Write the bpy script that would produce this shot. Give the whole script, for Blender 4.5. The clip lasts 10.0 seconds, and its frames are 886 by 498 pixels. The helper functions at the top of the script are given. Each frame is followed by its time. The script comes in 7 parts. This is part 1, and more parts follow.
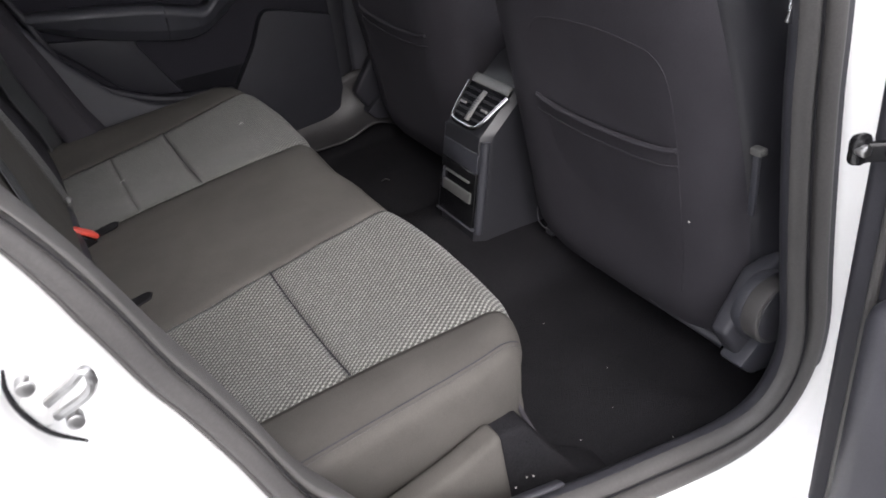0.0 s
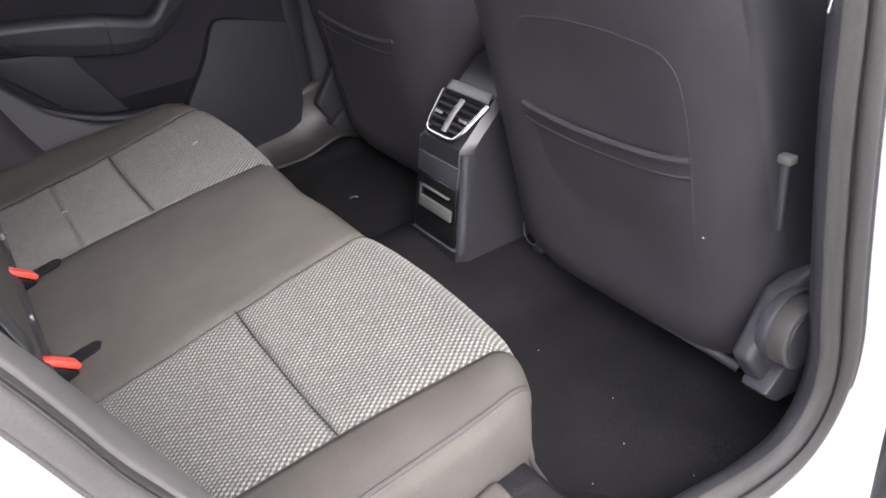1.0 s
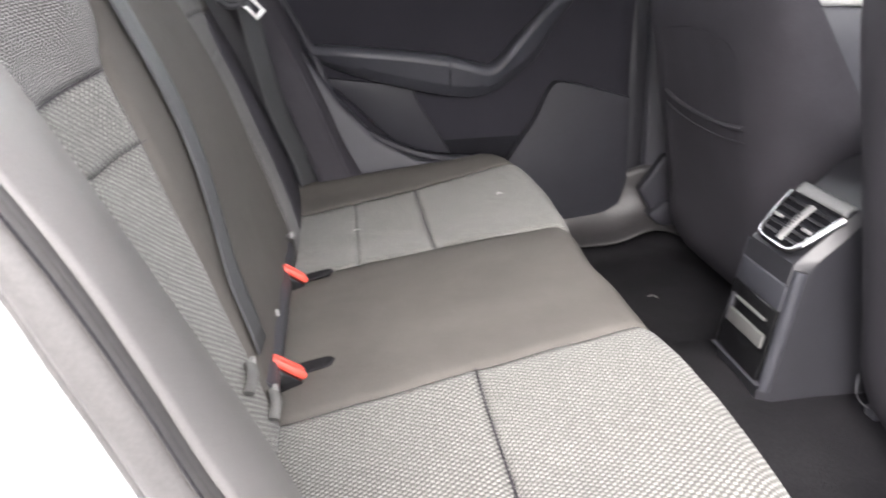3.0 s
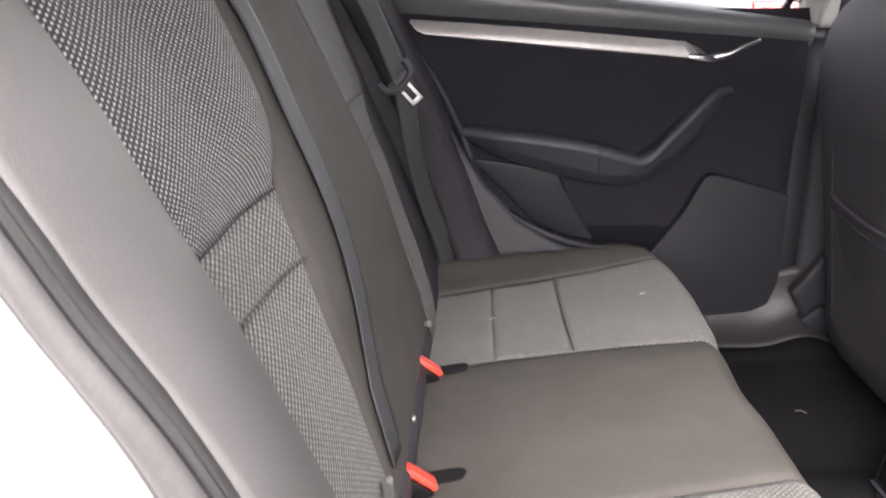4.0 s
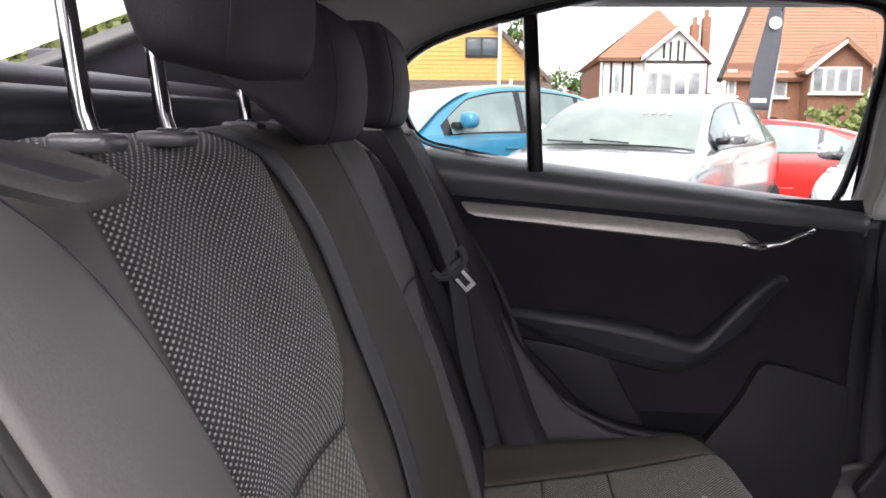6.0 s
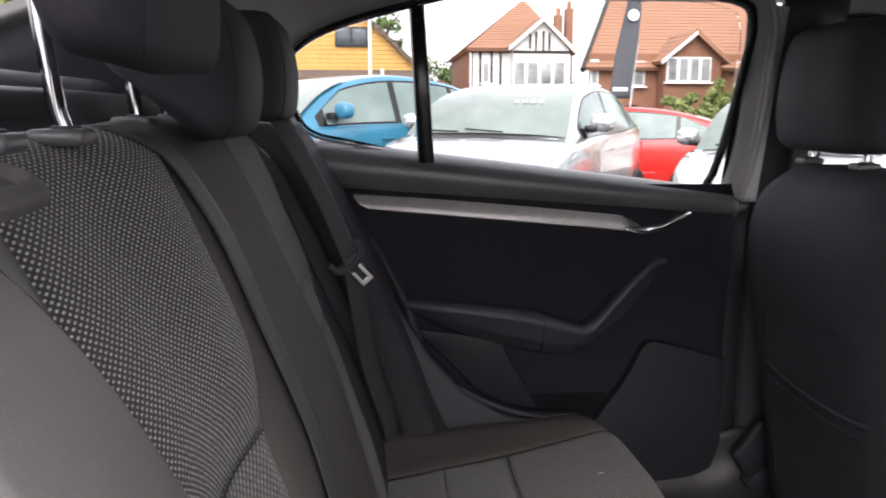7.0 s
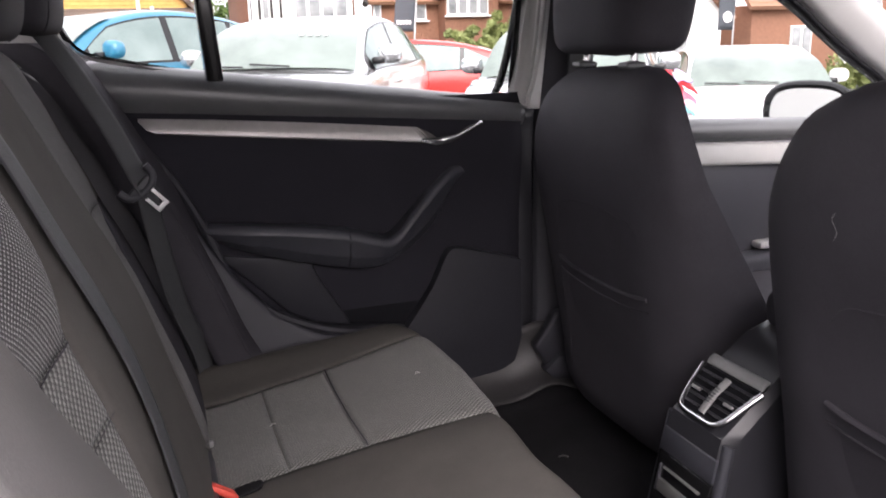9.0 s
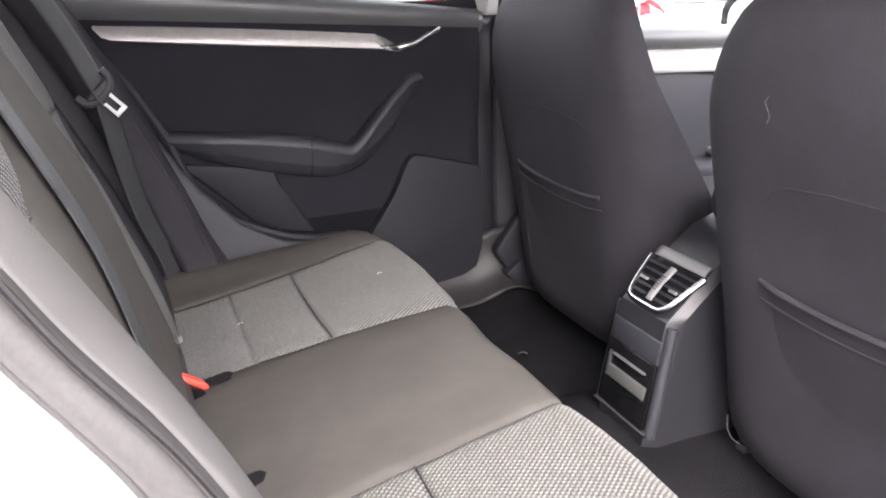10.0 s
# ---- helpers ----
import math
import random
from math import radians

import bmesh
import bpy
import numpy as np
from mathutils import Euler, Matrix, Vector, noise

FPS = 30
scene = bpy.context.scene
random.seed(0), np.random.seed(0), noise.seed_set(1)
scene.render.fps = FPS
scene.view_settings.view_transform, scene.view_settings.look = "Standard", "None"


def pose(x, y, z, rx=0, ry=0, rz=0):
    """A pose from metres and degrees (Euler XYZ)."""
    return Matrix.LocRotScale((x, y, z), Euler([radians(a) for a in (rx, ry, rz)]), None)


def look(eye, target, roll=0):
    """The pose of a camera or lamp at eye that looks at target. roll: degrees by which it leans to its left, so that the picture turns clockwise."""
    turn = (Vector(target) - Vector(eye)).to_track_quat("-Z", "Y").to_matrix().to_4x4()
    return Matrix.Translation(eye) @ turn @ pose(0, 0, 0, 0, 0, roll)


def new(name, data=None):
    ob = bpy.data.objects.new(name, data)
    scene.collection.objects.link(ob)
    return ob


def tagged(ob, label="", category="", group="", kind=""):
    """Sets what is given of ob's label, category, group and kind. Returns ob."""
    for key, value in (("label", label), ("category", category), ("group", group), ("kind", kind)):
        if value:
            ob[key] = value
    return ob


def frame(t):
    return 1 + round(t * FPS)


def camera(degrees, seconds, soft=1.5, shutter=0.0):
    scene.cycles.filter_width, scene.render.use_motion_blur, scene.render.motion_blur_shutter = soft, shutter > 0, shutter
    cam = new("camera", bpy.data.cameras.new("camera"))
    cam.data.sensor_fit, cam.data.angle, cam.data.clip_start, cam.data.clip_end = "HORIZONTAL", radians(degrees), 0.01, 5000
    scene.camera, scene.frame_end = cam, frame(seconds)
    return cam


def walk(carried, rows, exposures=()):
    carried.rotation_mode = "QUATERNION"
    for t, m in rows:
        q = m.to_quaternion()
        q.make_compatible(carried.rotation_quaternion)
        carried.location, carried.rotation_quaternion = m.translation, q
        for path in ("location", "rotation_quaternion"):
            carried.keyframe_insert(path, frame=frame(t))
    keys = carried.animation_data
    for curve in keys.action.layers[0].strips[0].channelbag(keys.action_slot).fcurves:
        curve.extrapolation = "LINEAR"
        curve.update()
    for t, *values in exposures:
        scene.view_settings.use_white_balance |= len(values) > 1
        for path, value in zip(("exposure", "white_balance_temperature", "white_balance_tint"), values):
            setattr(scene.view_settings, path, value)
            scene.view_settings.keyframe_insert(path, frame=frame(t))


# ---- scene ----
cam = camera(57.7, 10.0, 1.7, 0.4)
PATH = [
    (0, (0.043, -1.23, 1.15), (0.803, 0.311, 0.127), -6.8),
    (0.5, (0.066, -1.164, 1.141), (0.841, 0.358, 0.1), -7.5),
    (1, (0.069, -1.104, 1.116), (0.919, 0.387, 0.097), -7.4),
    (1.5, (0.115, -1.058, 1.082), (0.911, 0.508, 0.125), -7.1),
    (2, (0.128, -1.025, 1.047), (0.871, 0.625, 0.196), -4.9),
    (2.5, (0.133, -1.006, 1.011), (0.641, 0.768, 0.24), -3.4),
    (3, (0.138, -0.988, 1.0), (0.355, 0.861, 0.268), -2.2),
    (3.2, (0.135, -0.992, 0.999), (0.253, 0.88, 0.304), -1.6),
    (4.3, (0.107, -0.923, 1.095), (-0.012, 0.991, 0.524), -0.4),
    (4.5, (0.104, -0.918, 1.095), (-0.042, 1.012, 0.591), -0.1),
    (5, (0.081, -0.904, 1.127), (-0.095, 1.043, 0.704), 0.3),
    (5.2, (0.08, -0.9, 1.132), (-0.111, 1.053, 0.745), 0.2),
    (6.3, (0.043, -0.889, 1.169), (-0.028, 1.085, 0.859), 0.6),
    (6.5, (0.033, -0.879, 1.166), (0.027, 1.096, 0.853), 0.4),
    (7, (0.024, -0.89, 1.166), (0.193, 1.075, 0.83), 0.1),
    (7.5, (0.015, -0.891, 1.157), (0.356, 1.045, 0.791), -0.2),
    (8, (0.011, -0.894, 1.144), (0.503, 1.002, 0.74), -1.1),
    (8.5, (0.008, -0.901, 1.136), (0.579, 0.967, 0.708), -1.3),
    (9, (0.01, -0.905, 1.12), (0.654, 0.925, 0.633), -1.6),
    (9.5, (0.008, -0.922, 1.097), (0.681, 0.87, 0.519), -1.9),
    (10, (0.01, -0.961, 1.083), (0.698, 0.798, 0.426), -2.1),
]
EXPOSURES = [(0.0, 1.92, 6500, 14), (1.0, 2.86, 6550, 16), (1.5, 3.29, 6600, 16), (2.0, 3.79, 6600, 13), (2.5, 3.87, 6600, 13), (3.0, 3.44, 6650, 14), (4.5, 2.95, 6800, 18), (5.0, 2.5, 6700, 18), (6.5, 1.74, 6600, 18), (8.0, 1.65, 6700, 20), (9.0, 1.99, 6700, 21), (9.5, 2.84, 6700, 20), (10.0, 3.32, 6700, 18)]
walk(cam, [(t, look(eye, target, roll)) for t, eye, target, roll in PATH], EXPOSURES)

# ---- world and sun: bright overcast ----
world = bpy.data.worlds.new("overcast_sky")
scene.world = world
world.use_nodes = True
wn, wl = world.node_tree.nodes, world.node_tree.links
sky = wn.new("ShaderNodeTexSky")
sky.sky_type, sky.sun_disc = "NISHITA", False
sky.sun_elevation, sky.sun_rotation = radians(43), radians(191)
sky.dust_density, sky.ozone_density = 4.0, 1.0
pale = wn.new("ShaderNodeHueSaturation")
pale.inputs["Saturation"].default_value = 0.25
wl.new(sky.outputs[0], pale.inputs["Color"])
cloud = wn.new("ShaderNodeMix")
cloud.data_type = "RGBA"
cloud.inputs[0].default_value = 0.6
cloud.inputs[7].default_value = (5.0, 5.1, 5.3, 1.0)
wl.new(pale.outputs[0], cloud.inputs[6])
wl.new(cloud.outputs[2], wn["Background"].inputs["Color"])
wn["Background"].inputs["Strength"].default_value = 0.15
sun = new("sun", bpy.data.lights.new("sun", "SUN"))
sun.data.energy, sun.data.angle, sun.data.color = 0.48, radians(50), (1.0, 0.98, 0.95)
sun.matrix_world = look((-3.0, -15.5, 15.0), (0, 0, 0))


# ---- materials ----
class Mat:
    """A node material with short-hand for its sockets."""

    def __init__(self, name, rough=0.6, metal=0.0, coat=0.0, spec=0.5):
        self.m = bpy.data.materials.new(name)
        self.m.use_nodes = True
        self.n, self.l = self.m.node_tree.nodes, self.m.node_tree.links
        self.b = self.n["Principled BSDF"]
        self.b.inputs["Roughness"].default_value = rough
        self.b.inputs["Metallic"].default_value = metal
        self.b.inputs["Coat Weight"].default_value = coat
        self.b.inputs["Specular IOR Level"].default_value = spec

    def coords(self, kind="Object"):
        return self.n.new("ShaderNodeTexCoord").outputs[kind]

    def noise(self, scale, detail=4.0, vec=None, rough=0.6):
        t = self.n.new("ShaderNodeTexNoise")
        t.inputs["Scale"].default_value, t.inputs["Detail"].default_value, t.inputs["Roughness"].default_value = scale, detail, rough
        self.l.new(vec or self.coords(), t.inputs["Vector"])
        return t.outputs["Fac"]

    def math(self, op, a, b=None, c=None):
        t = self.n.new("ShaderNodeMath")
        t.operation = op
        for i, v in enumerate((a, b, c)):
            if v is None:
                continue
            if isinstance(v, (int, float)):
                t.inputs[i].default_value = v
            else:
                self.l.new(v, t.inputs[i])
        return t.outputs[0]

    def ramp(self, fac, stops):
        t = self.n.new("ShaderNodeValToRGB")
        e = t.color_ramp.elements
        while len(e) < len(stops):
            e.new(0.5)
        for el, (p, col) in zip(e, stops):
            el.position, el.color = p, (*col, 1.0)
        self.l.new(fac, t.inputs[0])
        return t.outputs[0]

    def mix(self, fac, a, b):
        t = self.n.new("ShaderNodeMix")
        t.data_type = "RGBA"
        for i, v in ((0, fac), (6, a), (7, b)):
            if isinstance(v, tuple):
                t.inputs[i].default_value = (*v, 1.0)
            elif isinstance(v, (int, float)):
                t.inputs[i].default_value = v
            else:
                self.l.new(v, t.inputs[i])
        return t.outputs[2]

    def colour(self, v):
        if isinstance(v, tuple):
            self.b.inputs["Base Color"].default_value = (*v, 1.0)
        else:
            self.l.new(v, self.b.inputs["Base Color"])
        return self

    def rough(self, v):
        self.l.new(v, self.b.inputs["Roughness"])
        return self

    def bump(self, h, strength=0.3, dist=0.001):
        t = self.n.new("ShaderNodeBump")
        t.inputs["Strength"].default_value, t.inputs["Distance"].default_value = strength, dist
        self.l.new(h, t.inputs["Height"])
        self.l.new(t.outputs[0], self.b.inputs["Normal"])
        return self


def grainy(name, dark, light, scale, rough=0.6, bump=0.3, big=6.0, metal=0.0, coat=0.0, spec=0.5, dist=0.001, wear=0.12):
    """A surface with fine grain and broad, faint unevenness of colour and gloss."""
    k = Mat(name, rough, metal, coat, spec)
    fine = k.noise(scale)
    broad = k.noise(big, 3.0)
    both = k.math("ADD", k.math("MULTIPLY", fine, 0.6), k.math("MULTIPLY", broad, 0.4))
    k.colour(k.ramp(both, [(0.3, dark), (0.7, light)]))
    k.rough(k.math("MULTIPLY_ADD", broad, wear, rough - wear / 2))
    if bump:
        k.bump(fine, bump, dist)
    return k.m


def woven(name, yarn, ground, pitch, lo=0.02, hi=0.35, su=1.14, sv=0.88, rib=0.0, relief=0.5):
    """Basket weave: pale floats of yarn staggered on a dark ground, in UV metres; rib joins them along a diagonal."""
    k = Mat(name, 0.9, spec=0.2)
    sep = k.n.new("ShaderNodeSeparateXYZ")
    k.l.new(k.coords("UV"), sep.inputs[0])
    wob = k.noise(60.0, 2.0, k.coords("UV"))
    a = k.math("MULTIPLY_ADD", sep.outputs[0], math.pi / (pitch * su), k.math("MULTIPLY", wob, 1.3))
    b = k.math("MULTIPLY_ADD", sep.outputs[1], math.pi / (pitch * sv), k.math("MULTIPLY", wob, 1.3))
    dots = k.math("MULTIPLY", k.math("SINE", a), k.math("SINE", b))
    if rib:
        dots = k.math("ADD", dots, k.math("MULTIPLY", k.math("MULTIPLY", k.math("COSINE", a), k.math("COSINE", b)), rib))
    fine = k.noise(1400.0, 2.0, k.coords("UV"))
    h = k.math("ADD", dots, k.math("MULTIPLY_ADD", fine, 0.5, -0.25))
    pick = k.n.new("ShaderNodeTexWhiteNoise")
    cell = k.n.new("ShaderNodeCombineXYZ")
    k.l.new(k.math("FLOOR", k.math("MULTIPLY", sep.outputs[0], 1 / (pitch * su))), cell.inputs[0])
    k.l.new(k.math("FLOOR", k.math("MULTIPLY", sep.outputs[1], 1 / (pitch * sv))), cell.inputs[1])
    k.l.new(cell.outputs[0], pick.inputs["Vector"])
    tone = k.math("ADD", k.math("MULTIPLY", pick.outputs["Value"], 0.6), k.math("MULTIPLY", k.noise(9.0, 3.0, k.coords("UV")), 0.4))
    pale = k.mix(tone, tuple(c * 0.66 for c in yarn), tuple(min(1, c * 1.32) for c in yarn))
    k.colour(k.mix(k.ramp(h, [(lo, (0, 0, 0)), (hi, (1, 1, 1))]), ground, pale))
    k.b.inputs["Sheen Weight"].default_value = 0.15
    return k.bump(h, relief, 0.0012).m


def webbing_mat(name, base):
    k = Mat(name, 0.55, spec=0.4)
    sep = k.n.new("ShaderNodeSeparateXYZ")
    k.l.new(k.coords("UV"), sep.inputs[0])
    rib = k.math("SINE", k.math("MULTIPLY", sep.outputs[0], 3600.0))
    twill = k.math("SINE", k.math("ADD", k.math("MULTIPLY", sep.outputs[0], 2400.0), k.math("MULTIPLY", sep.outputs[1], 2400.0)))
    h = k.math("ADD", k.math("MULTIPLY", rib, 0.4), k.math("MULTIPLY", twill, 0.3))
    k.colour(k.mix(k.math("MULTIPLY_ADD", h, 0.25, 0.5), tuple(c * 0.7 for c in base), tuple(c * 1.3 for c in base)))
    return k.bump(h, 0.4, 0.0008).m


def clear_glass(name, tint=(0.95, 0.98, 0.97), rough=0.0):
    k = Mat(name, rough)
    k.b.inputs["Transmission Weight"].default_value = 1.0
    k.b.inputs["IOR"].default_value = 1.02 if tint[0] > 0.9 else 1.45
    return k.colour(tint).m


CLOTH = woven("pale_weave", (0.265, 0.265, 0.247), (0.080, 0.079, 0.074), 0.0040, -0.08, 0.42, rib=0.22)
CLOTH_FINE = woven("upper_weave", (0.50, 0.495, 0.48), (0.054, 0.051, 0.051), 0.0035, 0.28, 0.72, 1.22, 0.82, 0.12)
PLAIN = grainy("charcoal_cloth", (0.065, 0.0605, 0.0555), (0.108, 0.101, 0.093), 900, 0.85, 0.4, 14.0, spec=0.25)
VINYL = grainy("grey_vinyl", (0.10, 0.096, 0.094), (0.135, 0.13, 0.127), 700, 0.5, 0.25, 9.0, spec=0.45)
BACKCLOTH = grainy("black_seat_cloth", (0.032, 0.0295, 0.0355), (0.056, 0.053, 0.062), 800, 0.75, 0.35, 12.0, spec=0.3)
PLASTIC = grainy("dark_grained_plastic", (0.034, 0.034, 0.041), (0.055, 0.055, 0.065), 650, 0.48, 0.3, 10.0)
SOFT = grainy("soft_touch_plastic", (0.036, 0.037, 0.045), (0.057, 0.058, 0.069), 500, 0.42, 0.25, 8.0)
DARKPLASTIC = grainy("black_console_plastic", (0.019, 0.019, 0.023), (0.033, 0.033, 0.039), 600, 0.38, 0.25, 10.0, spec=0.6)
GREYPLASTIC = grainy("mid_grey_plastic", (0.085, 0.085, 0.083), (0.13, 0.13, 0.125), 500, 0.5, 0.2, 8.0)
# matt black that stands in for shade inside hollows
RECESSBLACK = grainy("black_recess_shade", (0.007, 0.007, 0.009), (0.014, 0.014, 0.018), 400, 0.9, 0.2, 8.0, spec=0.15)
# grey pillar plastic, its base raised to hold daylight from the window
EDGELIT = grainy("window_lit_pillar_plastic", (0.60, 0.60, 0.59), (0.70, 0.70, 0.685), 300, 0.45, 0.1, 8.0)
MIDGREY = grainy("light_grey_plastic", (0.20, 0.20, 0.20), (0.27, 0.27, 0.265), 300, 0.4, 0.1, 8.0)
GLOSS = grainy("gloss_black_plastic", (0.006, 0.006, 0.007), (0.012, 0.012, 0.013), 30, 0.18, 0.0, 4.0)
RUBBER = grainy("rubber_seal", (0.054, 0.052, 0.052), (0.082, 0.078, 0.077), 400, 0.5, 0.2, 12.0)
# black plastic with the sky's reflection lightened into its base colour
SKYSHEEN = grainy("sky_paled_plastic", (0.092, 0.095, 0.098), (0.125, 0.128, 0.132), 500, 0.34, 0.2, 8.0, spec=0.8)
# dimmer copy of the insert weave: shade at the bench's far end
CLOTH_SHADE = woven("shaded_weave", (0.17, 0.165, 0.16), (0.065, 0.062, 0.06), 0.0038, 0.1, 0.5)
DOORCLOTH = grainy("black_door_cloth", (0.017, 0.0165, 0.022), (0.029, 0.028, 0.036), 900, 0.85, 0.3, 7.0, spec=0.2)
DOORPLASTIC = grainy("black_door_plastic", (0.018, 0.018, 0.023), (0.032, 0.032, 0.040), 600, 0.55, 0.3, 9.0, spec=0.35)
CARPET = grainy("black_carpet", (0.010, 0.010, 0.012), (0.030, 0.029, 0.032), 420, 0.98, 1.0, 7.0, spec=0.1, dist=0.003)
HEADLINER = grainy("grey_headliner", (0.42, 0.415, 0.405), (0.52, 0.515, 0.50), 600, 0.95, 0.4, 5.0, spec=0.1)
SATIN = grainy("satin_silver_trim", (0.52, 0.50, 0.485), (0.66, 0.63, 0.61), 60, 0.36, 0.05, 5.0, metal=0.45)
CHROME = grainy("chrome", (0.62, 0.62, 0.63), (0.74, 0.74, 0.75), 40, 0.09, 0.0, 5.0, metal=1.0)
SILVER = grainy("silver_plastic", (0.42, 0.42, 0.42), (0.55, 0.55, 0.55), 80, 0.35, 0.0, 6.0, metal=0.5)
STEEL = grainy("bare_steel", (0.45, 0.45, 0.45), (0.62, 0.62, 0.62), 120, 0.3, 0.1, 8.0, metal=1.0)
RED = grainy("red_plastic", (0.70, 0.075, 0.05), (0.80, 0.10, 0.07), 60, 0.4, 0.0, 5.0)
WEB = webbing_mat("belt_webbing", (0.063, 0.065, 0.068))
WHITE = grainy("white_car_paint", (0.82, 0.825, 0.82), (0.87, 0.87, 0.865), 3, 0.25, 0.0, 1.5, coat=0.6, wear=0.04)
GLASS = clear_glass("window_glass")
STITCH = grainy("thread", (0.06, 0.056, 0.053), (0.10, 0.094, 0.09), 900, 0.8, 0.0)
TONGUE = grainy("bright_latch_metal", (0.74, 0.74, 0.74), (0.86, 0.86, 0.86), 90, 0.32, 0.0, 6.0, metal=0.3)
# darker copy of the satin trim, with the recess's shade in its colour
SHADOWSATIN = grainy("shaded_satin_trim", (0.13, 0.12, 0.115), (0.18, 0.17, 0.16), 60, 0.38, 0.05, 5.0, metal=0.45)
PALETRIM = grainy("pale_grey_trim", (0.46, 0.46, 0.45), (0.56, 0.56, 0.55), 500, 0.5, 0.2, 8.0)
KICK = grainy("scuffed_plastic", (0.022, 0.021, 0.022), (0.042, 0.040, 0.041), 300, 0.4, 0.2, 12.0)
LINT = grainy("pale_lint", (0.5, 0.48, 0.46), (0.7, 0.68, 0.65), 500, 0.9, 0.0)


# ---- mesh helpers ----
def smooth(me):
    me.polygons.foreach_set("use_smooth", [True] * len(me.polygons))


def attach(ob, parent):
    if parent:
        ob.parent = parent
        if parent.type == "EMPTY":
            ob.matrix_parent_inverse = parent.matrix_basis.inverted()


def obj(name, bm, mat, parent=None, label="", sharp=40.0):
    bmesh.ops.recalc_face_normals(bm, faces=bm.faces)
    me = bpy.data.meshes.new(name)
    bm.to_mesh(me)
    bm.free()
    smooth(me)
    if sharp < 179:
        me.set_sharp_from_angle(angle=radians(sharp))
    me.materials.append(mat)
    ob = new(name, me)
    attach(ob, parent)
    if label:
        ob["label"] = label
    return ob


def part(name, bm, mat, parent, label="", sharp=40.0):
    return obj(name, bm, mat, parent, label, sharp)


def thing(name, label, category, at=(0, 0, 0), group="", kind=""):
    ob = new(name)
    ob.location = at
    ob.empty_display_size = 0.05
    return tagged(ob, label, category, group, kind)


def sheet(name, f, nu, nv, mat, parent, label="", thick=0.0, closed_u=False, sharp=180.0, flip=False):
    """A surface f(s, t) over the unit square, with UVs in metres along its middle lines."""
    bm = bmesh.new()
    uv = bm.loops.layers.uv.new("UVMap")
    pts = [[Vector(f(i / nu, j / nv)) for j in range(nv + 1)] for i in range(nu + 1)]
    us, vs = [0.0], [0.0]
    for i in range(nu):
        us.append(us[-1] + (pts[i + 1][nv // 2] - pts[i][nv // 2]).length)
    for j in range(nv):
        vs.append(vs[-1] + (pts[nu // 2][j + 1] - pts[nu // 2][j]).length)
    vv = [[bm.verts.new(p) for p in row] for row in pts]
    if closed_u:
        vv[nu] = vv[0]
    for i in range(nu):
        for j in range(nv):
            q = [(i, j), (i + 1, j), (i + 1, j + 1), (i, j + 1)]
            if flip:
                q.reverse()
            try:
                face = bm.faces.new([vv[a][b] for a, b in q])
            except ValueError:
                continue
            for loop, (a, b) in zip(face.loops, q):
                loop[uv].uv = (us[a], vs[b])
    me = bpy.data.meshes.new(name)
    bm.to_mesh(me)
    bm.free()
    smooth(me)
    if sharp < 179:
        me.set_sharp_from_angle(angle=radians(sharp))
    me.materials.append(mat)
    ob = new(name, me)
    attach(ob, parent)
    if label:
        ob["label"] = label
    if thick:
        mod = ob.modifiers.new("thickness", "SOLIDIFY")
        mod.thickness, mod.offset = thick, -1.0
    return ob


def box_bm(sx, sy, sz, at=(0, 0, 0), bevel=0.0, seg=2, m=None):
    bm = bmesh.new()
    bmesh.ops.create_cube(bm, size=1.0)
    bmesh.ops.scale(bm, vec=(sx, sy, sz), verts=bm.verts)
    if bevel:
        bmesh.ops.bevel(bm, geom=bm.edges[:], offset=bevel, segments=seg, profile=0.5, affect="EDGES", clamp_overlap=True)
    if m is not None:
        bmesh.ops.transform(bm, matrix=m, verts=bm.verts)
    bmesh.ops.translate(bm, vec=at, verts=bm.verts)
    return bm


def prism_bm(outline, y0, y1, bevel=0.0, seg=2, axis="y"):
    """An outline in (x, z) pulled from y0 to y1 (or in (y, z) along x, or (x, y) along z)."""
    def put(a, b, c):
        return (a, c, b) if axis == "y" else (c, a, b) if axis == "x" else (a, b, c)
    bm = bmesh.new()
    lo = [bm.verts.new(put(a, b, y0)) for a, b in outline]
    hi = [bm.verts.new(put(a, b, y1)) for a, b in outline]
    bm.faces.new(lo)
    bm.faces.new(list(reversed(hi)))
    n = len(outline)
    for i in range(n):
        bm.faces.new((lo[i], hi[i], hi[(i + 1) % n], lo[(i + 1) % n]))
    bmesh.ops.recalc_face_normals(bm, faces=bm.faces)
    if bevel:
        bmesh.ops.bevel(bm, geom=bm.edges[:], offset=bevel, segments=seg, profile=0.5, affect="EDGES", clamp_overlap=True)
    return bm


def curve_pts(pts, n=6, closed=False):
    """Points of a smooth line through the given ones."""
    p = [Vector(q) for q in pts]
    out, m = [], len(p)
    for i in range(m if closed else m - 1):
        a = p[(i - 1) % m] if closed or i > 0 else p[0] * 2 - p[1]
        b, c = p[i], p[(i + 1) % m]
        d = p[(i + 2) % m] if closed or i + 2 < m else c * 2 - b
        for k in range(n):
            t = k / n
            out.append(0.5 * ((2 * b) + (c - a) * t + (2 * a - 5 * b + 4 * c - d) * t * t + (3 * b - a - 3 * c + d) * t ** 3))
    if not closed:
        out.append(p[-1])
    return out


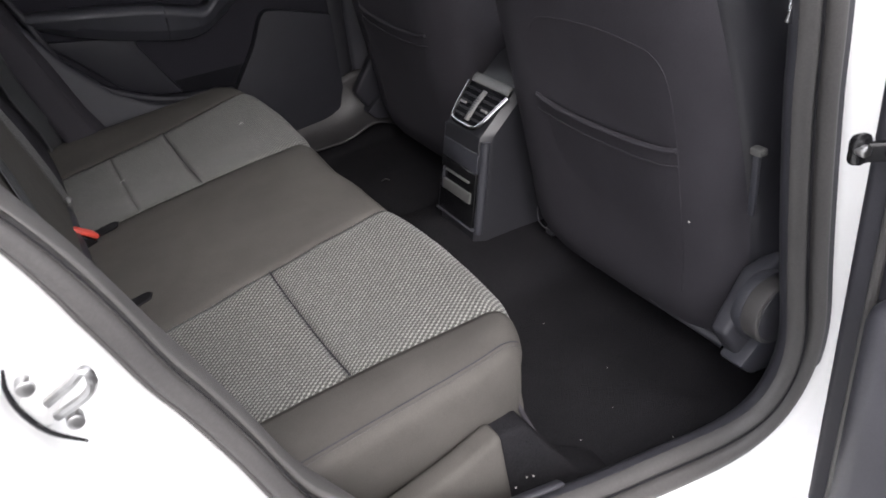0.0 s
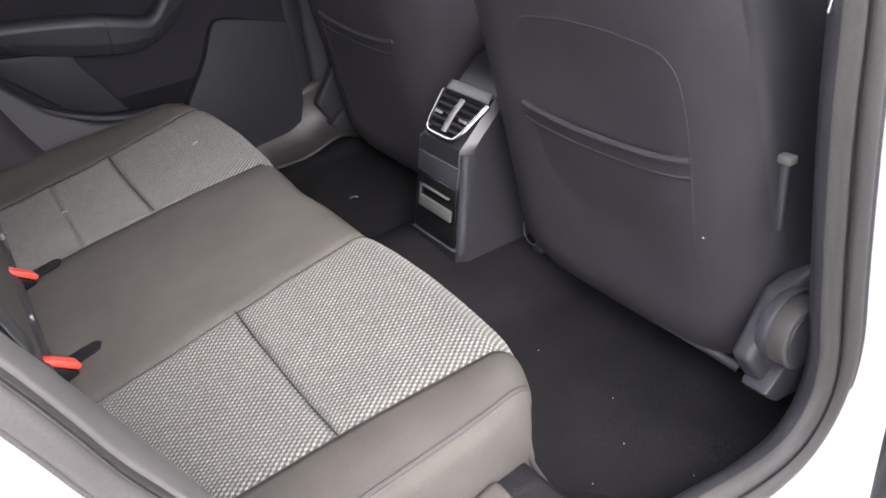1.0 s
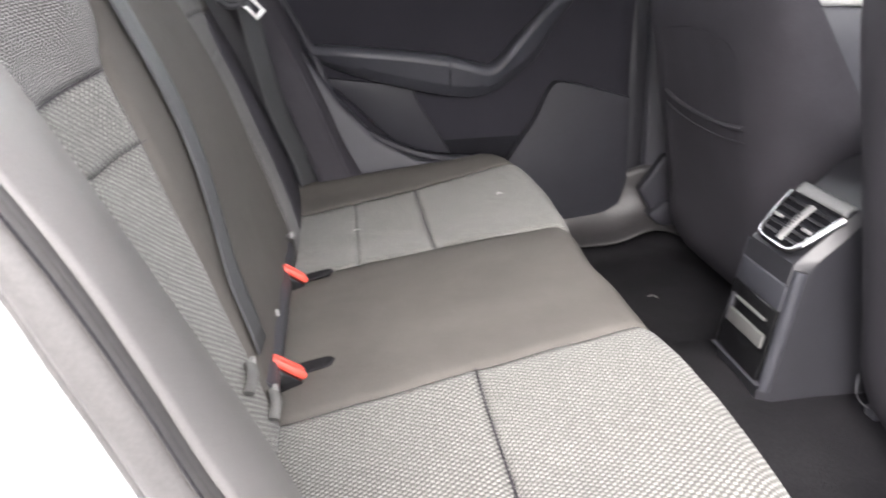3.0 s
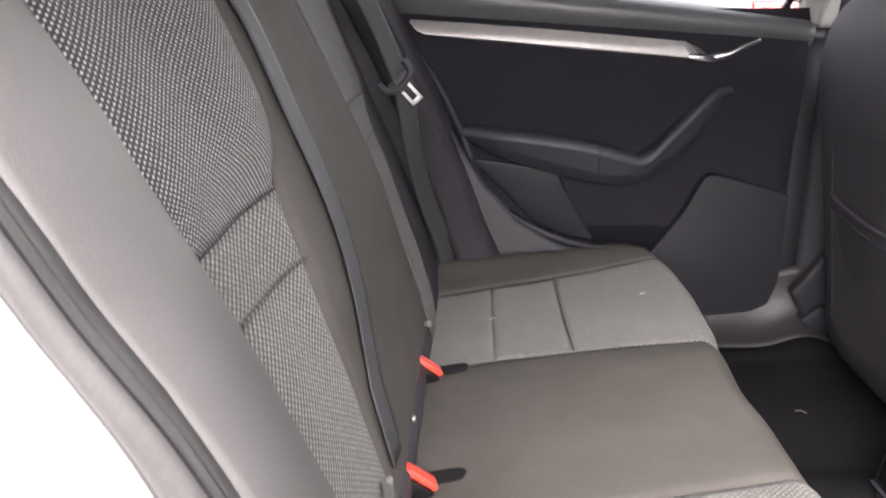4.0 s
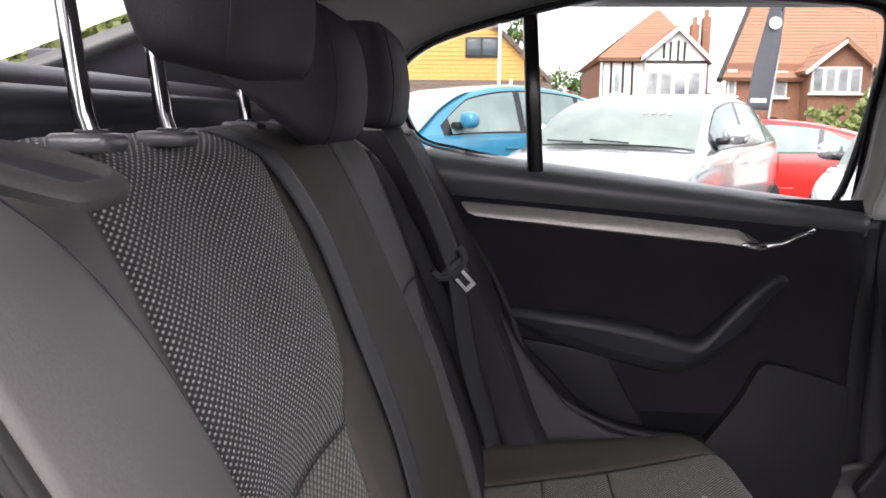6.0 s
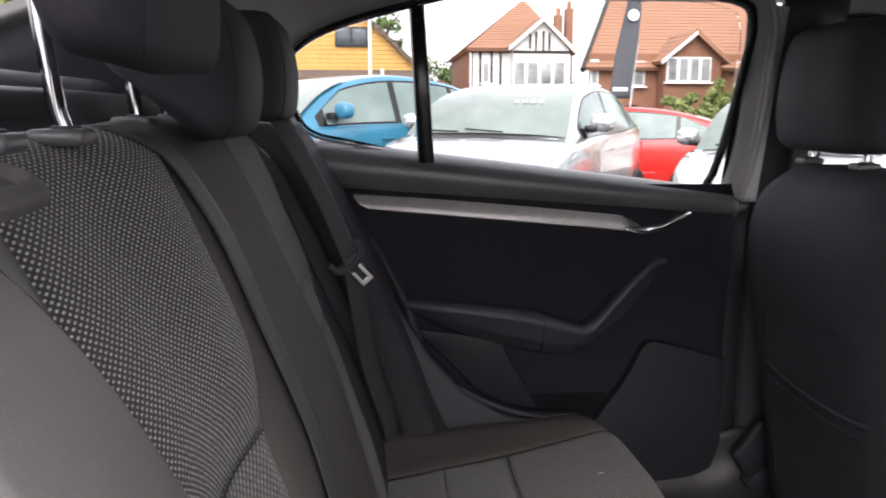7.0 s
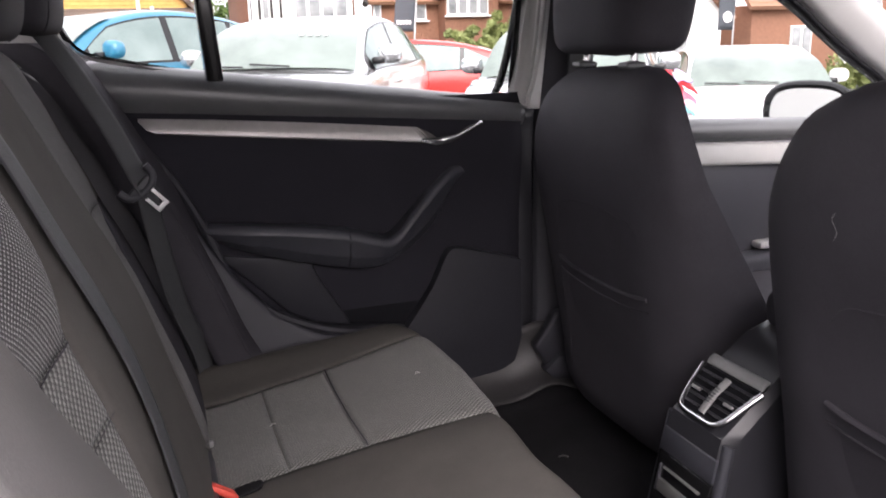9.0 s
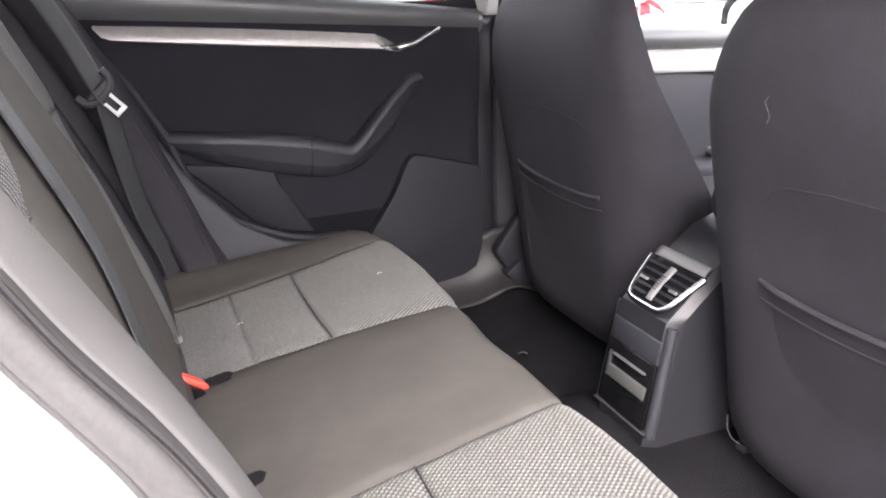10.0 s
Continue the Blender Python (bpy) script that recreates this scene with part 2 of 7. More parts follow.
def tube_bm(pts, r, seg=8, closed=False, flat=1.0, up=(0, 0, 1)):
    """A round or flattened bar along points; r a number or one for each point."""
    bm = bmesh.new()
    n = len(pts)
    rings = []
    for i, p in enumerate(pts):
        p = Vector(p)
        a = Vector(pts[(i - 1) % n] if closed or i else pts[0])
        b = Vector(pts[(i + 1) % n] if closed or i < n - 1 else pts[-1])
        d = (b - a).normalized()
        s = d.cross(Vector(up))
        if s.length < 1e-4:
            s = d.cross(Vector((1, 0, 0)))
        s.normalize()
        w = s.cross(d).normalized()
        rr = r[i] if isinstance(r, (list, tuple)) else r
        rings.append([bm.verts.new(p + s * (rr * math.cos(k * math.tau / seg)) + w * (rr * flat * math.sin(k * math.tau / seg))) for k in range(seg)])
    for i in range(n if closed else n - 1):
        a, b = rings[i], rings[(i + 1) % n]
        for k in range(seg):
            bm.faces.new((a[k], a[(k + 1) % seg], b[(k + 1) % seg], b[k]))
    if not closed:
        bm.faces.new(list(reversed(rings[0])))
        bm.faces.new(rings[-1])
    return bm


def ribbon(name, pts, width, across, mat, parent, label="", thick=0.0016):
    """A flat band along points, its width along the given direction (one, or one for each point)."""
    n = len(pts)
    def f(s, t):
        i = round(s * (n - 1))
        a = Vector(across[i] if isinstance(across, list) else across).normalized()
        return Vector(pts[i]) + a * (width * (t - 0.5))
    return sheet(name, f, n - 1, 6, mat, parent, label, thick)


def cyl_bm(r, h, at=(0, 0, 0), axis="z", seg=24, bevel=0.0, r2=None):
    bm = bmesh.new()
    bmesh.ops.create_cone(bm, cap_ends=True, segments=seg, radius1=r, radius2=r if r2 is None else r2, depth=h)
    if bevel:
        caps = [e for e in bm.edges if all(abs(abs(v.co.z) - h / 2) < 1e-6 for v in e.verts)]
        bmesh.ops.bevel(bm, geom=caps, offset=bevel, segments=2, profile=0.5, affect="EDGES")
    if axis == "y":
        bmesh.ops.rotate(bm, matrix=Matrix.Rotation(radians(90), 3, "X"), verts=bm.verts)
    if axis == "x":
        bmesh.ops.rotate(bm, matrix=Matrix.Rotation(radians(90), 3, "Y"), verts=bm.verts)
    bmesh.ops.translate(bm, vec=at, verts=bm.verts)
    return bm


def lerp(a, b, t):
    return a + (b - a) * t


def table(x, rows):
    """Smooth value at x from rows of (place, value)."""
    if x <= rows[0][0]:
        return rows[0][1]
    for (a, va), (b, vb) in zip(rows, rows[1:]):
        if x <= b:
            t = (x - a) / (b - a)
            return lerp(va, vb, t)
    return rows[-1][1]


def curve1(x, rows):
    """As table, but rounded through the rows."""
    n = len(rows)
    if x <= rows[0][0]:
        return rows[0][1]
    for i in range(n - 1):
        (a, va), (b, vb) = rows[i], rows[i + 1]
        if x <= b:
            t = (x - a) / (b - a)
            m0 = (vb - rows[i - 1][1]) / (b - rows[i - 1][0]) if i > 0 else (vb - va) / (b - a)
            m1 = (rows[i + 2][1] - va) / (rows[i + 2][0] - a) if i + 2 < n else (vb - va) / (b - a)
            h = b - a
            return (2 * t ** 3 - 3 * t * t + 1) * va + (t ** 3 - 2 * t * t + t) * h * m0 + (3 * t * t - 2 * t ** 3) * vb + (t ** 3 - t * t) * h * m1
    return rows[-1][1]


def puff(s, t, k=6):
    """1 in the middle of a panel, 0 at its seams."""
    return (1 - abs(2 * s - 1) ** k) * (1 - abs(2 * t - 1) ** k)


CY = 0.016  # the car's middle line


# ---- the car's shell ----
def shell():
    # floor carpet with the tunnel's low hump
    def ground_f(s, t):
        x, y = lerp(-0.1, 2.1, s), lerp(-0.668, 0.735, t)
        hump = max(0.0, 1 - (abs(y - CY) / 0.20) ** 2)
        side = max(0.0, abs(y - CY) - 0.64) / 0.08
        z = 0.298 + 0.062 * hump ** 0.6 + 0.05 * side + 0.004 * noise.noise(Vector((x * 9, y * 9, 0)))
        return (x, y, z)
    fl = sheet("floor", ground_f, 60, 60, CARPET, None, thick=0.02)
    for x, y in ((0.689, -0.282), (0.646, -0.518), (0.566, -0.543), (0.676, -0.614), (0.684, -0.639), (0.70, -0.44), (0.62, 0.30), (0.58, 0.22)):
        part("speck", box_bm(0.0018, 0.0015, 0.0010, (x, y, ground_f((x + 0.1) / 2.2, (y + 0.668) / 1.403)[2] + 0.001), 0.0005), LINT, fl, "pale speck")
    part("scrap", tube_bm(curve_pts([(0.716, 0.425, 0.302), (0.722, 0.414, 0.309), (0.730, 0.412, 0.305), (0.733, 0.420, 0.302)], 4), 0.0016, 6), GREYPLASTIC, fl, "small grey scrap on the carpet")
    tagged(fl, "black pile carpet over the car's footwells and tunnel", "carpet", kind="structure")

    # headliner
    def roof_f(s, t):
        x, y = lerp(-0.37, 1.35, s), lerp(-0.60, 0.635, t)
        drop = (0.03 if y < CY else 0.006) * max(0, (abs(y - CY) - 0.42) / 0.20) ** 2
        return (x, y, 1.405 - drop - 0.10 * max(0, (-0.15 - x) / 0.6) ** 1.5 - 0.16 * max(0, (x - 0.9) / 0.6) ** 2)
    c = sheet("ceiling", roof_f, 40, 30, HEADLINER, None, thick=0.02)
    tagged(c, "grey felt headliner under the car roof", "headliner", kind="structure")
    # outer roof skin
    def skin_f(s, t):
        x, y = lerp(-0.36, 1.38, s), lerp(-0.66, 0.69, t)
        return (x, y, 1.455 - 0.07 * (abs(y - CY) / 0.66) ** 4 - 0.17 * max(0, (-0.25 - x) / 0.9) ** 1.6 - 0.17 * max(0, (x - 0.9) / 0.65) ** 2)
    r = sheet("roof", skin_f, 40, 20, WHITE, None, thick=-0.003)
    tagged(r, "white painted steel car roof", "car roof", kind="structure")


OPENING = [(-0.125, 1.17), (-0.088, 1.096), (-0.043, 1.02), (-0.018, 0.973), (0.009, 0.930), (0.031, 0.885), (0.050, 0.837), (0.068, 0.787), (0.087, 0.745), (0.109, 0.690), (0.147, 0.595), (0.21, 0.50), (0.32, 0.445),
           (0.439, 0.408), (0.60, 0.383), (0.69, 0.372), (0.748, 0.380), (0.780, 0.414), (0.789, 0.470), (0.775, 0.56), (0.760, 0.66), (0.743, 0.796), (0.733, 0.919),
           (0.70, 1.10), (0.66, 1.25), (0.60, 1.335), (0.46, 1.37), (0.2, 1.365), (0.0, 1.32), (-0.11, 1.25)]


def seal_offset(o, x, z):
    """The seal is squeezed narrow along the seat side and sits wider round sill and centre pillar."""
    if 0.012 <= o <= 0.017:
        slim = -0.0006 + (o - 0.0125) * 0.38
    elif o <= 0.022:
        slim = (0.022 - o) * 0.2
    elif o <= 0.026:
        slim = (o - 0.022) * 0.3
    elif o <= 0.048:
        slim = 0.0012 + (o - 0.026) * 0.927
    else:
        slim = 0.0216 + (o - 0.048)
    slim *= 0.72 + 0.28 * max(0.0, min(1.0, (0.96 - z) / 0.10))
    wide = o * 1.18 if o <= 0.048 else o + 0.0086
    k = max(0.0, min(1.0, (x - 0.10) / 0.20)) if z < 1.0 else max(0.0, min(1.0, (x + 0.05) / 0.3))
    return lerp(slim, wide if x > 0.6 else lerp(o, wide, max(0.0, min(1.0, (x - 0.4) / 0.2))), k * k * (3 - 2 * k))


def frame_loft(name, loop, profile, mat, parent, label="", thick=0.0):
    """A frame round an opening: each profile point is (outward offset, y)."""
    pts = [(p.x, p.y) for p in curve_pts([(a, b, 0) for a, b in loop], 6, True)]
    n = len(pts)
    cx, cz = sum(p[0] for p in pts) / n, sum(p[1] for p in pts) / n
    normals = []
    for i in range(n):
        a, b = pts[i - 3], pts[(i + 3) % n]
        nx, nz = b[1] - a[1], a[0] - b[0]
        q = math.hypot(nx, nz) or 1
        nx, nz = nx / q, nz / q
        if nx * (pts[i][0] - cx) + nz * (pts[i][1] - cz) < 0:
            nx, nz = -nx, -nz
        normals.append((nx, nz))
    def f(s, t):
        i = round(s * n) % n
        o, y = profile[round(t * (len(profile) - 1))]
        o = seal_offset(o, pts[i][0], pts[i][1])
        z = pts[i][1] + normals[i][1] * o
        return (pts[i][0] + normals[i][0] * o, -y + 0.25 * max(0.0, z - 1.10), z)
    return sheet(name, f, n, len(profile) - 1, mat, parent, label, thick, closed_u=True)


def body_side():
    w = thing("wall_south", "white painted car body side with an open rear doorway and rubber seals", "car body", (0.3, -0.8, 0.3), kind="structure")
    frame_loft("inner_trim", OPENING, [(0.085, 0.640), (0.045, 0.652), (0.012, 0.666), (0.001, 0.680), (0.0, 0.690)], PLASTIC, w, "dark plastic inner doorway trim")
    arc = [(0.0005 + 0.0105 * (1 - math.cos(a)), 0.690 + 0.010 * math.sin(a) + 0.003 * a) for a in [k * math.pi / 8 for k in range(9)]]
    frame_loft("door_seal", OPENING, arc, RUBBER, w, "hollow grey rubber door seal")
    frame_loft("seal_line", OPENING, [(0.0125, 0.7062), (0.0135, 0.7072), (0.0155, 0.7072), (0.0165, 0.7058)], CARPET, w)
    frame_loft("seal_groove", OPENING, [(0.0205, 0.698), (0.0215, 0.690), (0.0245, 0.690), (0.026, 0.699)], RUBBER, w)
    arc = [(0.0255 + 0.0105 * (1 - math.cos(a)), 0.698 + 0.008 * math.sin(a) + 0.002 * a) for a in [k * math.pi / 8 for k in range(9)]]
    frame_loft("outer_seal_lip", OPENING, arc, RUBBER, w)
    frame_loft("black_lip", OPENING, [(0.0455, 0.701), (0.047, 0.7045), (0.050, 0.7045), (0.052, 0.699)], RUBBER, w)
    frame_loft("jamb", OPENING, [(0.0512, 0.698), (0.070, 0.708), (0.092, 0.713), (0.102, 0.723), (0.108, 0.755), (0.118, 0.795), (0.140, 0.822), (0.20, 0.84), (0.30, 0.85)], WHITE, w, "white painted doorway jamb", 0.004)
    # sill below and quarter behind
    def sill_f(s, t):
        x = lerp(-0.9, 2.0, s)
        a = t * math.pi * 0.55
        return (x, -0.838 - 0.03 * math.sin(a), 0.285 - 0.10 * t)
    sheet("sill_skin", sill_f, 12, 12, WHITE, w, "white painted sill skin", 0.004)
    # closed front door and rear quarter of the near side
    part("front_door_skin", prism_bm([(0.90, 0.24), (2.02, 0.24), (2.06, 0.60), (2.06, 0.90), (0.87, 0.945)], -0.84, -0.815, 0.01), WHITE, w, "white front door skin")
    part("front_door_lining", prism_bm([(0.92, 0.32), (1.98, 0.32), (1.98, 0.90), (0.90, 0.935)], -0.812, -0.775, 0.012), SOFT, w, "dark front door lining")
    part("front_window_pillar", tube_bm([(2.05, -0.72, 0.92), (1.70, -0.66, 1.14), (1.36, -0.60, 1.34), (0.90, -0.60, 1.385)], 0.026, 8), WHITE, w, "white front window pillar")
    part("quarter_skin", prism_bm([(-1.18, 0.30), (-0.17, 0.30), (-0.15, 0.60), (-0.27, 0.90), (-0.40, 1.10), (-0.55, 1.20), (-1.18, 1.12)], -0.84, -0.815, 0.01), WHITE, w, "white rear quarter skin")
    part("quarter_lining", prism_bm([(-1.12, 0.50), (-0.20, 0.50), (-0.28, 0.95), (-0.38, 1.19), (-1.12, 1.12)], -0.72, -0.68, 0.01), PLASTIC, w, "dark load-bay side lining")
    # striker on the rear jamb: plate, bolts and U-loop
    st = thing("door_striker", "steel door striker loop bolted to the white jamb", "striker", (0.0, -0.80, 0.90))
    cols = Matrix.Translation((-0.012, -0.752, 0.836)) @ Euler((radians(20), radians(28), radians(18))).to_matrix().to_4x4()
    def put(bm):
        bmesh.ops.transform(bm, matrix=cols, verts=bm.verts)
        return bm
    part("plate", put(box_bm(0.026, 0.004, 0.056, (0, 0.002, 0), 0.0018)), WHITE, st, "painted striker plate")
    rim = curve_pts([(-0.0258, -0.7592, 0.8692), (-0.0286, -0.7611, 0.8559), (-0.0258, -0.7621, 0.8368), (-0.0162, -0.7621, 0.8157), (0.001, -0.7621, 0.7986)], 6)
    part("plate_edge", tube_bm(rim, [0.0010 + 0.0012 * math.sin(math.pi * k / (len(rim) - 1)) for k in range(len(rim))], 8), GLOSS, st, "dark curved plate edge")
    loop = curve_pts([(-0.0117, -0.7558, 0.8332), (0.0056, -0.7673, 0.8486), (0.0142, -0.7711, 0.8567), (0.0176, -0.7721, 0.8534), (0.0166, -0.7711, 0.8438), (0.0094, -0.7673, 0.8351), (-0.0098, -0.7567, 0.8217)], 6)
    part("loop", tube_bm(loop, 0.0034, 8), STEEL, st, "bright worn steel loop")
    for x, z in ((-0.001, 0.815), (-0.019, 0.852)):
        part("bolt", cyl_bm(0.006, 0.010, (x, -0.757, z), "y", 12, 0.0015), STEEL, st)
    # sill scuff trim inside the doorway
    tr = thing("trim", "grained dark plastic sill and seat-side trim in the doorway", "sill trim", (0.4, -0.66, 0.40), kind="structure")
    def scuff(s, t):
        x = lerp(0.05, 0.43, s)
        y = lerp(-0.690, -0.632, t)
        rise = table(x, [(0.05, 0.58), (0.15, 0.54), (0.25, 0.47), (0.36, 0.425), (0.45, 0.41), (0.47, 0.408)])
        return (x, y, lerp(rise + 0.012, rise - 0.11, t ** 2.2))
    sheet("cover", scuff, 30, 12, PLASTIC, tr, "", 0.004)
    part("seat_side_panel", prism_bm([(0.05, 0.415), (0.20, 0.428), (0.32, 0.458), (0.385, 0.482), (0.395, 0.36), (0.05, 0.36)], -0.634, -0.596, 0.010, 3), PLAIN, tr, "grained panel beside the cushion")
    part("carpet_end", prism_bm([(0.383, 0.468), (0.43, 0.462), (0.455, 0.42), (0.50, 0.345), (0.585, 0.285), (0.585, 0.27), (0.383, 0.27)], -0.620, -0.56, 0.012, 3), CARPET, tr, "dark carpeted corner below the cushion")
    def riser(s, t):
        y = lerp(-0.575, 0.64, s)
        z = lerp(0.50, 0.296, t)
        return (table(z, [(0.296, 0.515), (0.335, 0.484), (0.40, 0.462), (0.50, 0.425)]) + 0.003 * noise.noise(Vector((y * 9, z * 9, 1))), y, z)
    sheet("riser", riser, 30, 10, BACKCLOTH, tr, "dark carpeted panel below the cushion", 0.006)
    for x, z in ((0.405, 0.372), (0.422, 0.380), (0.432, 0.376), (0.412, 0.352), (0.418, 0.346)):
        part("grit", box_bm(0.0022, 0.002, 0.0026, (x, -0.6205, z), 0.0006), LINT, tr, "pale grit")


# ---- rear bench ----
def seat_z(x, y):
    """Height of the cushion's stuffed top."""
    u = y - CY
    mid = 0.010 * math.exp(-(u / 0.12) ** 4)
    dish = -0.010 * math.exp(-((abs(u) - 0.35) / 0.13) ** 4) * (1 - max(0, min(1, (x - 0.30) / 0.16)))
    wing = (0.007 if u < 0 else 0.022) * max(0.0, min(1.0, (abs(u) - 0.52) / 0.06)) ** 1.5 * max(0.25, 1 - x / 0.46)
    return 0.506 + 0.142 * x + mid + dish + wing


def cushion_front(y):
    u = abs(y - CY)
    return 0.445 + 0.012 * math.exp(-((u - 0.35) / 0.17) ** 2) - 0.012 * math.exp(-(u / 0.1) ** 2) - 0.026 * max(0, (u - 0.49) / 0.10) ** 2


def rear_cushion():
    th = thing("rear_seat_cushion", "rear bench cushion in pale woven cloth with charcoal middle and bolsters", "car seat", (0.25, CY, 0.30))
    R = 0.05

    def top(x, y):
        """Top that rolls over at the front, along the cloth."""
        xf = cushion_front(y)
        if x <= xf:
            return Vector((x, y, seat_z(x, y)))
        a = min((x - xf) / R, math.pi * 0.5)
        rest = (x - xf) - a * R
        z0 = seat_z(xf, y)
        return Vector((xf + R * math.sin(a) * 0.75 - rest * 0.10 - 3.2 * rest * rest, y, z0 - R * (1 - math.cos(a)) - rest * 0.96))

    def near_in(x):
        return curve1(x, [(0.0, -0.221), (0.10, -0.215), (0.262, -0.200), (0.457, -0.187), (0.53, -0.181), (0.70, -0.176)])

    def near_out(x):
        return curve1(x, [(0.0, -0.485), (0.262, -0.500), (0.457, -0.524), (0.53, -0.530), (0.70, -0.535)])

    def far_in(x):
        return curve1(x, [(0.0, 0.172), (0.262, 0.176), (0.457, 0.162), (0.53, 0.158), (0.70, 0.155)])

    def far_out(x):
        return curve1(x, [(0.0, 0.486), (0.262, 0.503), (0.457, 0.534), (0.53, 0.540), (0.70, 0.545)])

    def panel(name, x0, x1, y0, y1, mat, label="", lift=0.006, nx=18, ny=18, k=10):
        """A stuffed panel between two lines y0(x), y1(x)."""
        def f(s, t):
            x = lerp(x0, x1, s)
            y = lerp(y0(x), y1(x), t)
            p = top(x, y)
            n = (top(x + 0.002, y) - top(x - 0.002, y)).cross(top(x, y + 0.002) - top(x, y - 0.002))
            n.normalize()
            wr = 0.0014 * noise.noise(Vector((x * 16, y * 16, 5.0)))
            return p + n * (lift * puff(s, t, k) - 0.003 + wr)
        return sheet(name, f, nx, ny, mat, th, label, 0.012, flip=False)

    edge = 0.515
    for sgn, ya, yb in ((-1, near_out, near_in), (1, far_in, far_out)):
        outer = near_out if sgn < 0 else far_out
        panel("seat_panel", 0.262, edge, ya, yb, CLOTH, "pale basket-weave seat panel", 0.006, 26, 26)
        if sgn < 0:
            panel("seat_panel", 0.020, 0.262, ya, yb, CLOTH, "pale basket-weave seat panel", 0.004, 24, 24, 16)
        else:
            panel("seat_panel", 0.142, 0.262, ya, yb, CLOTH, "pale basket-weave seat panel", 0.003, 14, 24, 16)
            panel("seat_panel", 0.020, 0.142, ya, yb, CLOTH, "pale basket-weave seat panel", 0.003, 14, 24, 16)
        panel("front_roll", edge, 0.66, ya, yb, PLAIN, "charcoal cloth front roll", 0.003, 18, 20)
        def drop(x):
            """Length of cloth from the seam over the side."""
            return lerp(0.30, 0.20, max(0.0, min(1.0, (x - 0.42) / 0.10))) * lerp(1.0, 0.45, max(0.0, min(1.0, (x - 0.50) / 0.11)))
        def side(s, t, sgn=sgn, outer=outer):
            x = lerp(0.015, 0.60, s)
            w = t * drop(x)
            y0 = outer(x)
            yend = CY + sgn * (0.601 - 0.03 * max(0.0, (x - 0.38) / 0.12) ** 2 * (x < 0.5) - 0.03 * (x >= 0.5))
            flat = max(0.03, abs(yend - y0))
            if w < flat:
                return top(x, y0 + sgn * w) + Vector((0, 0, 0.004 * math.sin(math.pi * w / flat)))
            r = 0.019 * lerp(1.0, 0.22, max(0.0, min(1.0, (x - 0.465) / 0.07)))
            a = min((w - flat) / r, math.pi / 2)
            rest = w - flat - r * a
            p = top(x, y0 + sgn * flat)
            return Vector((p.x - 0.006 * a, p.y + sgn * (r * math.sin(a) - 1.3 * rest * rest), p.z - r * (1 - math.cos(a)) - rest * 0.93))
        sheet("bolster", side, 48, 30, PLAIN, th, "charcoal cloth side bolster", 0.01, flip=sgn < 0)
        for off, thread in ((0.003, BACKCLOTH), (0.009, STITCH)):
            ln = []
            for k in range(44):
                q = lerp(0.06, 0.78, k / 43)
                x = lerp(0.015, 0.60, q)
                yend = CY + sgn * (0.601 - 0.03 * max(0.0, (x - 0.38) / 0.12) ** 2 * (x < 0.5) - 0.03 * (x >= 0.5))
                w = max(0.03, abs(yend - outer(x))) + off
                ln.append(Vector(side(q, w / drop(x))))
            part("stitching", tube_bm(ln, 0.0010, 5), thread, th)
        part("cross_seam", tube_bm([top(0.262, lerp(ya(0.262), yb(0.262), k / 16)) for k in range(17)], 0.0011, 6), BACKCLOTH, th)
        part("seam", tube_bm([top(lerp(0.02, 0.51, k / 30), outer(lerp(0.02, 0.51, k / 30))) + Vector((0, 0, -0.001)) for k in range(31)], 0.0013, 6), PLAIN, th)
    panel("middle_panel", 0.02, edge, near_in, far_in, PLAIN, "charcoal cloth middle panel", 0.005, 26, 22)
    panel("front_roll", edge, 0.66, near_in, far_in, PLAIN, "charcoal cloth front roll", 0.003, 16, 16)
    # foam body
    part("foam_base", box_bm(0.36, 1.06, 0.12, (0.205, CY, 0.415), 0.03), BACKCLOTH, th, "black underside of the cushion")
    # buckle slots: black sheets laid on the cloth paint their inner shade
    for y in (CY + 0.117, CY - 0.154):
        def slot(q, t, y=y):
            x, v = lerp(0.044, 0.103, q), (2 * t - 1) * 0.013 * (1 - (2 * q - 1) ** 6) ** 0.5
            return (x, y + 0.012 + v + 0.12 * (x - 0.05), seat_z(x, y) + 0.0042 + 0.0015 * math.cos(math.pi * (t - 0.5)))
        sheet("buckle_slot", slot, 14, 8, CARPET, th, "black rounded sheet for the shade in a buckle recess", 0.003)
    # lint specks on the cloth
    for x, y in ((0.143, 0.346), (0.40, 0.36)):
        part("lint", tube_bm(curve_pts([(x - 0.005, y - 0.004, seat_z(x, y) + 0.0045), (x, y + 0.001, seat_z(x, y) + 0.006), (x + 0.005, y - 0.001, seat_z(x, y) + 0.005)], 3), 0.0007, 5), LINT, th, "tuft of pale lint")


BACK = [(0.40, 0.07), (0.50, 0.045), (0.60, 0.018), (0.70, -0.018), (0.80, -0.056), (0.89, -0.096), (0.97, -0.130), (1.05, -0.163), (1.12, -0.192), (1.20, -0.23)]


def back_x(z):
    return sum(table(z + d, BACK) for d in (-0.04, -0.02, 0, 0.02, 0.04)) / 5


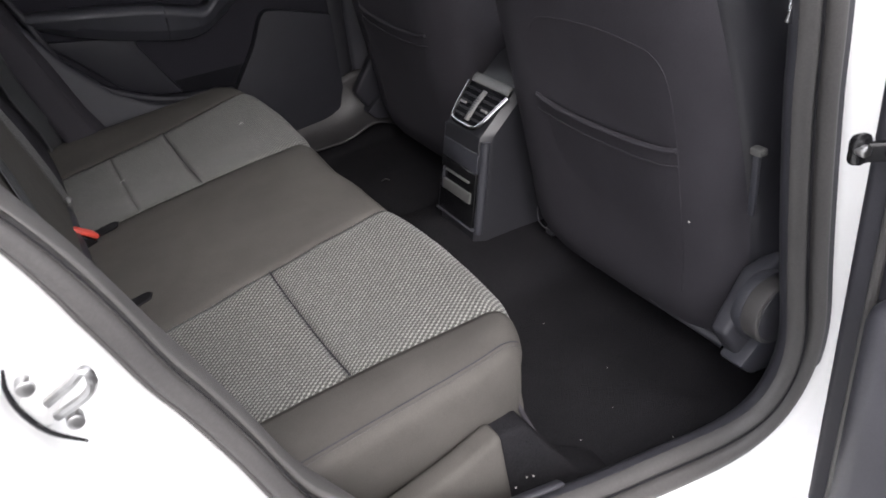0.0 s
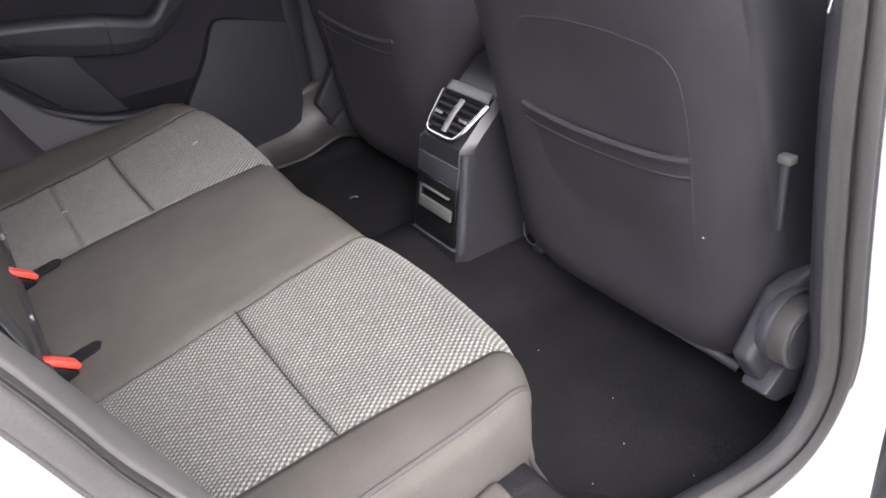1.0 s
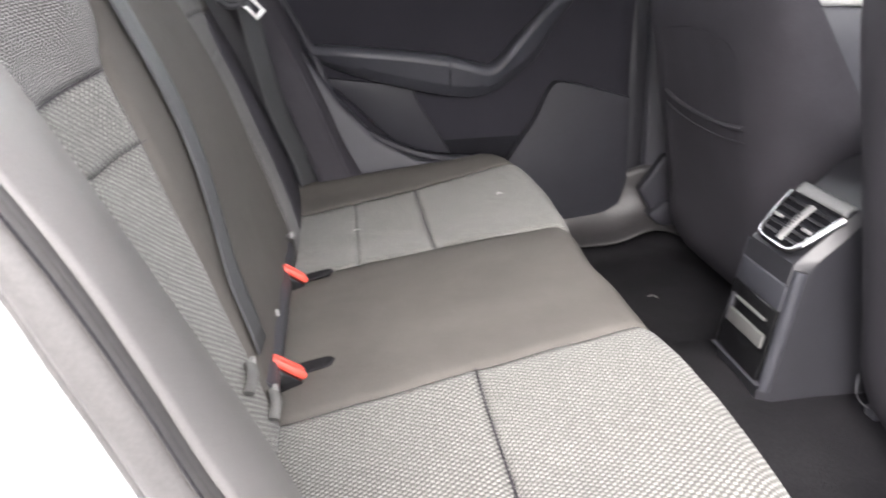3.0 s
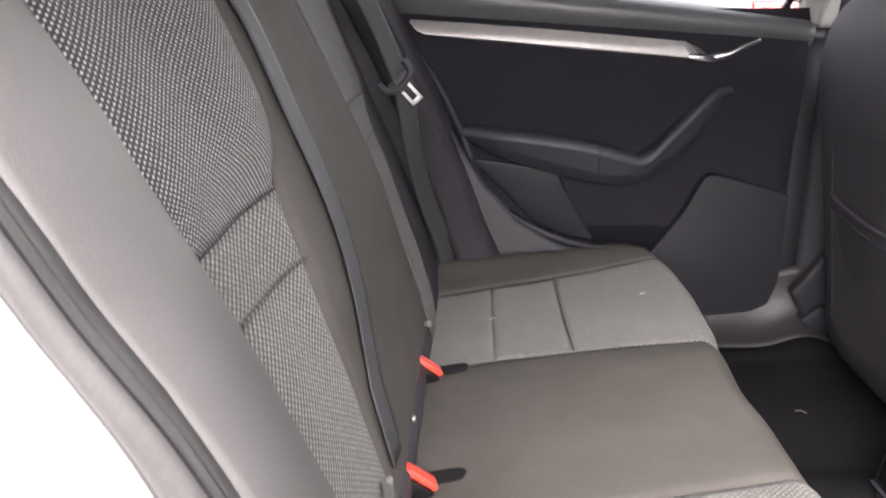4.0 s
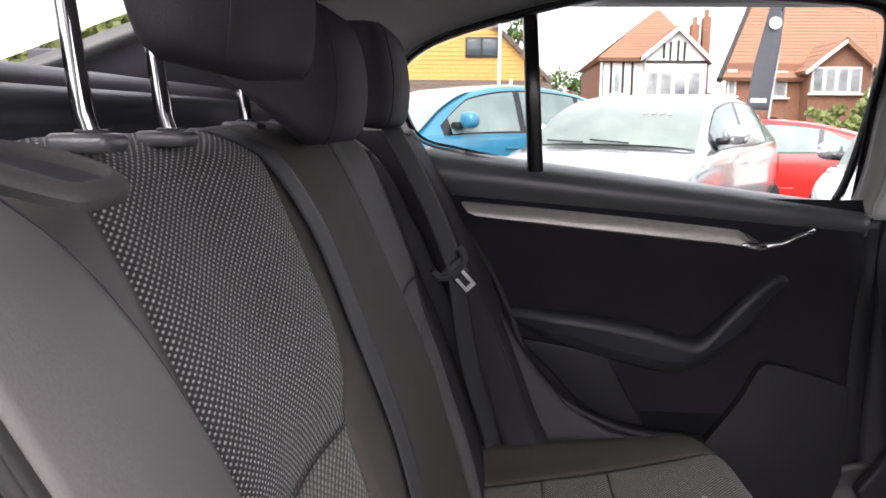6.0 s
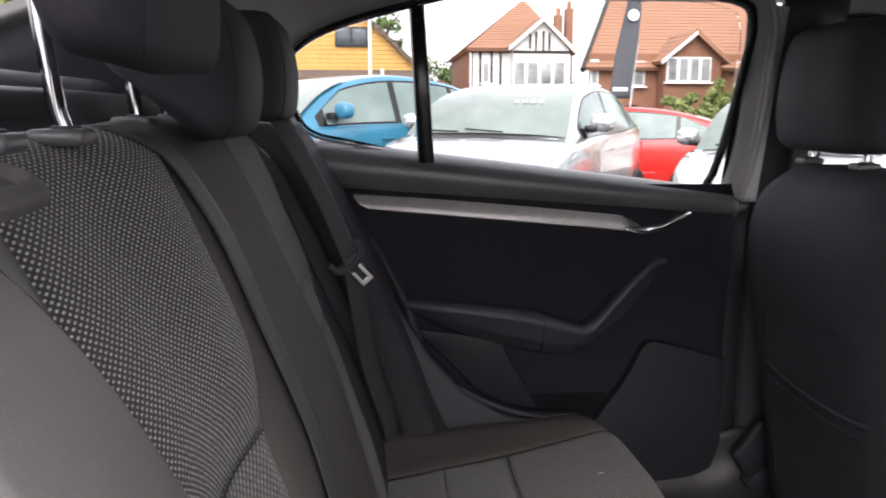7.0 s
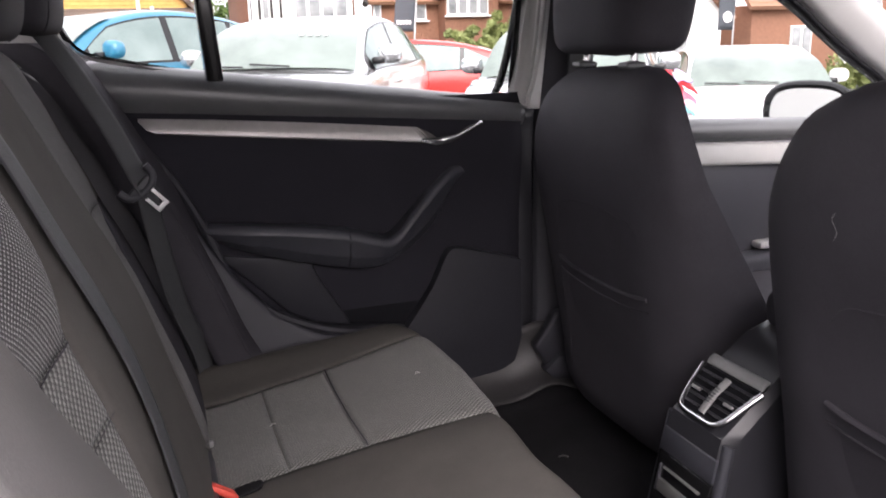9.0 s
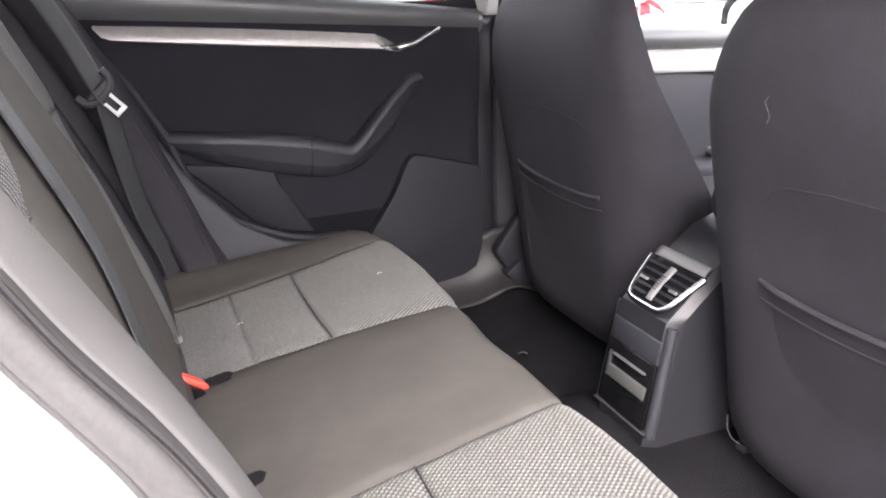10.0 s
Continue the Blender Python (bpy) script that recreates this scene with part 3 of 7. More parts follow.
def back_pt(y, w):
    """Point on the backrest; w runs up the cloth and rolls over the top edge at z = 1.115."""
    u = abs(y - CY)
    bulge = 0.008 * math.exp(-((u - 0.31) / 0.12) ** 4) * math.sin(math.pi * min(1, max(0, (min(w, 1.13) - 0.55) / 0.62)))
    bulge += 0.026 * math.exp(-(u / 0.27) ** 6) * math.sin(math.pi / 2 * min(1.0, max(0.0, (min(w, 1.13) - 0.66) / 0.24)))
    wing = 0.008 * math.exp(-((u - 0.49) / 0.05) ** 2)
    wing *= min(1.0, max(0.15, (w - 0.5) / 0.25))
    zt = 1.118 + 0.012 * math.exp(-(u / 0.2) ** 2) - 0.06 * max(0, (u - 0.42) / 0.16) ** 1.6
    if w <= zt:
        return Vector((back_x(w) + bulge + wing, y, w))
    r = 0.045
    a = min((w - zt) / r, 2.0)
    rest = w - zt - a * r
    x0 = back_x(zt) + bulge + wing
    return Vector((x0 - r * (1 - math.cos(a)) * 1.0 - 0.42 * r * math.sin(a) * 0.6 - rest, y, zt + r * math.sin(a) * 0.72 - 0.2 * rest))


def rear_back():
    th = thing("rear_bench_back", "rear bench backrest with woven inserts and charcoal middle", "car seat", (-0.1, CY, 0.5))

    def panel(name, y0, y1, w0, w1, mat, label, lift=0.006, nu=20, nv=24):
        """y0, y1, w0, w1 may be functions of the height or side share."""
        def f(s, t):
            wa = w0(s) if callable(w0) else w0
            wb = w1(s) if callable(w1) else w1
            w = lerp(wa, wb, t)
            ya = y0(w) if callable(y0) else y0
            yb = y1(w) if callable(y1) else y1
            y = lerp(ya, yb, s)
            p = back_pt(y, w)
            n = (back_pt(y + 0.002, w) - back_pt(y - 0.002, w)).cross(back_pt(y, w + 0.002) - back_pt(y, w - 0.002))
            if n.length < 1e-9:
                return p
            n.normalize()
            return p + n * (lift * puff(s, t, 10) - 0.003 + 0.001 * noise.noise(Vector((y * 16, w * 16, 2))))
        return sheet(name, f, nu, nv, mat, th, label, 0.012)

    def n_in(w):
        return curve1(w, [(0.45, -0.222), (0.68, -0.224), (0.76, -0.234), (0.83, -0.226), (0.895, -0.211), (0.91, -0.196), (0.93, -0.160), (0.96, -0.132), (1.02, -0.124), (1.10, -0.126), (1.25, -0.13)])

    def f_in(w):
        return curve1(w, [(0.45, 0.30), (0.72, 0.30), (0.84, 0.295), (0.90, 0.285), (0.97, 0.252), (1.06, 0.228), (1.13, 0.19), (1.25, 0.17)])

    def n_out(w):
        return curve1(w, [(0.45, -0.395), (0.88, -0.408), (1.05, -0.422), (1.13, -0.432), (1.25, -0.44)])

    def f_out(w):
        return curve1(w, [(0.45, 0.42), (0.70, 0.43), (0.86, 0.475), (0.90, 0.52), (0.95, 0.545), (1.05, 0.545), (1.13, 0.53), (1.25, 0.52)])

    for sgn, lo, hi in ((-1, n_out, n_in), (1, f_in, f_out)):
        outer = n_out if sgn < 0 else f_out
        seam = (lambda q: 0.886 + 0.010 * q) if sgn < 0 else (lambda q: 0.896 - 0.008 * q)
        panel("upper_insert", lo, hi, seam, 1.19, CLOTH_FINE if sgn < 0 else CLOTH_SHADE, "fine woven upper back insert", 0.007, 26, 34)
        panel("lower_insert", lo, hi, 0.830, seam, CLOTH if sgn < 0 else CLOTH_SHADE, "coarse woven lower back insert", 0.003, 24, 12)
        panel("lower_insert", lo, hi, 0.50, 0.830, CLOTH if sgn < 0 else CLOTH_SHADE, "coarse woven lower back insert", 0.004, 24, 26)
        if sgn < 0:
            for q0, r in ((0.0, 0.0009), (1.0, 0.0005)):
                ln = [back_pt(lerp(n_out(0.86), n_in(0.86), k / 20), lerp(seam(k / 20), 0.830, q0)) + Vector((0.0008, 0, 0)) for k in range(21)]
                part("cross_seam", tube_bm(ln, r, 6), BACKCLOTH, th, "dark seam between the inserts")
        out = lambda w, sgn=sgn: CY + sgn * 0.605
        a, b = (out, outer) if sgn < 0 else (outer, out)
        # far strips take darker cloth than the near one, as painted shade
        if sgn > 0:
            panel("side_strip", a, b, 0.50, 0.885, BACKCLOTH, "side strip beside the insert, blackened for shade", 0.003, 12, 24)
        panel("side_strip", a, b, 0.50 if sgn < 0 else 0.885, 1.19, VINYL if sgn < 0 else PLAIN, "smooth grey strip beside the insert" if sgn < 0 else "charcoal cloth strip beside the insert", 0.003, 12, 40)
    panel("middle_panel", n_in, f_in, 0.50, 1.20, PLAIN, "charcoal cloth middle back panel", 0.006, 20, 36)
    part("foam_core", box_bm(0.05, 1.30, 0.52, (-0.175, CY, 0.84), 0.02, m=Euler((0, radians(-20), 0)).to_matrix().to_4x4()), BACKCLOTH, th, "black rear face of the backrest")
    # plastic valance where the backrest meets the cushion
    part("lower_valance", tube_bm([(0.022, CY + lerp(-0.22, 0.22, k / 12), 0.530 + 0.003 * math.sin(k * 2.1)) for k in range(13)], 0.020, 10, flat=1.3), PLASTIC, th, "worn grey plastic strip at the seat bight")
    for p, q in (((0.025, -0.268, 0.610), (0.027, -0.305, 0.598)), ((0.039, -0.231, 0.555), (0.041, -0.264, 0.541)), ((0.036, 0.232, 0.560), (0.038, 0.262, 0.548))):
        cl = part("anchor_clip", tube_bm(curve_pts([p, tuple((a + b) / 2 + d for a, b, d in zip(p, q, (0.004, 0, 0.003))), q], 4), 0.0062, 8, flat=0.7), GREYPLASTIC, th, "grey child-seat anchor guide")
        part("clip_mouth", box_bm(0.006, 0.008, 0.010, tuple(c + d for c, d in zip(p, (0.004, 0, 0.002))), 0.002), MIDGREY, cl)
    part("anchor_button", cyl_bm(0.0045, 0.004, (0.040, -0.098, 0.583), "x", 12, 0.001), MIDGREY, th, "pale anchor button")
    # release lever recess on the shoulder: raised bezel round a dark pit
    up = Vector((0.337, -0.168, 0.927)).normalized()
    def on_top(x, y, off):
        return Vector((x, y, 1.133 - (0.337 * (x + 0.120) - 0.168 * (y + 0.517)) / 0.927)) + up * off
    rim_out = [(p.x, p.y) for p in curve_pts([(-0.119, -0.519, 0), (-0.1215, -0.538, 0), (-0.126, -0.552, 0), (-0.140, -0.559, 0), (-0.170, -0.566, 0), (-0.190, -0.556, 0), (-0.186, -0.532, 0), (-0.165, -0.513, 0), (-0.140, -0.508, 0), (-0.127, -0.510, 0)], 5, True)]
    rim_in = [(p.x, p.y) for p in curve_pts([(-0.1305, -0.520, 0), (-0.133, -0.532, 0), (-0.137, -0.541, 0), (-0.150, -0.545, 0), (-0.170, -0.549, 0), (-0.179, -0.545, 0), (-0.176, -0.533, 0), (-0.160, -0.519, 0), (-0.142, -0.513, 0), (-0.134, -0.514, 0)], 5, True)]
    bm = bmesh.new()
    rings = []
    for q, off in ((-0.01, -0.008), (0.0, -0.003), (0.12, -0.001), (0.55, 0.001), (0.90, 0.0), (1.0, -0.003), (1.0, -0.012)):
        rings.append([bm.verts.new(on_top(lerp(a[0], b[0], q), lerp(a[1], b[1], q), off)) for a, b in zip(rim_out, rim_in)])
    m = len(rim_out)
    for ra, rb in zip(rings, rings[1:]):
        for k in range(m):
            bm.faces.new((ra[k], ra[(k + 1) % m], rb[(k + 1) % m], rb[k]))
    bz = part("lever_bezel", bm, RUBBER, th, "grey plastic bezel of the seat release recess")
    bm = bmesh.new()
    bm.faces.new([bm.verts.new(on_top(a, b, -0.0055)) for a, b in rim_in])
    part("recess_floor", bm, PLASTIC, bz, "dark recess")
    return th


def side_bolsters():
    """Stuffed wedges between the backrest and the doorways."""
    E = [(0.44, 0.19), (0.54, 0.15), (0.605, 0.126), (0.68, 0.100), (0.762, 0.068), (0.85, 0.030), (0.918, 0.0), (0.957, -0.018), (0.995, -0.038), (1.026, -0.053), (1.075, -0.083), (1.115, -0.118), (1.15, -0.16)]
    S = [(0.44, 0.255), (0.54, 0.19), (0.595, 0.149), (0.69, 0.111), (0.745, 0.089), (0.787, 0.070), (0.837, 0.052), (0.885, 0.033), (0.93, 0.009), (0.973, -0.019), (1.02, -0.043), (1.096, -0.086), (1.15, -0.113)]
    # far bolster's black cloth carries the shade by the door
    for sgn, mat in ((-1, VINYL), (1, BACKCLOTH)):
        th = thing("seat_side_bolster", "smooth grey stuffed side bolster between backrest and doorway" if sgn < 0 else "stuffed side bolster beside the far door, darkened for shade", "seat bolster", (0.0, CY + sgn * 0.64, 0.5), "seat side bolsters")
        def f(s, t, sgn=sgn):
            z = lerp(0.45, 1.145, s)
            e, q = curve1(z, E), curve1(z, S)
            rows = [(0.0, -0.075, 0.592), (0.10, -0.034, 0.588), (0.18, -0.015, 0.591), (0.26, -0.005, 0.598), (0.36, 0.0, 0.610), (1.0, 0.0, 0.707)]
            dx, u = table(t, [(r[0], r[1]) for r in rows]), table(t, [(r[0], r[2]) for r in rows])
            k = max(0.0, min(1.0, (u - 0.600) / 0.107))
            x = lerp(e, q, k) + dx + 0.007 * math.sin(math.pi * k ** 1.5) ** 0.8
            crown = 0.012 * max(0, (z - 1.10) / 0.045) ** 2
            return (x - crown, CY + sgn * u, z)
        sheet("cover", f, 50, 26, mat, th, "", 0.006, flip=sgn > 0)
        part("piping", tube_bm([Vector(f(k / 40, 0.235)) for k in range(41)], 0.0016, 6), BACKCLOTH, th)


def headrest(y, x, z, w, lift, label, front=1.0, h=0.19, thick=0.10, posts=0.07, lean=0.22, fwd=0.0, wedge=0.0):
    """Padded head restraint on two chrome posts; lift is the bare length of post."""
    th = thing("head_restraint", label, "head restraint", (x, y, z), "head restraints")
    def f(s, t):
        # rounded pad, s around, t from below to above
        a = s * math.tau
        ca, sa = math.cos(a), math.sin(a)
        e = 0.55
        rx = thick / 2 * (abs(ca) ** e) * (1 if ca >= 0 else -1)
        ry = w / 2 * (abs(sa) ** e) * (1 if sa >= 0 else -1)
        v = 2 * t - 1
        k = (1 - abs(v) ** 10) ** 0.30 if abs(v) < 1 else 0.0
        zz = h / 2 * v
        belly = 0.82 + 0.18 * math.cos(v * 1.2)
        under = wedge * max(0.0, -v) * max(0.0, min(1.0, 0.5 - ca * abs(ca) ** (e - 1.0) * 0.6 if ca else 0.5)) * k
        return (x + fwd + rx * k * belly - lean * (zz + h / 2 + lift) * front + 0.012 * ca * (1 - v * v), y + ry * (0.25 + 0.75 * k) * (1 if k > 0 else 0), z + lift + h / 2 + zz + under)
    sheet("pad", f, 48, 30, BACKCLOTH, th, "black cloth pad", closed_u=True)
    for q in (0.095, 0.905):
        part("piping", tube_bm([Vector(f(q, lerp(0.03, 0.97, k / 24))) for k in range(25)], 0.0013, 6), BACKCLOTH, th, "corded side seam")
    for sg in (-1, 1):
        tilt = (lean + 0.12) * front if front > 0 else lean * front
        top_x = x - tilt * (lift + 0.08)
        part("post", tube_bm([(x, y + sg * posts, z + 0.006), (x - tilt * lift * 0.5, y + sg * posts, z + lift * 0.5), (top_x, y + sg * posts, z + lift + 0.08 + fwd * 1.3)], 0.0066, 12, up=(0, 1, 0)), CHROME, th, "chrome post")
        part("release_button", cyl_bm(0.0035, 0.010, (x - 0.014, y + sg * posts - 0.019, z - 0.003), "y", 14, 0.0015), PLASTIC, th, "grey release button")
        # collar's pale colour includes sky sheen on its top
        part("collar", box_bm(0.040, 0.034, 0.012, (x - 0.003, y + sg * posts, z + 0.0048), 0.0050, 4), SKYSHEEN, th, "black collar")
        part("collar_ring", cyl_bm(0.0105, 0.003, (x, y + sg * posts, z + 0.0115), "z", 20, 0.001), PLASTIC, th, "grey post sleeve")
    return th


def belts():
    # middle belt lying on the backrest
    b = thing("seat_belt", "black centre seat belt lying flat along the backrest", "seat belt", (0.0, -0.1, 0.6), "rear seat belts")
    pts = []
    for k in range(31):
        w = lerp(1.17, 0.585, k / 30)
        y = curve1(w, [(0.5, -0.190), (0.60, -0.186), (0.68, -0.160), (0.765, -0.124), (0.85, -0.100), (0.947, -0.088), (1.037, -0.078), (1.09, -0.100), (1.125, -0.128), (1.15, -0.165), (1.2, -0.20)])
        p = back_pt(y, w)
        pts.append(p + Vector((0.008 + 0.003 * math.sin(math.pi * k / 30), 0, 0.003)))
    ribbon("webbing", pts, 0.041, (0.10, 1, 0.04), WEB, b)
    part("belt_outlet", box_bm(0.024, 0.042, 0.010, (-0.208, -0.178, 1.150), 0.004), PLASTIC, b, "black plastic belt outlet")
    # far belt hanging with its tongue
    f = thing("seat_belt", "black rear seat belt hanging with its tongue at the far door", "seat belt", (0.0, 0.47, 0.6), "rear seat belts")
    up = curve_pts([(-0.19, 0.50, 1.215), (-0.128, 0.482, 1.150), (-0.062, 0.470, 1.03), (-0.018, 0.467, 0.925), (-0.004, 0.468, 0.90)], 8)
    ribbon("webbing", up, 0.040, (0.62, 0.75, 0.25), WEB, f)
    dn = curve_pts([(-0.012, 0.470, 0.905), (0.0, 0.50, 0.80), (0.02, 0.555, 0.68), (0.05, 0.60, 0.575), (0.06, 0.615, 0.50)], 8)
    ribbon("webbing", dn, 0.046, (0.62, 0.75, 0.1), WEB, f)
    m = Matrix.Translation((-0.006, 0.462, 0.900)) @ Euler((0, radians(-42), radians(8))).to_matrix().to_4x4()
    def put(bm):
        bmesh.ops.transform(bm, matrix=m, verts=bm.verts)
        return bm
    yoke = [(-0.030, 0, 0.040), (-0.028, 0, 0.024), (-0.016, 0, 0.014), (0.0, 0, 0.012), (0.016, 0, 0.014), (0.028, 0, 0.024), (0.030, 0, 0.040)]
    part("tongue_body", put(tube_bm(curve_pts(yoke, 5), 0.0068, 10, flat=0.9, up=(0, 1, 0))), PLASTIC, f, "black curved tongue housing")
    part("tongue_web", put(box_bm(0.044, 0.007, 0.016, (0, 0, 0.020), 0.003, 3)), PLASTIC, f)
    fr = bmesh.new()
    for bx in (box_bm(0.006, 0.003, 0.040, (-0.0085, 0, -0.006), 0.001), box_bm(0.006, 0.003, 0.040, (0.0085, 0, -0.006), 0.001), box_bm(0.023, 0.003, 0.008, (0, 0, -0.024), 0.001), box_bm(0.023, 0.003, 0.010, (0, 0, 0.011), 0.001)):
        me = bpy.data.meshes.new("tmp")
        bx.to_mesh(me)
        bx.free()
        fr.from_mesh(me)
        bpy.data.meshes.remove(me)
    part("tongue", put(fr), TONGUE, f, "bright metal latch tongue")
    # buckles
    for x, y, z in ((0.040, CY + 0.104, 0.535), (0.045, CY - 0.168, 0.529)):
        k = thing("belt_buckle", "black belt buckle with a red release button at the seat bight", "belt buckle", (x, y, 0.50), "belt buckles")
        mm = Matrix.Translation((x, y + 0.008, z)) @ Euler((radians(-8), radians(38), radians(6))).to_matrix().to_4x4() @ Matrix.Scale(0.89, 4)
        def pb(bm):
            bmesh.ops.transform(bm, matrix=mm, verts=bm.verts)
            return bm
        part("housing", pb(prism_bm([(-0.034, 0.004), (0.026, 0.002), (0.028, -0.012), (0.010, -0.032), (-0.020, -0.036), (-0.036, -0.020)], -0.017, 0.015, 0.004, 2)), GLOSS, k)
        part("release_button", pb(prism_bm([(-0.024, 0.003), (0.025, 0.003), (0.027, 0.011), (0.020, 0.014), (-0.018, 0.013), (-0.025, 0.010)], -0.013, 0.012, 0.0025, 2)), RED, k, "red release button")
        part("button_rib", pb(box_bm(0.034, 0.003, 0.002, (0.001, 0.001, 0.0138), 0.0008)), RED, k)
        part("stalk", pb(box_bm(0.05, 0.020, 0.008, (-0.04, 0, -0.018), 0.003)), WEB, k)


# ---- far side: rear door, windows, pillars, front door ----
def lean(z):
    """The side windows lean inwards as they rise."""
    return 0.725 - 0.26 * (z - 1.02)


def loop_frame(name, loop, profile, mat, parent, label="", yoff=0.0, thick=0.0):
    pts = [(p.x, p.y) for p in curve_pts([(a, b, 0) for a, b in loop], 5, True)]
    n = len(pts)
    cx, cz = sum(p[0] for p in pts) / n, sum(p[1] for p in pts) / n
    nor = []
    for i in range(n):
        a, b = pts[i - 2], pts[(i + 2) % n]
        nx, nz = b[1] - a[1], a[0] - b[0]
        q = math.hypot(nx, nz) or 1
        sg = 1 if nx * (pts[i][0] - cx) + nz * (pts[i][1] - cz) > 0 else -1
        nor.append((sg * nx / q, sg * nz / q))
    def f(s, t):
        i = round(s * n) % n
        o, dy = profile[round(t * (len(profile) - 1))]
        if nor[i][1] < -0.45:
            o, dy = min(o, 0.003), max(dy, 0.002)
        elif nor[i][0] > 0.6 and pts[i][0] < 0.8:
            o = min(o, 0.04)
        z = pts[i][1] + nor[i][1] * o
        return (pts[i][0] + nor[i][0] * o, lean(z) + yoff + dy, z)
    return sheet(name, f, n, len(profile) - 1, mat, parent, label, thick, closed_u=True)


def loop_pane(name, loop, parent, yoff=0.0):
    pts = [(p.x, p.y) for p in curve_pts([(a, b, 0) for a, b in loop], 5, True)]
    bm = bmesh.new()
    f = bm.faces.new([bm.verts.new((x, lean(z) + yoff, z)) for x, z in pts])
    r = bmesh.ops.extrude_face_region(bm, geom=[f])
    bmesh.ops.translate(bm, vec=(0, 0.004, 0), verts=[v for v in r["geom"] if isinstance(v, bmesh.types.BMVert)])
    ob = part(name, bm, GLASS, parent, "clear side glass")
    ob.visible_shadow = False
    return ob


REAR_GLASS = [(-0.118, 1.157), (-0.104, 1.135), (-0.078, 1.121), (-0.03, 1.111), (0.03, 1.098), (0.128, 1.082), (0.40, 1.046), (0.70, 1.004), (0.731, 1.02), (0.742, 1.10), (0.740, 1.25), (0.732, 1.33), (0.69, 1.366),
              (0.50, 1.381), (0.35, 1.389), (0.245, 1.383), (0.108, 1.355), (-0.04, 1.315), (-0.11, 1.28), (-0.140, 1.24), (-0.133, 1.20)]
FRONT_GLASS = [(0.90, 0.945), (1.30, 0.905), (1.74, 0.885), (1.88, 0.90), (1.84, 0.985), (1.70, 1.062), (1.57, 1.135), (1.49, 1.183), (1.35, 1.248), (1.19, 1.303), (1.06, 1.335), (0.95, 1.345), (0.885, 1.31), (0.86, 1.10)]


def belt_z(x):
    return 1.096 - 0.123 * x


def far_door():
    w1 = thing("window_1", "rear side window with a black divider bar, looking onto the car lot", "car window", (0.3, 0.72, 1.0), kind="structure")
    loop_pane("pane", REAR_GLASS, w1, 0.012)
    loop_frame("window_seal", REAR_GLASS, [(-0.002, 0.012), (-0.003, -0.002), (0.002, -0.009), (0.006, -0.011), (0.010, -0.005)], GLOSS, w1, "black rubber window seal")
    part("divider_bar", prism_bm([(0.110, 1.07), (0.140, 1.07), (0.120, 1.375), (0.092, 1.375)], lean(1.2) - 0.035, lean(1.2) + 0.012, 0.004), GLOSS, w1, "black divider bar")
    bar = w1.children[-1]
    sheet("glass_run", lambda s, t: (lerp(0.7395 - 0.006 * max(0.0, (lerp(0.995, 1.36, t) - 1.30) / 0.06), 0.805, s), lean(lerp(0.995, 1.36, t)) - 0.006 - 0.02 * s, lerp(0.995, 1.36, t)), 6, 20, GLOSS, w1, "black glass run along the centre pillar", 0.004)
    for v in bar.data.vertices:
        v.co.y += lean(v.co.z) - lean(1.2)

    n = thing("wall_north", "dark grey pillar and roof-rail trim of the car's far side", "car body", (0.3, 0.75, 0.4), kind="structure")
    loop_frame("rail_trim", REAR_GLASS, [(0.012, -0.004), (0.030, -0.028), (0.055, -0.040), (0.10, -0.036), (0.16, -0.05), (0.24, -0.06)], HEADLINER, n, "grey cloth pillar and rail trim", 0.0, 0.006)
    part("rear_quarter", prism_bm([(-0.9, 0.3), (-0.17, 0.3), (-0.17, 1.12), (-0.30, 1.18), (-0.42, 1.30), (-0.9, 1.30)], 0.70, 0.80, 0.01), PLASTIC, n, "dark plastic load-bay side")

    part("outer_skin", prism_bm([(-1.18, 0.28), (2.04, 0.26), (2.06, 0.88), (0.80, 0.965), (-0.20, 1.09), (-0.60, 1.16), (-1.18, 1.10)], 0.842, 0.862, 0.008), WHITE, n, "white outer skin of the far side")
    for x in (-0.62, 2.55):
        for y in (-0.745, 0.775):
            tyre = part("wheel", cyl_bm(0.31, 0.20, (x, y, 0.31), "y", 32, 0.04), RUBBER, n, "black road wheel")
            part("rim", cyl_bm(0.20, 0.208, (x, y, 0.31), "y", 24, 0.006), SILVER, tyre)
    d = thing("door_1", "closed rear car door with dark panel, silver strip and armrest", "car door", (0.3, 0.72, 0.35), kind="structure")
    # base panel
    def base(s, t):
        x, z = lerp(-0.20, 0.757, s), lerp(0.34, 1.02, t)
        return (x, 0.722 - 0.018 * math.exp(-((z - 0.90) / 0.10) ** 2) + 0.012 * max(0, (0.6 - z) / 0.2), z)
    sheet("door_panel", base, 30, 30, DOORCLOTH, d, "dark cloth-grained door panel", -0.02)
    # upper roll under the glass
    prof = [(0.752, 0.003), (0.736, 0.003), (0.720, 0.001), (0.706, -0.004), (0.696, -0.012), (0.689, -0.023), (0.685, -0.037), (0.685, -0.052), (0.690, -0.068), (0.700, -0.082), (0.718, -0.089)]
    def roll(s, t):
        x = lerp(-0.112, 0.765, s)
        y, dz = prof[round(t * 10)]
        k = 1 - 0.42 * s
        end = max(0.0, (-0.075 - x) / 0.037)
        low = max(0.0, -dz) / 0.09
        return (x + 0.035 * low * low * (end > 0) * end + 0.006 * end * end, y + 0.002 * s + 0.030 * end ** 3, belt_z(x) + dz * k - 0.010 * end * end)
    sheet("upper_roll", roll, 80, 10, SKYSHEEN, d, "soft black padded door top", 0.004)
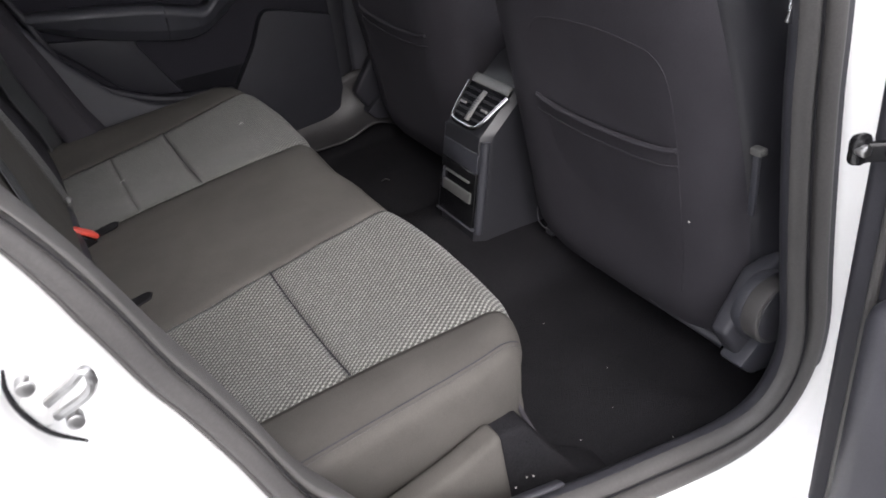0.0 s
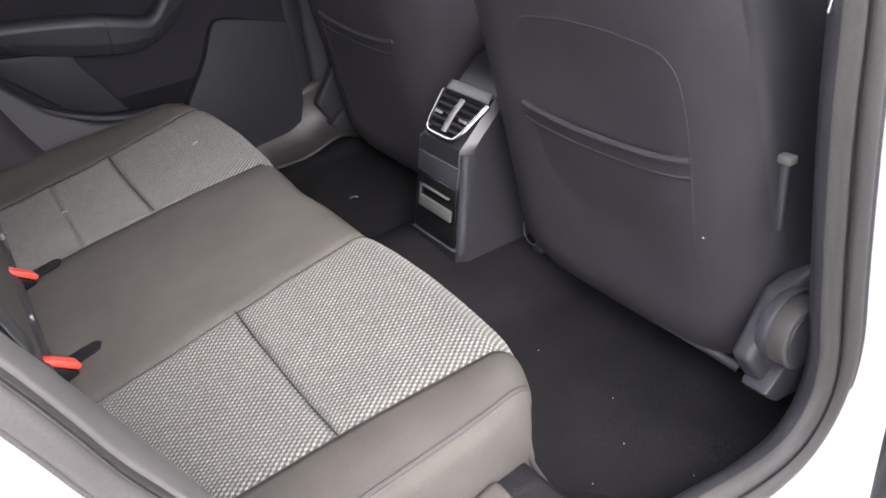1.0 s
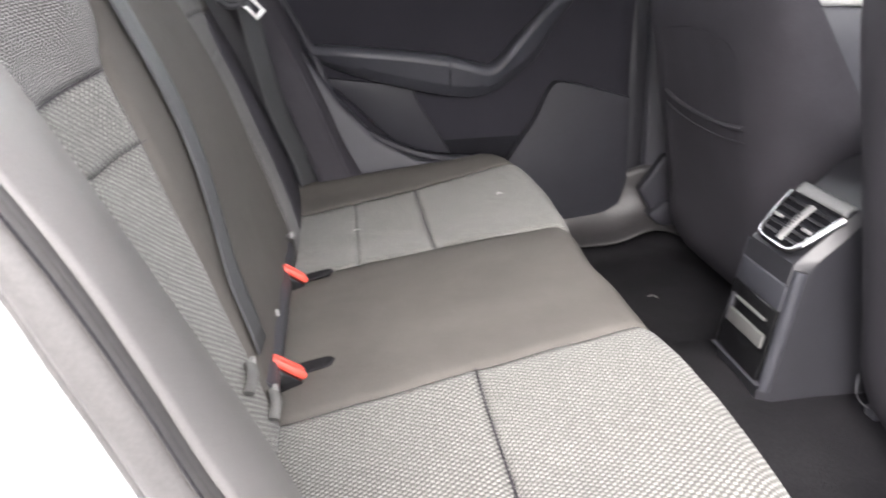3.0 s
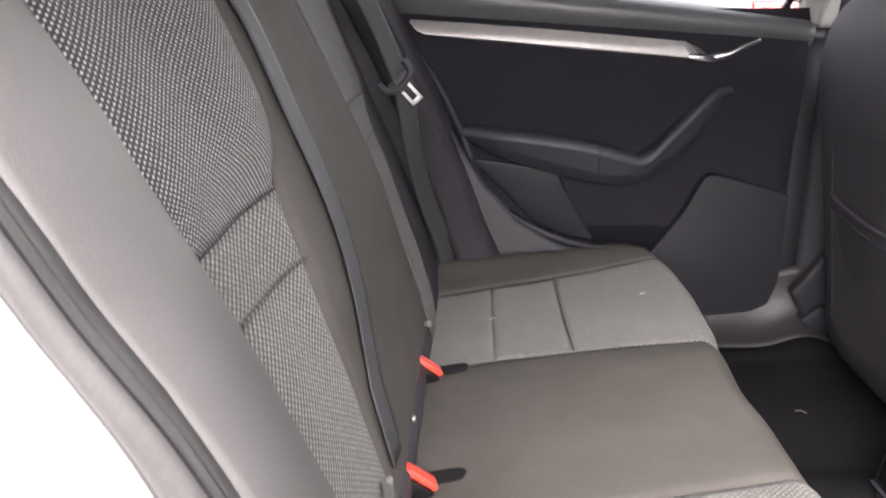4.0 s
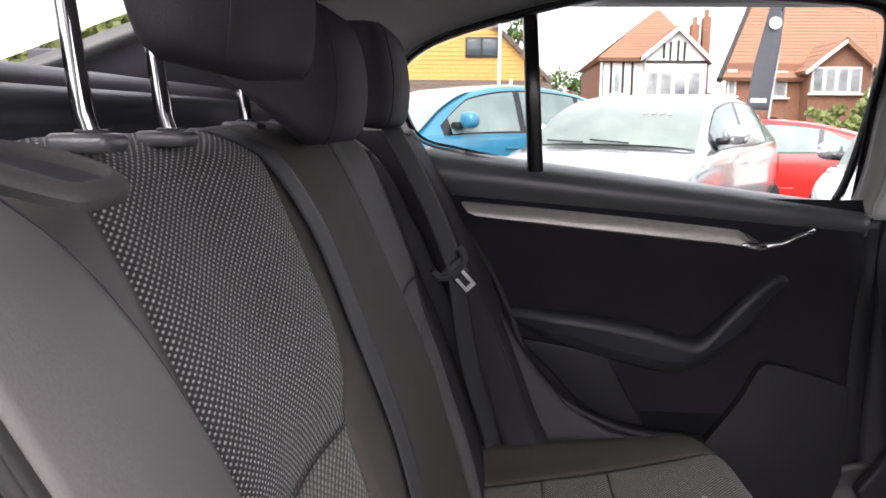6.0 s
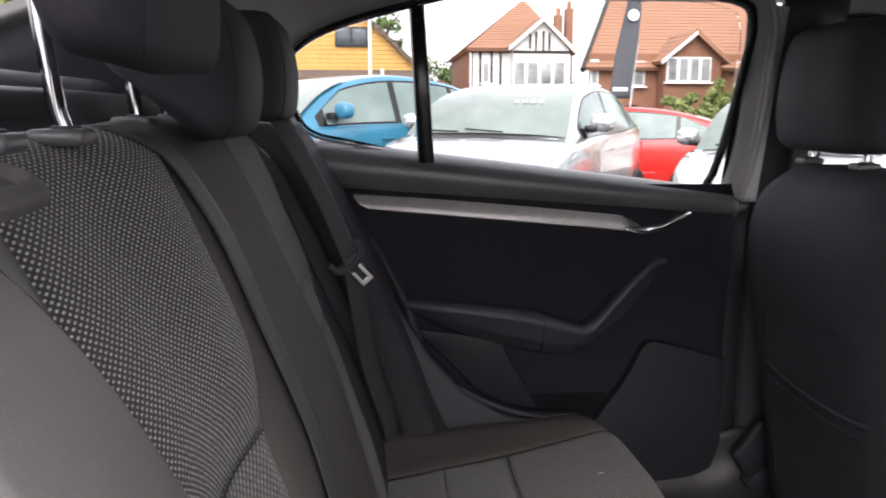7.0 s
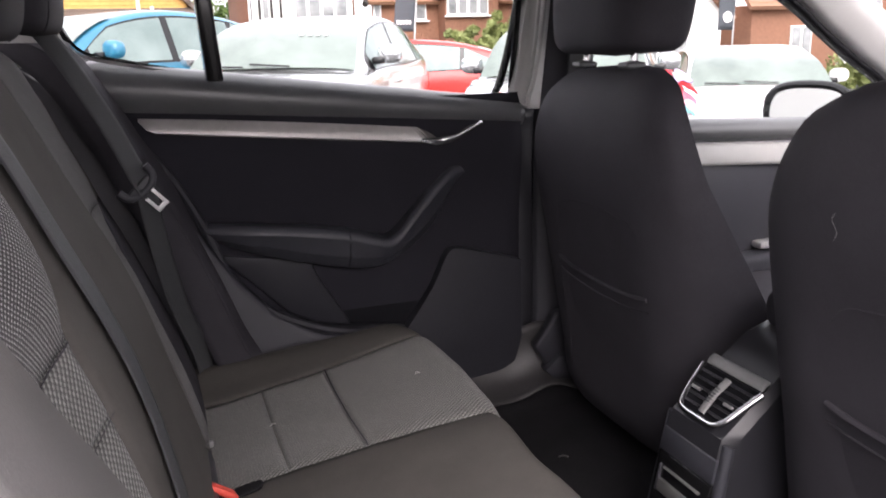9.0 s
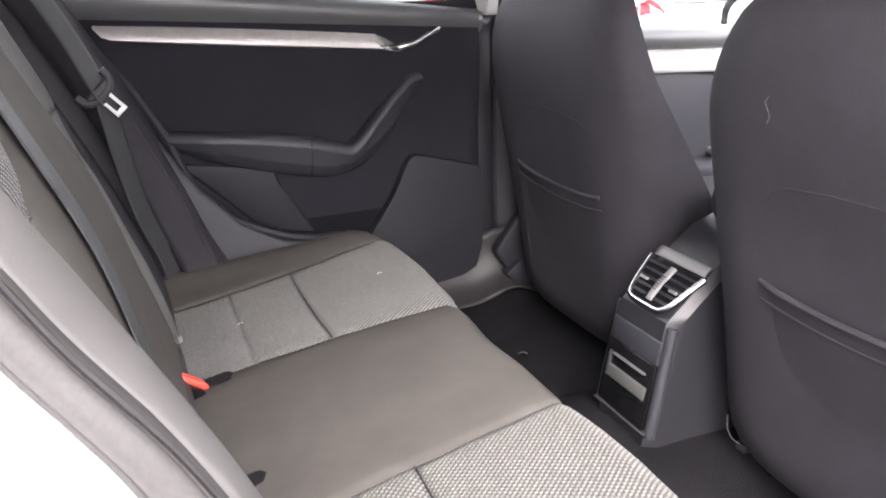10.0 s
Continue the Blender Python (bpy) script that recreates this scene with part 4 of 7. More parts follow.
    # silver strip, thinning to the front, with the opener
    def zt(x):
        return lerp(1.007, 0.962, (x + 0.016) / 0.677)
    def zb(x):
        return table(x, [(-0.016, 1.003), (0.002, 0.979), (0.529, 0.929), (0.56, 0.925), (0.60, 0.931), (0.63, 0.947), (0.661, 0.961)])
    def strip(s, t):
        x = lerp(-0.016, 0.661, s)
        z = lerp(zb(x), zt(x), t)
        return (x, 0.681 + 0.014 * t - 0.003 * math.sin(math.pi * t), z)
    sheet("silver_strip", lambda s, t: strip(s * (0.83 - 0.05 * t), t), 40, 8, SATIN, d, "brushed silver trim strip", 0.002)
    sheet("opener_recess", lambda s, t: Vector(strip(lerp(0.83 - 0.05 * t, 1.0, s), t)) + Vector((0, 0.006 * math.sin(math.pi * s), 0)), 14, 8, SHADOWSATIN, d, "satin opener recess, darkened for its shade", 0.004)
    op = [strip(s, 0.02) for s in [0.80 + 0.2 * k / 14 for k in range(15)]]
    hd = part("door_opener", tube_bm([Vector(p) + Vector((0, -0.006, 0.003)) for p in op], [0.004 + 0.003 * math.sin(math.pi * min(1, k / 9)) for k in range(15)], 8, flat=1.3), CHROME, d, "chrome door opener")
    part("opener_tip", box_bm(0.030, 0.007, 0.009, (0.545, 0.680, 0.930), 0.003), CHROME, hd)
    part("strip_lip", tube_bm([Vector(strip(0.81 * k / 40, 0.0)) + Vector((0, -0.001, 0.0008)) for k in range(1, 41)], 0.0016, 6), CHROME, d, "bright lower lip of the strip")
    # armrest and raised grip
    def arm_top(x):
        return curve1(x, [(0.04, 0.800), (0.116, 0.794), (0.237, 0.781), (0.353, 0.762), (0.415, 0.744), (0.443, 0.738), (0.466, 0.750), (0.510, 0.796), (0.586, 0.868), (0.610, 0.874), (0.640, 0.866)])
    def arm_low(x):
        return curve1(x, [(0.04, 0.785), (0.10, 0.758), (0.162, 0.733), (0.262, 0.702), (0.36, 0.680), (0.420, 0.676), (0.470, 0.694), (0.537, 0.742), (0.597, 0.822), (0.640, 0.858)])
    def arm(s, t, x0=0.04, x1=0.640, swell=0.0):
        x = lerp(x0, x1, s)
        dep = table(x, [(0.04, 0.012), (0.09, 0.050), (0.16, 0.066), (0.40, 0.072), (0.47, 0.068), (0.56, 0.046), (0.61, 0.034), (0.640, 0.010)]) + swell
        hi, lo = arm_top(x) + swell, arm_low(x) - swell
        h = hi - lo
        r = min(0.012, h * 0.35)
        rows = [(0.0, 0.0, 0.0), (0.22, -(dep - r), 0.0015), (0.30, -(dep - 0.3 * r), -0.3 * r), (0.36, -dep, -r), (0.66, -dep + 0.010, -(h - 0.030) if h > 0.06 else -h * 0.6), (0.82, -dep + 0.030, -(h - 0.006)), (1.0, 0.0, -h)]
        return (x + 0.012 * max(0.0, (x - 0.47) / 0.17) * t, 0.716 + table(t, [(q[0], q[1]) for q in rows]), hi + table(t, [(q[0], q[2]) for q in rows]))
    sheet("armrest", arm, 90, 44, SOFT, d, "black moulded armrest", 0.003, sharp=60)
    sheet("pull_grip", lambda s, t: arm(s, t, 0.357, 0.630, 0.0012), 50, 44, SOFT, d, "black pull grip with a blunt end", 0.002, sharp=60)
    # lower mouldings round the dark door bin
    part("rear_moulding", prism_bm([(0.09, 0.735), (0.285, 0.705), (0.292, 0.678), (0.362, 0.553), (0.30, 0.562), (0.235, 0.592), (0.175, 0.655), (0.13, 0.70)], 0.690, 0.715, 0.008), DOORPLASTIC, d)
    rim = [(p.x, p.y) for p in curve_pts([(0.480, 0.530, 0), (0.510, 0.572, 0), (0.544, 0.622, 0), (0.566, 0.668, 0), (0.580, 0.690, 0), (0.602, 0.697, 0), (0.67, 0.680, 0), (0.752, 0.655, 0)], 4)]
    part("front_moulding", prism_bm(rim + [(0.752, 0.47), (0.735, 0.415), (0.676, 0.385), (0.45, 0.38)], 0.676, 0.715, 0.012, 4), DOORPLASTIC, d)
    part("bin_bottom", prism_bm([(0.33, 0.556), (0.484, 0.534), (0.46, 0.37), (0.25, 0.37), (0.23, 0.58)], 0.672, 0.715, 0.010, 3), DOORPLASTIC, d)
    # no real hollow here: a black sheet paints the bin's depth
    part("bin_well", prism_bm([(0.275, 0.72), (0.60, 0.72), (0.585, 0.66), (0.49, 0.52), (0.35, 0.54)], 0.703, 0.710, 0.0), RECESSBLACK, d, "flat black sheet for the shade in the door bin")
    # curved rear edge of the door and its seal
    edge = curve_pts([(-0.12, 0.70, 1.06), (-0.05, 0.69, 0.985), (0.016, 0.684, 0.915), (0.078, 0.678, 0.80), (0.118, 0.668, 0.695), (0.155, 0.662, 0.645), (0.206, 0.66, 0.605), (0.28, 0.655, 0.570), (0.36, 0.652, 0.550), (0.47, 0.652, 0.53)], 6)
    part("edge_seal", tube_bm(edge, 0.009, 8), DOORPLASTIC, d, "black rubber door seal")

    # side trim between bench and far door
    t1 = thing("trim", "dark plastic side trim beside the far end of the bench", "side trim", (0.0, 0.66, 0.5), kind="structure")
    ed = [(-0.22, 1.12), (-0.10, 1.03), (-0.03, 0.93), (0.03, 0.845), (0.08, 0.77), (0.13, 0.69), (0.20, 0.61), (0.28, 0.56), (0.40, 0.53), (0.46, 0.50), (0.46, 0.34), (-0.22, 0.34)]
    part("side_panel", prism_bm(ed, 0.645, 0.69, 0.012, 3), PLASTIC, t1)

    # B-pillar
    bp = thing("trim", "centre pillar trim, grey edge and dark lower cover with belt slot", "pillar trim", (0.82, 0.72, 0.34), kind="structure")
    def pil(x0, x1, dy, name, mat, z0=0.36, z1=1.37, proud=0.0):
        def f(s, t):
            z = lerp(z0, z1, t)
            x = lerp(x0, x1, s) - 0.02 * max(0, z - 1.0)
            return (x, lean(max(z, 0.95)) - 0.035 - dy * math.sin(math.pi * s) + 0.01 - proud, z)
        return sheet(name, f, 10, 26, mat, bp, "", 0.02)
    # edge strip is coloured paler for the window light on it
    pil(0.775, 0.806, 0.004, "edge_trim", EDGELIT, 0.985, 1.36, 0.012)
    pil(0.800, 0.93, 0.022, "pillar_cover", PLASTIC, 0.36, 1.38)
    pil(0.752, 0.800, 0.004, "lower_edge", DARKPLASTIC, 0.36, 0.985)
    part("coat_knob", cyl_bm(0.008, 0.012, (0.783, lean(1.28) - 0.034, 1.275), "y", 12, 0.002), PLASTIC, bp)
    fb = thing("seat_belt", "black front seat belt hanging from the far centre pillar", "seat belt", (0.86, 0.66, 0.5))
    ribbon("webbing", [(0.865, lean(1.24) - 0.062, 1.24), (0.866, lean(1.12) - 0.062, 1.12), (0.872, 0.66, 0.95), (0.885, 0.655, 0.70), (0.90, 0.65, 0.42)], 0.046, (1, 0, 0), WEB, fb)
    part("belt_guide", box_bm(0.060, 0.022, 0.034, (0.864, lean(1.25) - 0.058, 1.25), 0.008, 3), PLASTIC, fb, "black shoulder guide")
    # far sill kick moulding, pale with scuffs
    def kick(s, t):
        x = lerp(0.60, 1.0, s)
        a = t * 1.5
        return (x, 0.70 - 0.085 * (1 - math.cos(a)) - 0.02 * s, 0.47 - 0.13 * math.sin(a) + 0.03 * math.exp(-((x - 0.80) / 0.06) ** 2))
    sheet("kick_moulding", kick, 20, 10, KICK, bp, "scuffed grey sill moulding", 0.004)

    # front door of the far side
    w2 = thing("window_2", "front side window of the far door", "car window", (1.3, 0.74, 0.9), kind="structure")
    loop_pane("pane", FRONT_GLASS, w2, 0.03)
    loop_frame("window_seal", FRONT_GLASS, [(-0.004, 0.03), (-0.006, 0.012), (0.003, 0.002), (0.009, 0.0), (0.013, 0.010)], GLOSS, w2, "black rubber window seal", 0.0)
    loop_frame("pillar_trim", FRONT_GLASS, [(0.012, 0.008), (0.03, -0.012), (0.07, -0.02), (0.11, -0.02)], HEADLINER, w2, "grey cloth front pillar trim", 0.0, 0.006)
    d2 = thing("door_2", "closed front passenger door with dark panel and silver strip", "car door", (1.4, 0.78, 0.4), kind="structure")
    part("door_panel", box_bm(1.15, 0.04, 0.50, (1.43, 0.80, 0.60), 0.01), SOFT, d2)
    def roll2(s, t):
        x = lerp(0.86, 2.0, s)
        pr = [(0.80, 0.012), (0.775, 0.010), (0.757, 0.0), (0.752, -0.012), (0.756, -0.028), (0.775, -0.038)]
        y, dz = pr[round(t * 5)]
        return (x, y, 0.917 - 0.042 * (x - 1.3) + dz - 0.004)
    sheet("upper_roll", roll2, 20, 5, SKYSHEEN, d2, "soft black padded door top", 0.004)
    def st2(s, t):
        x = lerp(1.0, 1.80, s)
        return (x, 0.770 - 0.004 * math.sin(math.pi * t), lerp(0.812, 0.870, t) - 0.05 * (x - 1.3))
    sheet("silver_strip", st2, 12, 6, PALETRIM, d2, "pale silver trim strip", 0.005)
    part("pull_handle", box_bm(0.12, 0.04, 0.02, (1.53, 0.76, 0.592), 0.008), SILVER, d2, "silver pull handle")
    part("armrest", box_bm(0.55, 0.09, 0.07, (1.35, 0.755, 0.54), 0.02, 3), SOFT, d2)
    # door mirror outside
    mi = thing("door_mirror", "white door mirror with dark glass rim outside the front window", "wing mirror", (1.70, 0.98, 0.88))
    mm = Matrix.Translation((1.82, 0.985, 0.908)) @ Euler((0, 0, radians(21.5))).to_matrix().to_4x4() @ Euler((0, radians(4.5), 0)).to_matrix().to_4x4()
    def shell_f(s, t):
        a = s * math.tau
        v = t * math.pi / 2
        e = 0.7
        cy = (abs(math.cos(a)) ** e) * math.copysign(1, math.cos(a))
        cz = (abs(math.sin(a)) ** e) * math.copysign(1, math.sin(a))
        return mm @ Vector((0.085 * math.sin(v), 0.125 * cy * math.cos(v) ** 0.6, 0.078 * cz * math.cos(v) ** 0.6))
    sheet("housing", shell_f, 32, 12, WHITE, mi, "white painted housing", closed_u=True)
    rim = [mm @ Vector((0.0, 0.125 * (abs(math.cos(a)) ** 0.7) * math.copysign(1, math.cos(a)), 0.078 * (abs(math.sin(a)) ** 0.7) * math.copysign(1, math.sin(a)))) for a in [k * math.tau / 32 for k in range(32)]]
    part("rim", tube_bm(rim, 0.012, 8, True), GLOSS, mi, "black rim")
    bm = bmesh.new()
    bm.faces.new([bm.verts.new(p) for p in rim])
    part("mirror_glass", bm, MIRROR, mi, "mirror glass")
    part("arm", prism_bm([(1.70, 0.845), (1.80, 0.845), (1.79, 0.89), (1.72, 0.89)], 0.80, 0.93, 0.008), GLOSS, mi)


MIRROR = grainy("mirror_silver", (0.86, 0.87, 0.87), (0.90, 0.90, 0.90), 10, 0.04, 0.0, metal=1.0, wear=0.0)


# ---- rear console ----
def console():
    c = thing("rear_console", "grey centre console end with chrome-framed air vents and open tray", "centre console", (0.75, 0.012, 0.36))
    Y = 0.017
    def face_x(z):
        return 0.696 + 0.20 * (z - 0.385)
    # housing: side walls swept forward, wider towards the floor
    prof = [(0.694, 0.345), (0.698, 0.385), (0.716, 0.50), (0.7235, 0.530), (0.7265, 0.547), (0.731, 0.560), (0.7426, 0.5696), (0.7966, 0.6158), (0.830, 0.643), (0.86, 0.667), (0.90, 0.680), (1.30, 0.66), (1.30, 0.345)]
    bm = bmesh.new()
    rows = []
    for x, z in prof:
        hw = 0.074 - 0.006 * max(0.0, (z - 0.40) / 0.26) + 0.006 * (x > 1)
        rows.append([bm.verts.new((x + 0.022 * (k in (0, 5)), Y + hw * q, z)) for k, q in enumerate((-1.0, -0.84, -0.5, 0.5, 0.84, 1.0))])
    n = len(prof)
    for i in range(n):
        a, b = rows[i], rows[(i + 1) % n]
        for k in range(5):
            bm.faces.new((a[k], a[k + 1], b[k + 1], b[k]))
    bm.faces.new([r[0] for r in rows])
    bm.faces.new([r[5] for r in reversed(rows)])
    h = part("housing", bm, DARKPLASTIC, c, "dark grey moulded housing", 30)
    # black lower panel and tray
    def slab(name, y0, y1, z0, z1, off, depth, mat, label="", parent=c, bevel=0.002):
        bm = prism_bm([(y0, z0), (y1, z0), (y1, z1), (y0, z1)], -off, depth, bevel, axis="x")
        for v in bm.verts:
            v.co = Vector((v.co.x + face_x(v.co.z), v.co.y + Y, v.co.z))
        return part(name, bm, mat, parent, label)
    slab("lower_panel", -0.063, 0.063, 0.384, 0.492, 0.005, 0.004, GLOSS, "gloss black lower panel")
    slab("band", -0.063, 0.063, 0.494, 0.530, 0.0045, 0.004, SOFT, "dark satin band")
    slab("panel_edge", -0.070, 0.070, 0.380, 0.3825, 0.0072, 0.004, PLASTIC, "thin grey edge")
    slab("tray_floor", -0.054, 0.048, 0.431, 0.452, 0.0085, 0.002, GREYPLASTIC, "grey tray floor")
    slab("tray_lip", -0.046, 0.042, 0.470, 0.473, 0.0095, 0.002, GREYPLASTIC, "bright tray lip")
    slab("tray_side", 0.046, 0.052, 0.430, 0.474, 0.009, 0.002, PLASTIC)
    for side in (-1, 1):
        rail = [(face_x(z) - 0.0005 + 0.010, Y + side * (0.0735 - 0.006 * max(0.0, (z - 0.40) / 0.26)) * 0.93, z) for z in (0.372, 0.41, 0.45, 0.49, 0.53, 0.552)]
        part("edge_rail", tube_bm(curve_pts(rail, 2), 0.0095, 10), SOFT, c, "rounded front edge")
    # vents on the sloping head
    o = Vector((0.737, Y, 0.570))
    ax_u = Vector((0, 1, 0))
    ax_v = Vector((0.76, 0, 0.65)).normalized()
    nn = ax_u.cross(ax_v).normalized()
    if nn.z < 0:
        nn = -nn
    def vp(u, v, w=0.0):
        return o + ax_u * u + ax_v * v + nn * w
    def hw(v):
        return lerp(0.046, 0.066, v / 0.075)
    # black plane on the housing paints the shade inside the vents
    bm = bmesh.new()
    q = [vp(-hw(0), 0.002, 0.001), vp(hw(0), 0.002, 0.001), vp(hw(0.075), 0.077, 0.001), vp(-hw(0.075), 0.077, 0.001)]
    f = bm.faces.new([bm.verts.new(p) for p in q])
    part("vent_well", bm, RECESSBLACK, c, "flat black plane for the shade behind the louvres")
    for side in (-1, 1):
        for k in range(5):
            v = 0.012 + k * 0.0135
            a, b = 0.010 * side, (hw(v) - 0.004) * side
            bm = tube_bm([vp(a, v, 0.005), vp(b, v, 0.005)], 0.0038, 6, flat=0.45, up=tuple(nn + ax_v))
            part("louvre", bm, DARKPLASTIC, c)
        m = tube_bm([vp(side * 0.028, 0.034, 0.009), vp(side * 0.046, 0.034, 0.009)], 0.0026, 8)
        part("vent_tab", m, SILVER, c, "bright vent slider")
    part("divider", tube_bm([vp(0, 0.006, 0.004), vp(0, 0.040, 0.008), vp(0, 0.070, 0.006)], 0.0072, 10, flat=0.5, up=tuple(nn)), MIDGREY, c, "grey divider with thumb wheel")
    for k in range(6):
        v = 0.024 + 0.005 * k
        part("wheel_rib", tube_bm([vp(-0.006, v, 0.0118), vp(0.006, v, 0.0118)], 0.0009, 5), PLASTIC, c)
    u = curve_pts([vp(-hw(0.075), 0.076, 0.004), vp(-hw(0.045), 0.045, 0.005), vp(-hw(0.012), 0.014, 0.005), vp(-hw(0) + 0.010, -0.002, 0.005), vp(0, -0.004, 0.005), vp(hw(0) - 0.010, -0.002, 0.005), vp(hw(0.012), 0.014, 0.005), vp(hw(0.045), 0.045, 0.005), vp(hw(0.075), 0.076, 0.004)], 6)
    part("vent_frame", tube_bm(u, 0.0050, 10, up=tuple(nn)), CHROME, c, "chrome U-shaped vent frame")
    # pale cap above the vents
    def cap(s, t):
        return vp(lerp(-0.062, 0.062, s), lerp(0.080, 0.097, t), 0.002 + 0.002 * math.sin(math.pi * t))
    sheet("vent_cap", cap, 12, 6, MIDGREY, c, "pale grey cap above the vents", 0.004)
    part("armrest_end", box_bm(0.32, 0.13, 0.07, (1.05, Y, 0.705), 0.028, 4), BACKCLOTH, c, "black padded centre armrest")


# ---- front seats ----
SEAT_X = [(0.37, 0.800), (0.40, 0.782), (0.44, 0.772), (0.50, 0.766), (0.62, 0.750), (0.75, 0.734), (0.90, 0.714), (0.97, 0.713), (1.02, 0.724), (1.055, 0.748), (1.075, 0.78), (1.08, 0.81)]
SEAT_W = [(0.37, 0.236), (0.40, 0.250), (0.47, 0.258), (0.60, 0.262), (0.80, 0.258), (0.92, 0.243), (1.0, 0.212), (1.05, 0.172), (1.075, 0.115), (1.08, 0.02)]


def front_seat(dx, yc, sg, wide, pc, label):
    th = thing("front_seat", label, "car seat", (1.0 + dx, yc, 0.30), "front seats")
    def sx(z):
        return curve1(z, SEAT_X) + dx
    def sw(z):
        return curve1(z, SEAT_W) + wide * min(1.0, (1.08 - z) / 0.05)
    def slim(z):
        return 1.0 if sg < 0 else table(z, [(0.5, 1.0), (0.65, 0.85), (0.85, 0.74), (1.0, 0.62), (1.08, 0.6)])
    def depth(z):
        return slim(z) * table(z, [(0.36, 0.26), (0.60, 0.25), (0.73, 0.195), (0.83, 0.15), (0.90, 0.12), (1.0, 0.105), (1.05, 0.085), (1.08, 0.03)])
    def skin(u, z, off=0.0):
        """u from -1 (inner front) through 0 (middle of the back) to 1 (outer front)."""
        a = u * math.pi / 2
        w, d = sw(z), depth(z)
        s, c = math.sin(a), math.cos(a)
        y = w * (abs(s) ** 0.50) * (1 if s > 0 else -1)
        x = sx(z) + d * (1 - abs(c) ** 0.50)
        hollow = 0.016 * math.exp(-(y / 0.15) ** 4) * math.exp(-((z - 0.62) / 0.22) ** 4)
        return Vector((x + hollow - off * abs(c), yc + y * (1 + off * 2), z))
    sheet("backrest", lambda s, t: skin(2 * s - 1, lerp(0.372, 1.08, 1 - (1 - t) ** 1.25)), 56, 44, BACKCLOTH, th, "black cloth seat back")
    # upper panel and bag pocket on the back
    def ylim(z):
        return table(z, [(0.42, 0.145), (0.48, 0.156), (0.70, 0.158), (0.75, 0.155), (0.78, 0.151), (0.80, 0.144), (0.812, 0.132), (0.818, 0.118)])
    def at(y, z, off):
        y, w = y + pc, sw(z)
        u = math.asin(min(1, abs(y / w) ** (1 / 0.50))) / (math.pi / 2) * (1 if y > 0 else -1)
        return skin(u, z) - Vector((off, 0, 0))
    def up(s, t):
        z = lerp(0.66, 0.818, t)
        y = lerp(-1, 1, s) * ylim(z)
        return at(y, z + 0.010 * (1 - (2 * s - 1) ** 2) * t, -0.0024 + 0.0042 * t ** 0.5 * min(1.0, 3.0 * s, 3.0 * (1 - s)) ** 0.8)
    sheet("back_panel", up, 24, 16, BACKCLOTH, th, "smooth upper back panel")
    rise = (0.45, 0.52, 0.58, 0.64, 0.69, 0.74, 0.77, 0.795, 0.810)
    seam = [at(-ylim(z), z, -0.0002) for z in (rise if sg < 0 else rise[-2:])]
    seam += [at(q * 0.118, 0.819 + 0.010 * (1 - q * q), 0.0003) for q in (-1, -0.8, -0.5, -0.2, 0.2, 0.5, 0.8, 1)]
    seam += [at(ylim(z), z, -0.0002) for z in reversed(rise if sg > 0 else rise[-2:])]
    part("panel_seam", tube_bm(curve_pts(seam, 2), 0.0012, 6), BACKCLOTH, th, "raised seam round the back panel")
    def mouth(s):
        return 0.688 + 0.012 * (2 * s - 1) ** 2 + 0.006 * s * sg
    def pk(s, t):
        z = lerp(0.43, mouth(s) - 0.012, t)
        y = lerp(-1, 1, s) * ylim(z)
        return at(y, z, -0.0042 + 0.0125 * t ** 1.6 * (1 - (2 * s - 1) ** 4) + 0.0022 * t * min(1.0, 2 * s, 2 * (1 - s)))
    sheet("bag_pocket", pk, 24, 20, BACKCLOTH, th, "sagging map pocket")
    for dz, r, off in ((-0.012, 0.0066, 0.0095), (-0.036, 0.0026, 0.0078)):
        lip = [at(lerp(-1, 1, k / 20) * ylim(0.69), mouth(k / 20) + dz, 0.0008 + off * (1 - (k / 10 - 1) ** 4)) for k in range(21)]
        part("pocket_hem", tube_bm(lip, r * 0.7, 8), BACKCLOTH, th, "stitched pocket hem")
    # seat base, rails and recliner
    part("seat_cushion", box_bm(0.52, 0.49, 0.16, (1.14 + dx, yc, 0.50), 0.055, 4), BACKCLOTH, th, "black cloth seat cushion")
    part("base_frame", box_bm(0.40, 0.40, 0.10, (1.10 + dx, yc, 0.385), 0.02), PLASTIC, th)
    for s2 in (-1, 1):
        part("rail", box_bm(0.40, 0.035, 0.03, (1.05 + dx, yc + s2 * 0.19, 0.338), 0.006), GLOSS, th, "black seat rail")
    yo = yc + sg * (0.256 + wide)
    part("side_cover", prism_bm([(0.745 + dx, 0.455), (0.775 + dx, 0.405), (1.30 + dx, 0.385), (1.32 + dx, 0.47), (0.93 + dx, 0.52), (0.86 + dx, 0.54), (0.80 + dx, 0.53), (0.772 + dx, 0.49)], yo - 0.014, yo + 0.016, 0.008, 3), PLASTIC if sg < 0 else DOORPLASTIC, th, "dark plastic seat side cover")
    if sg < 0:
        kb = part("recliner_knob", cyl_bm(0.046, 0.034, (0.809 + dx, yo + sg * 0.030, 0.482), "y", 32, 0.004), RUBBER, th, "round black recliner knob")
        part("knob_ring", cyl_bm(0.052, 0.018, (0.812 + dx, yo + sg * 0.014, 0.480), "y", 36, 0.005), SOFT, th, "raised ring round the knob")
        part("knob_face", cyl_bm(0.041, 0.003, (0.809 + dx, yo + sg * 0.048, 0.482), "y", 28, 0.0015), DARKPLASTIC, kb)
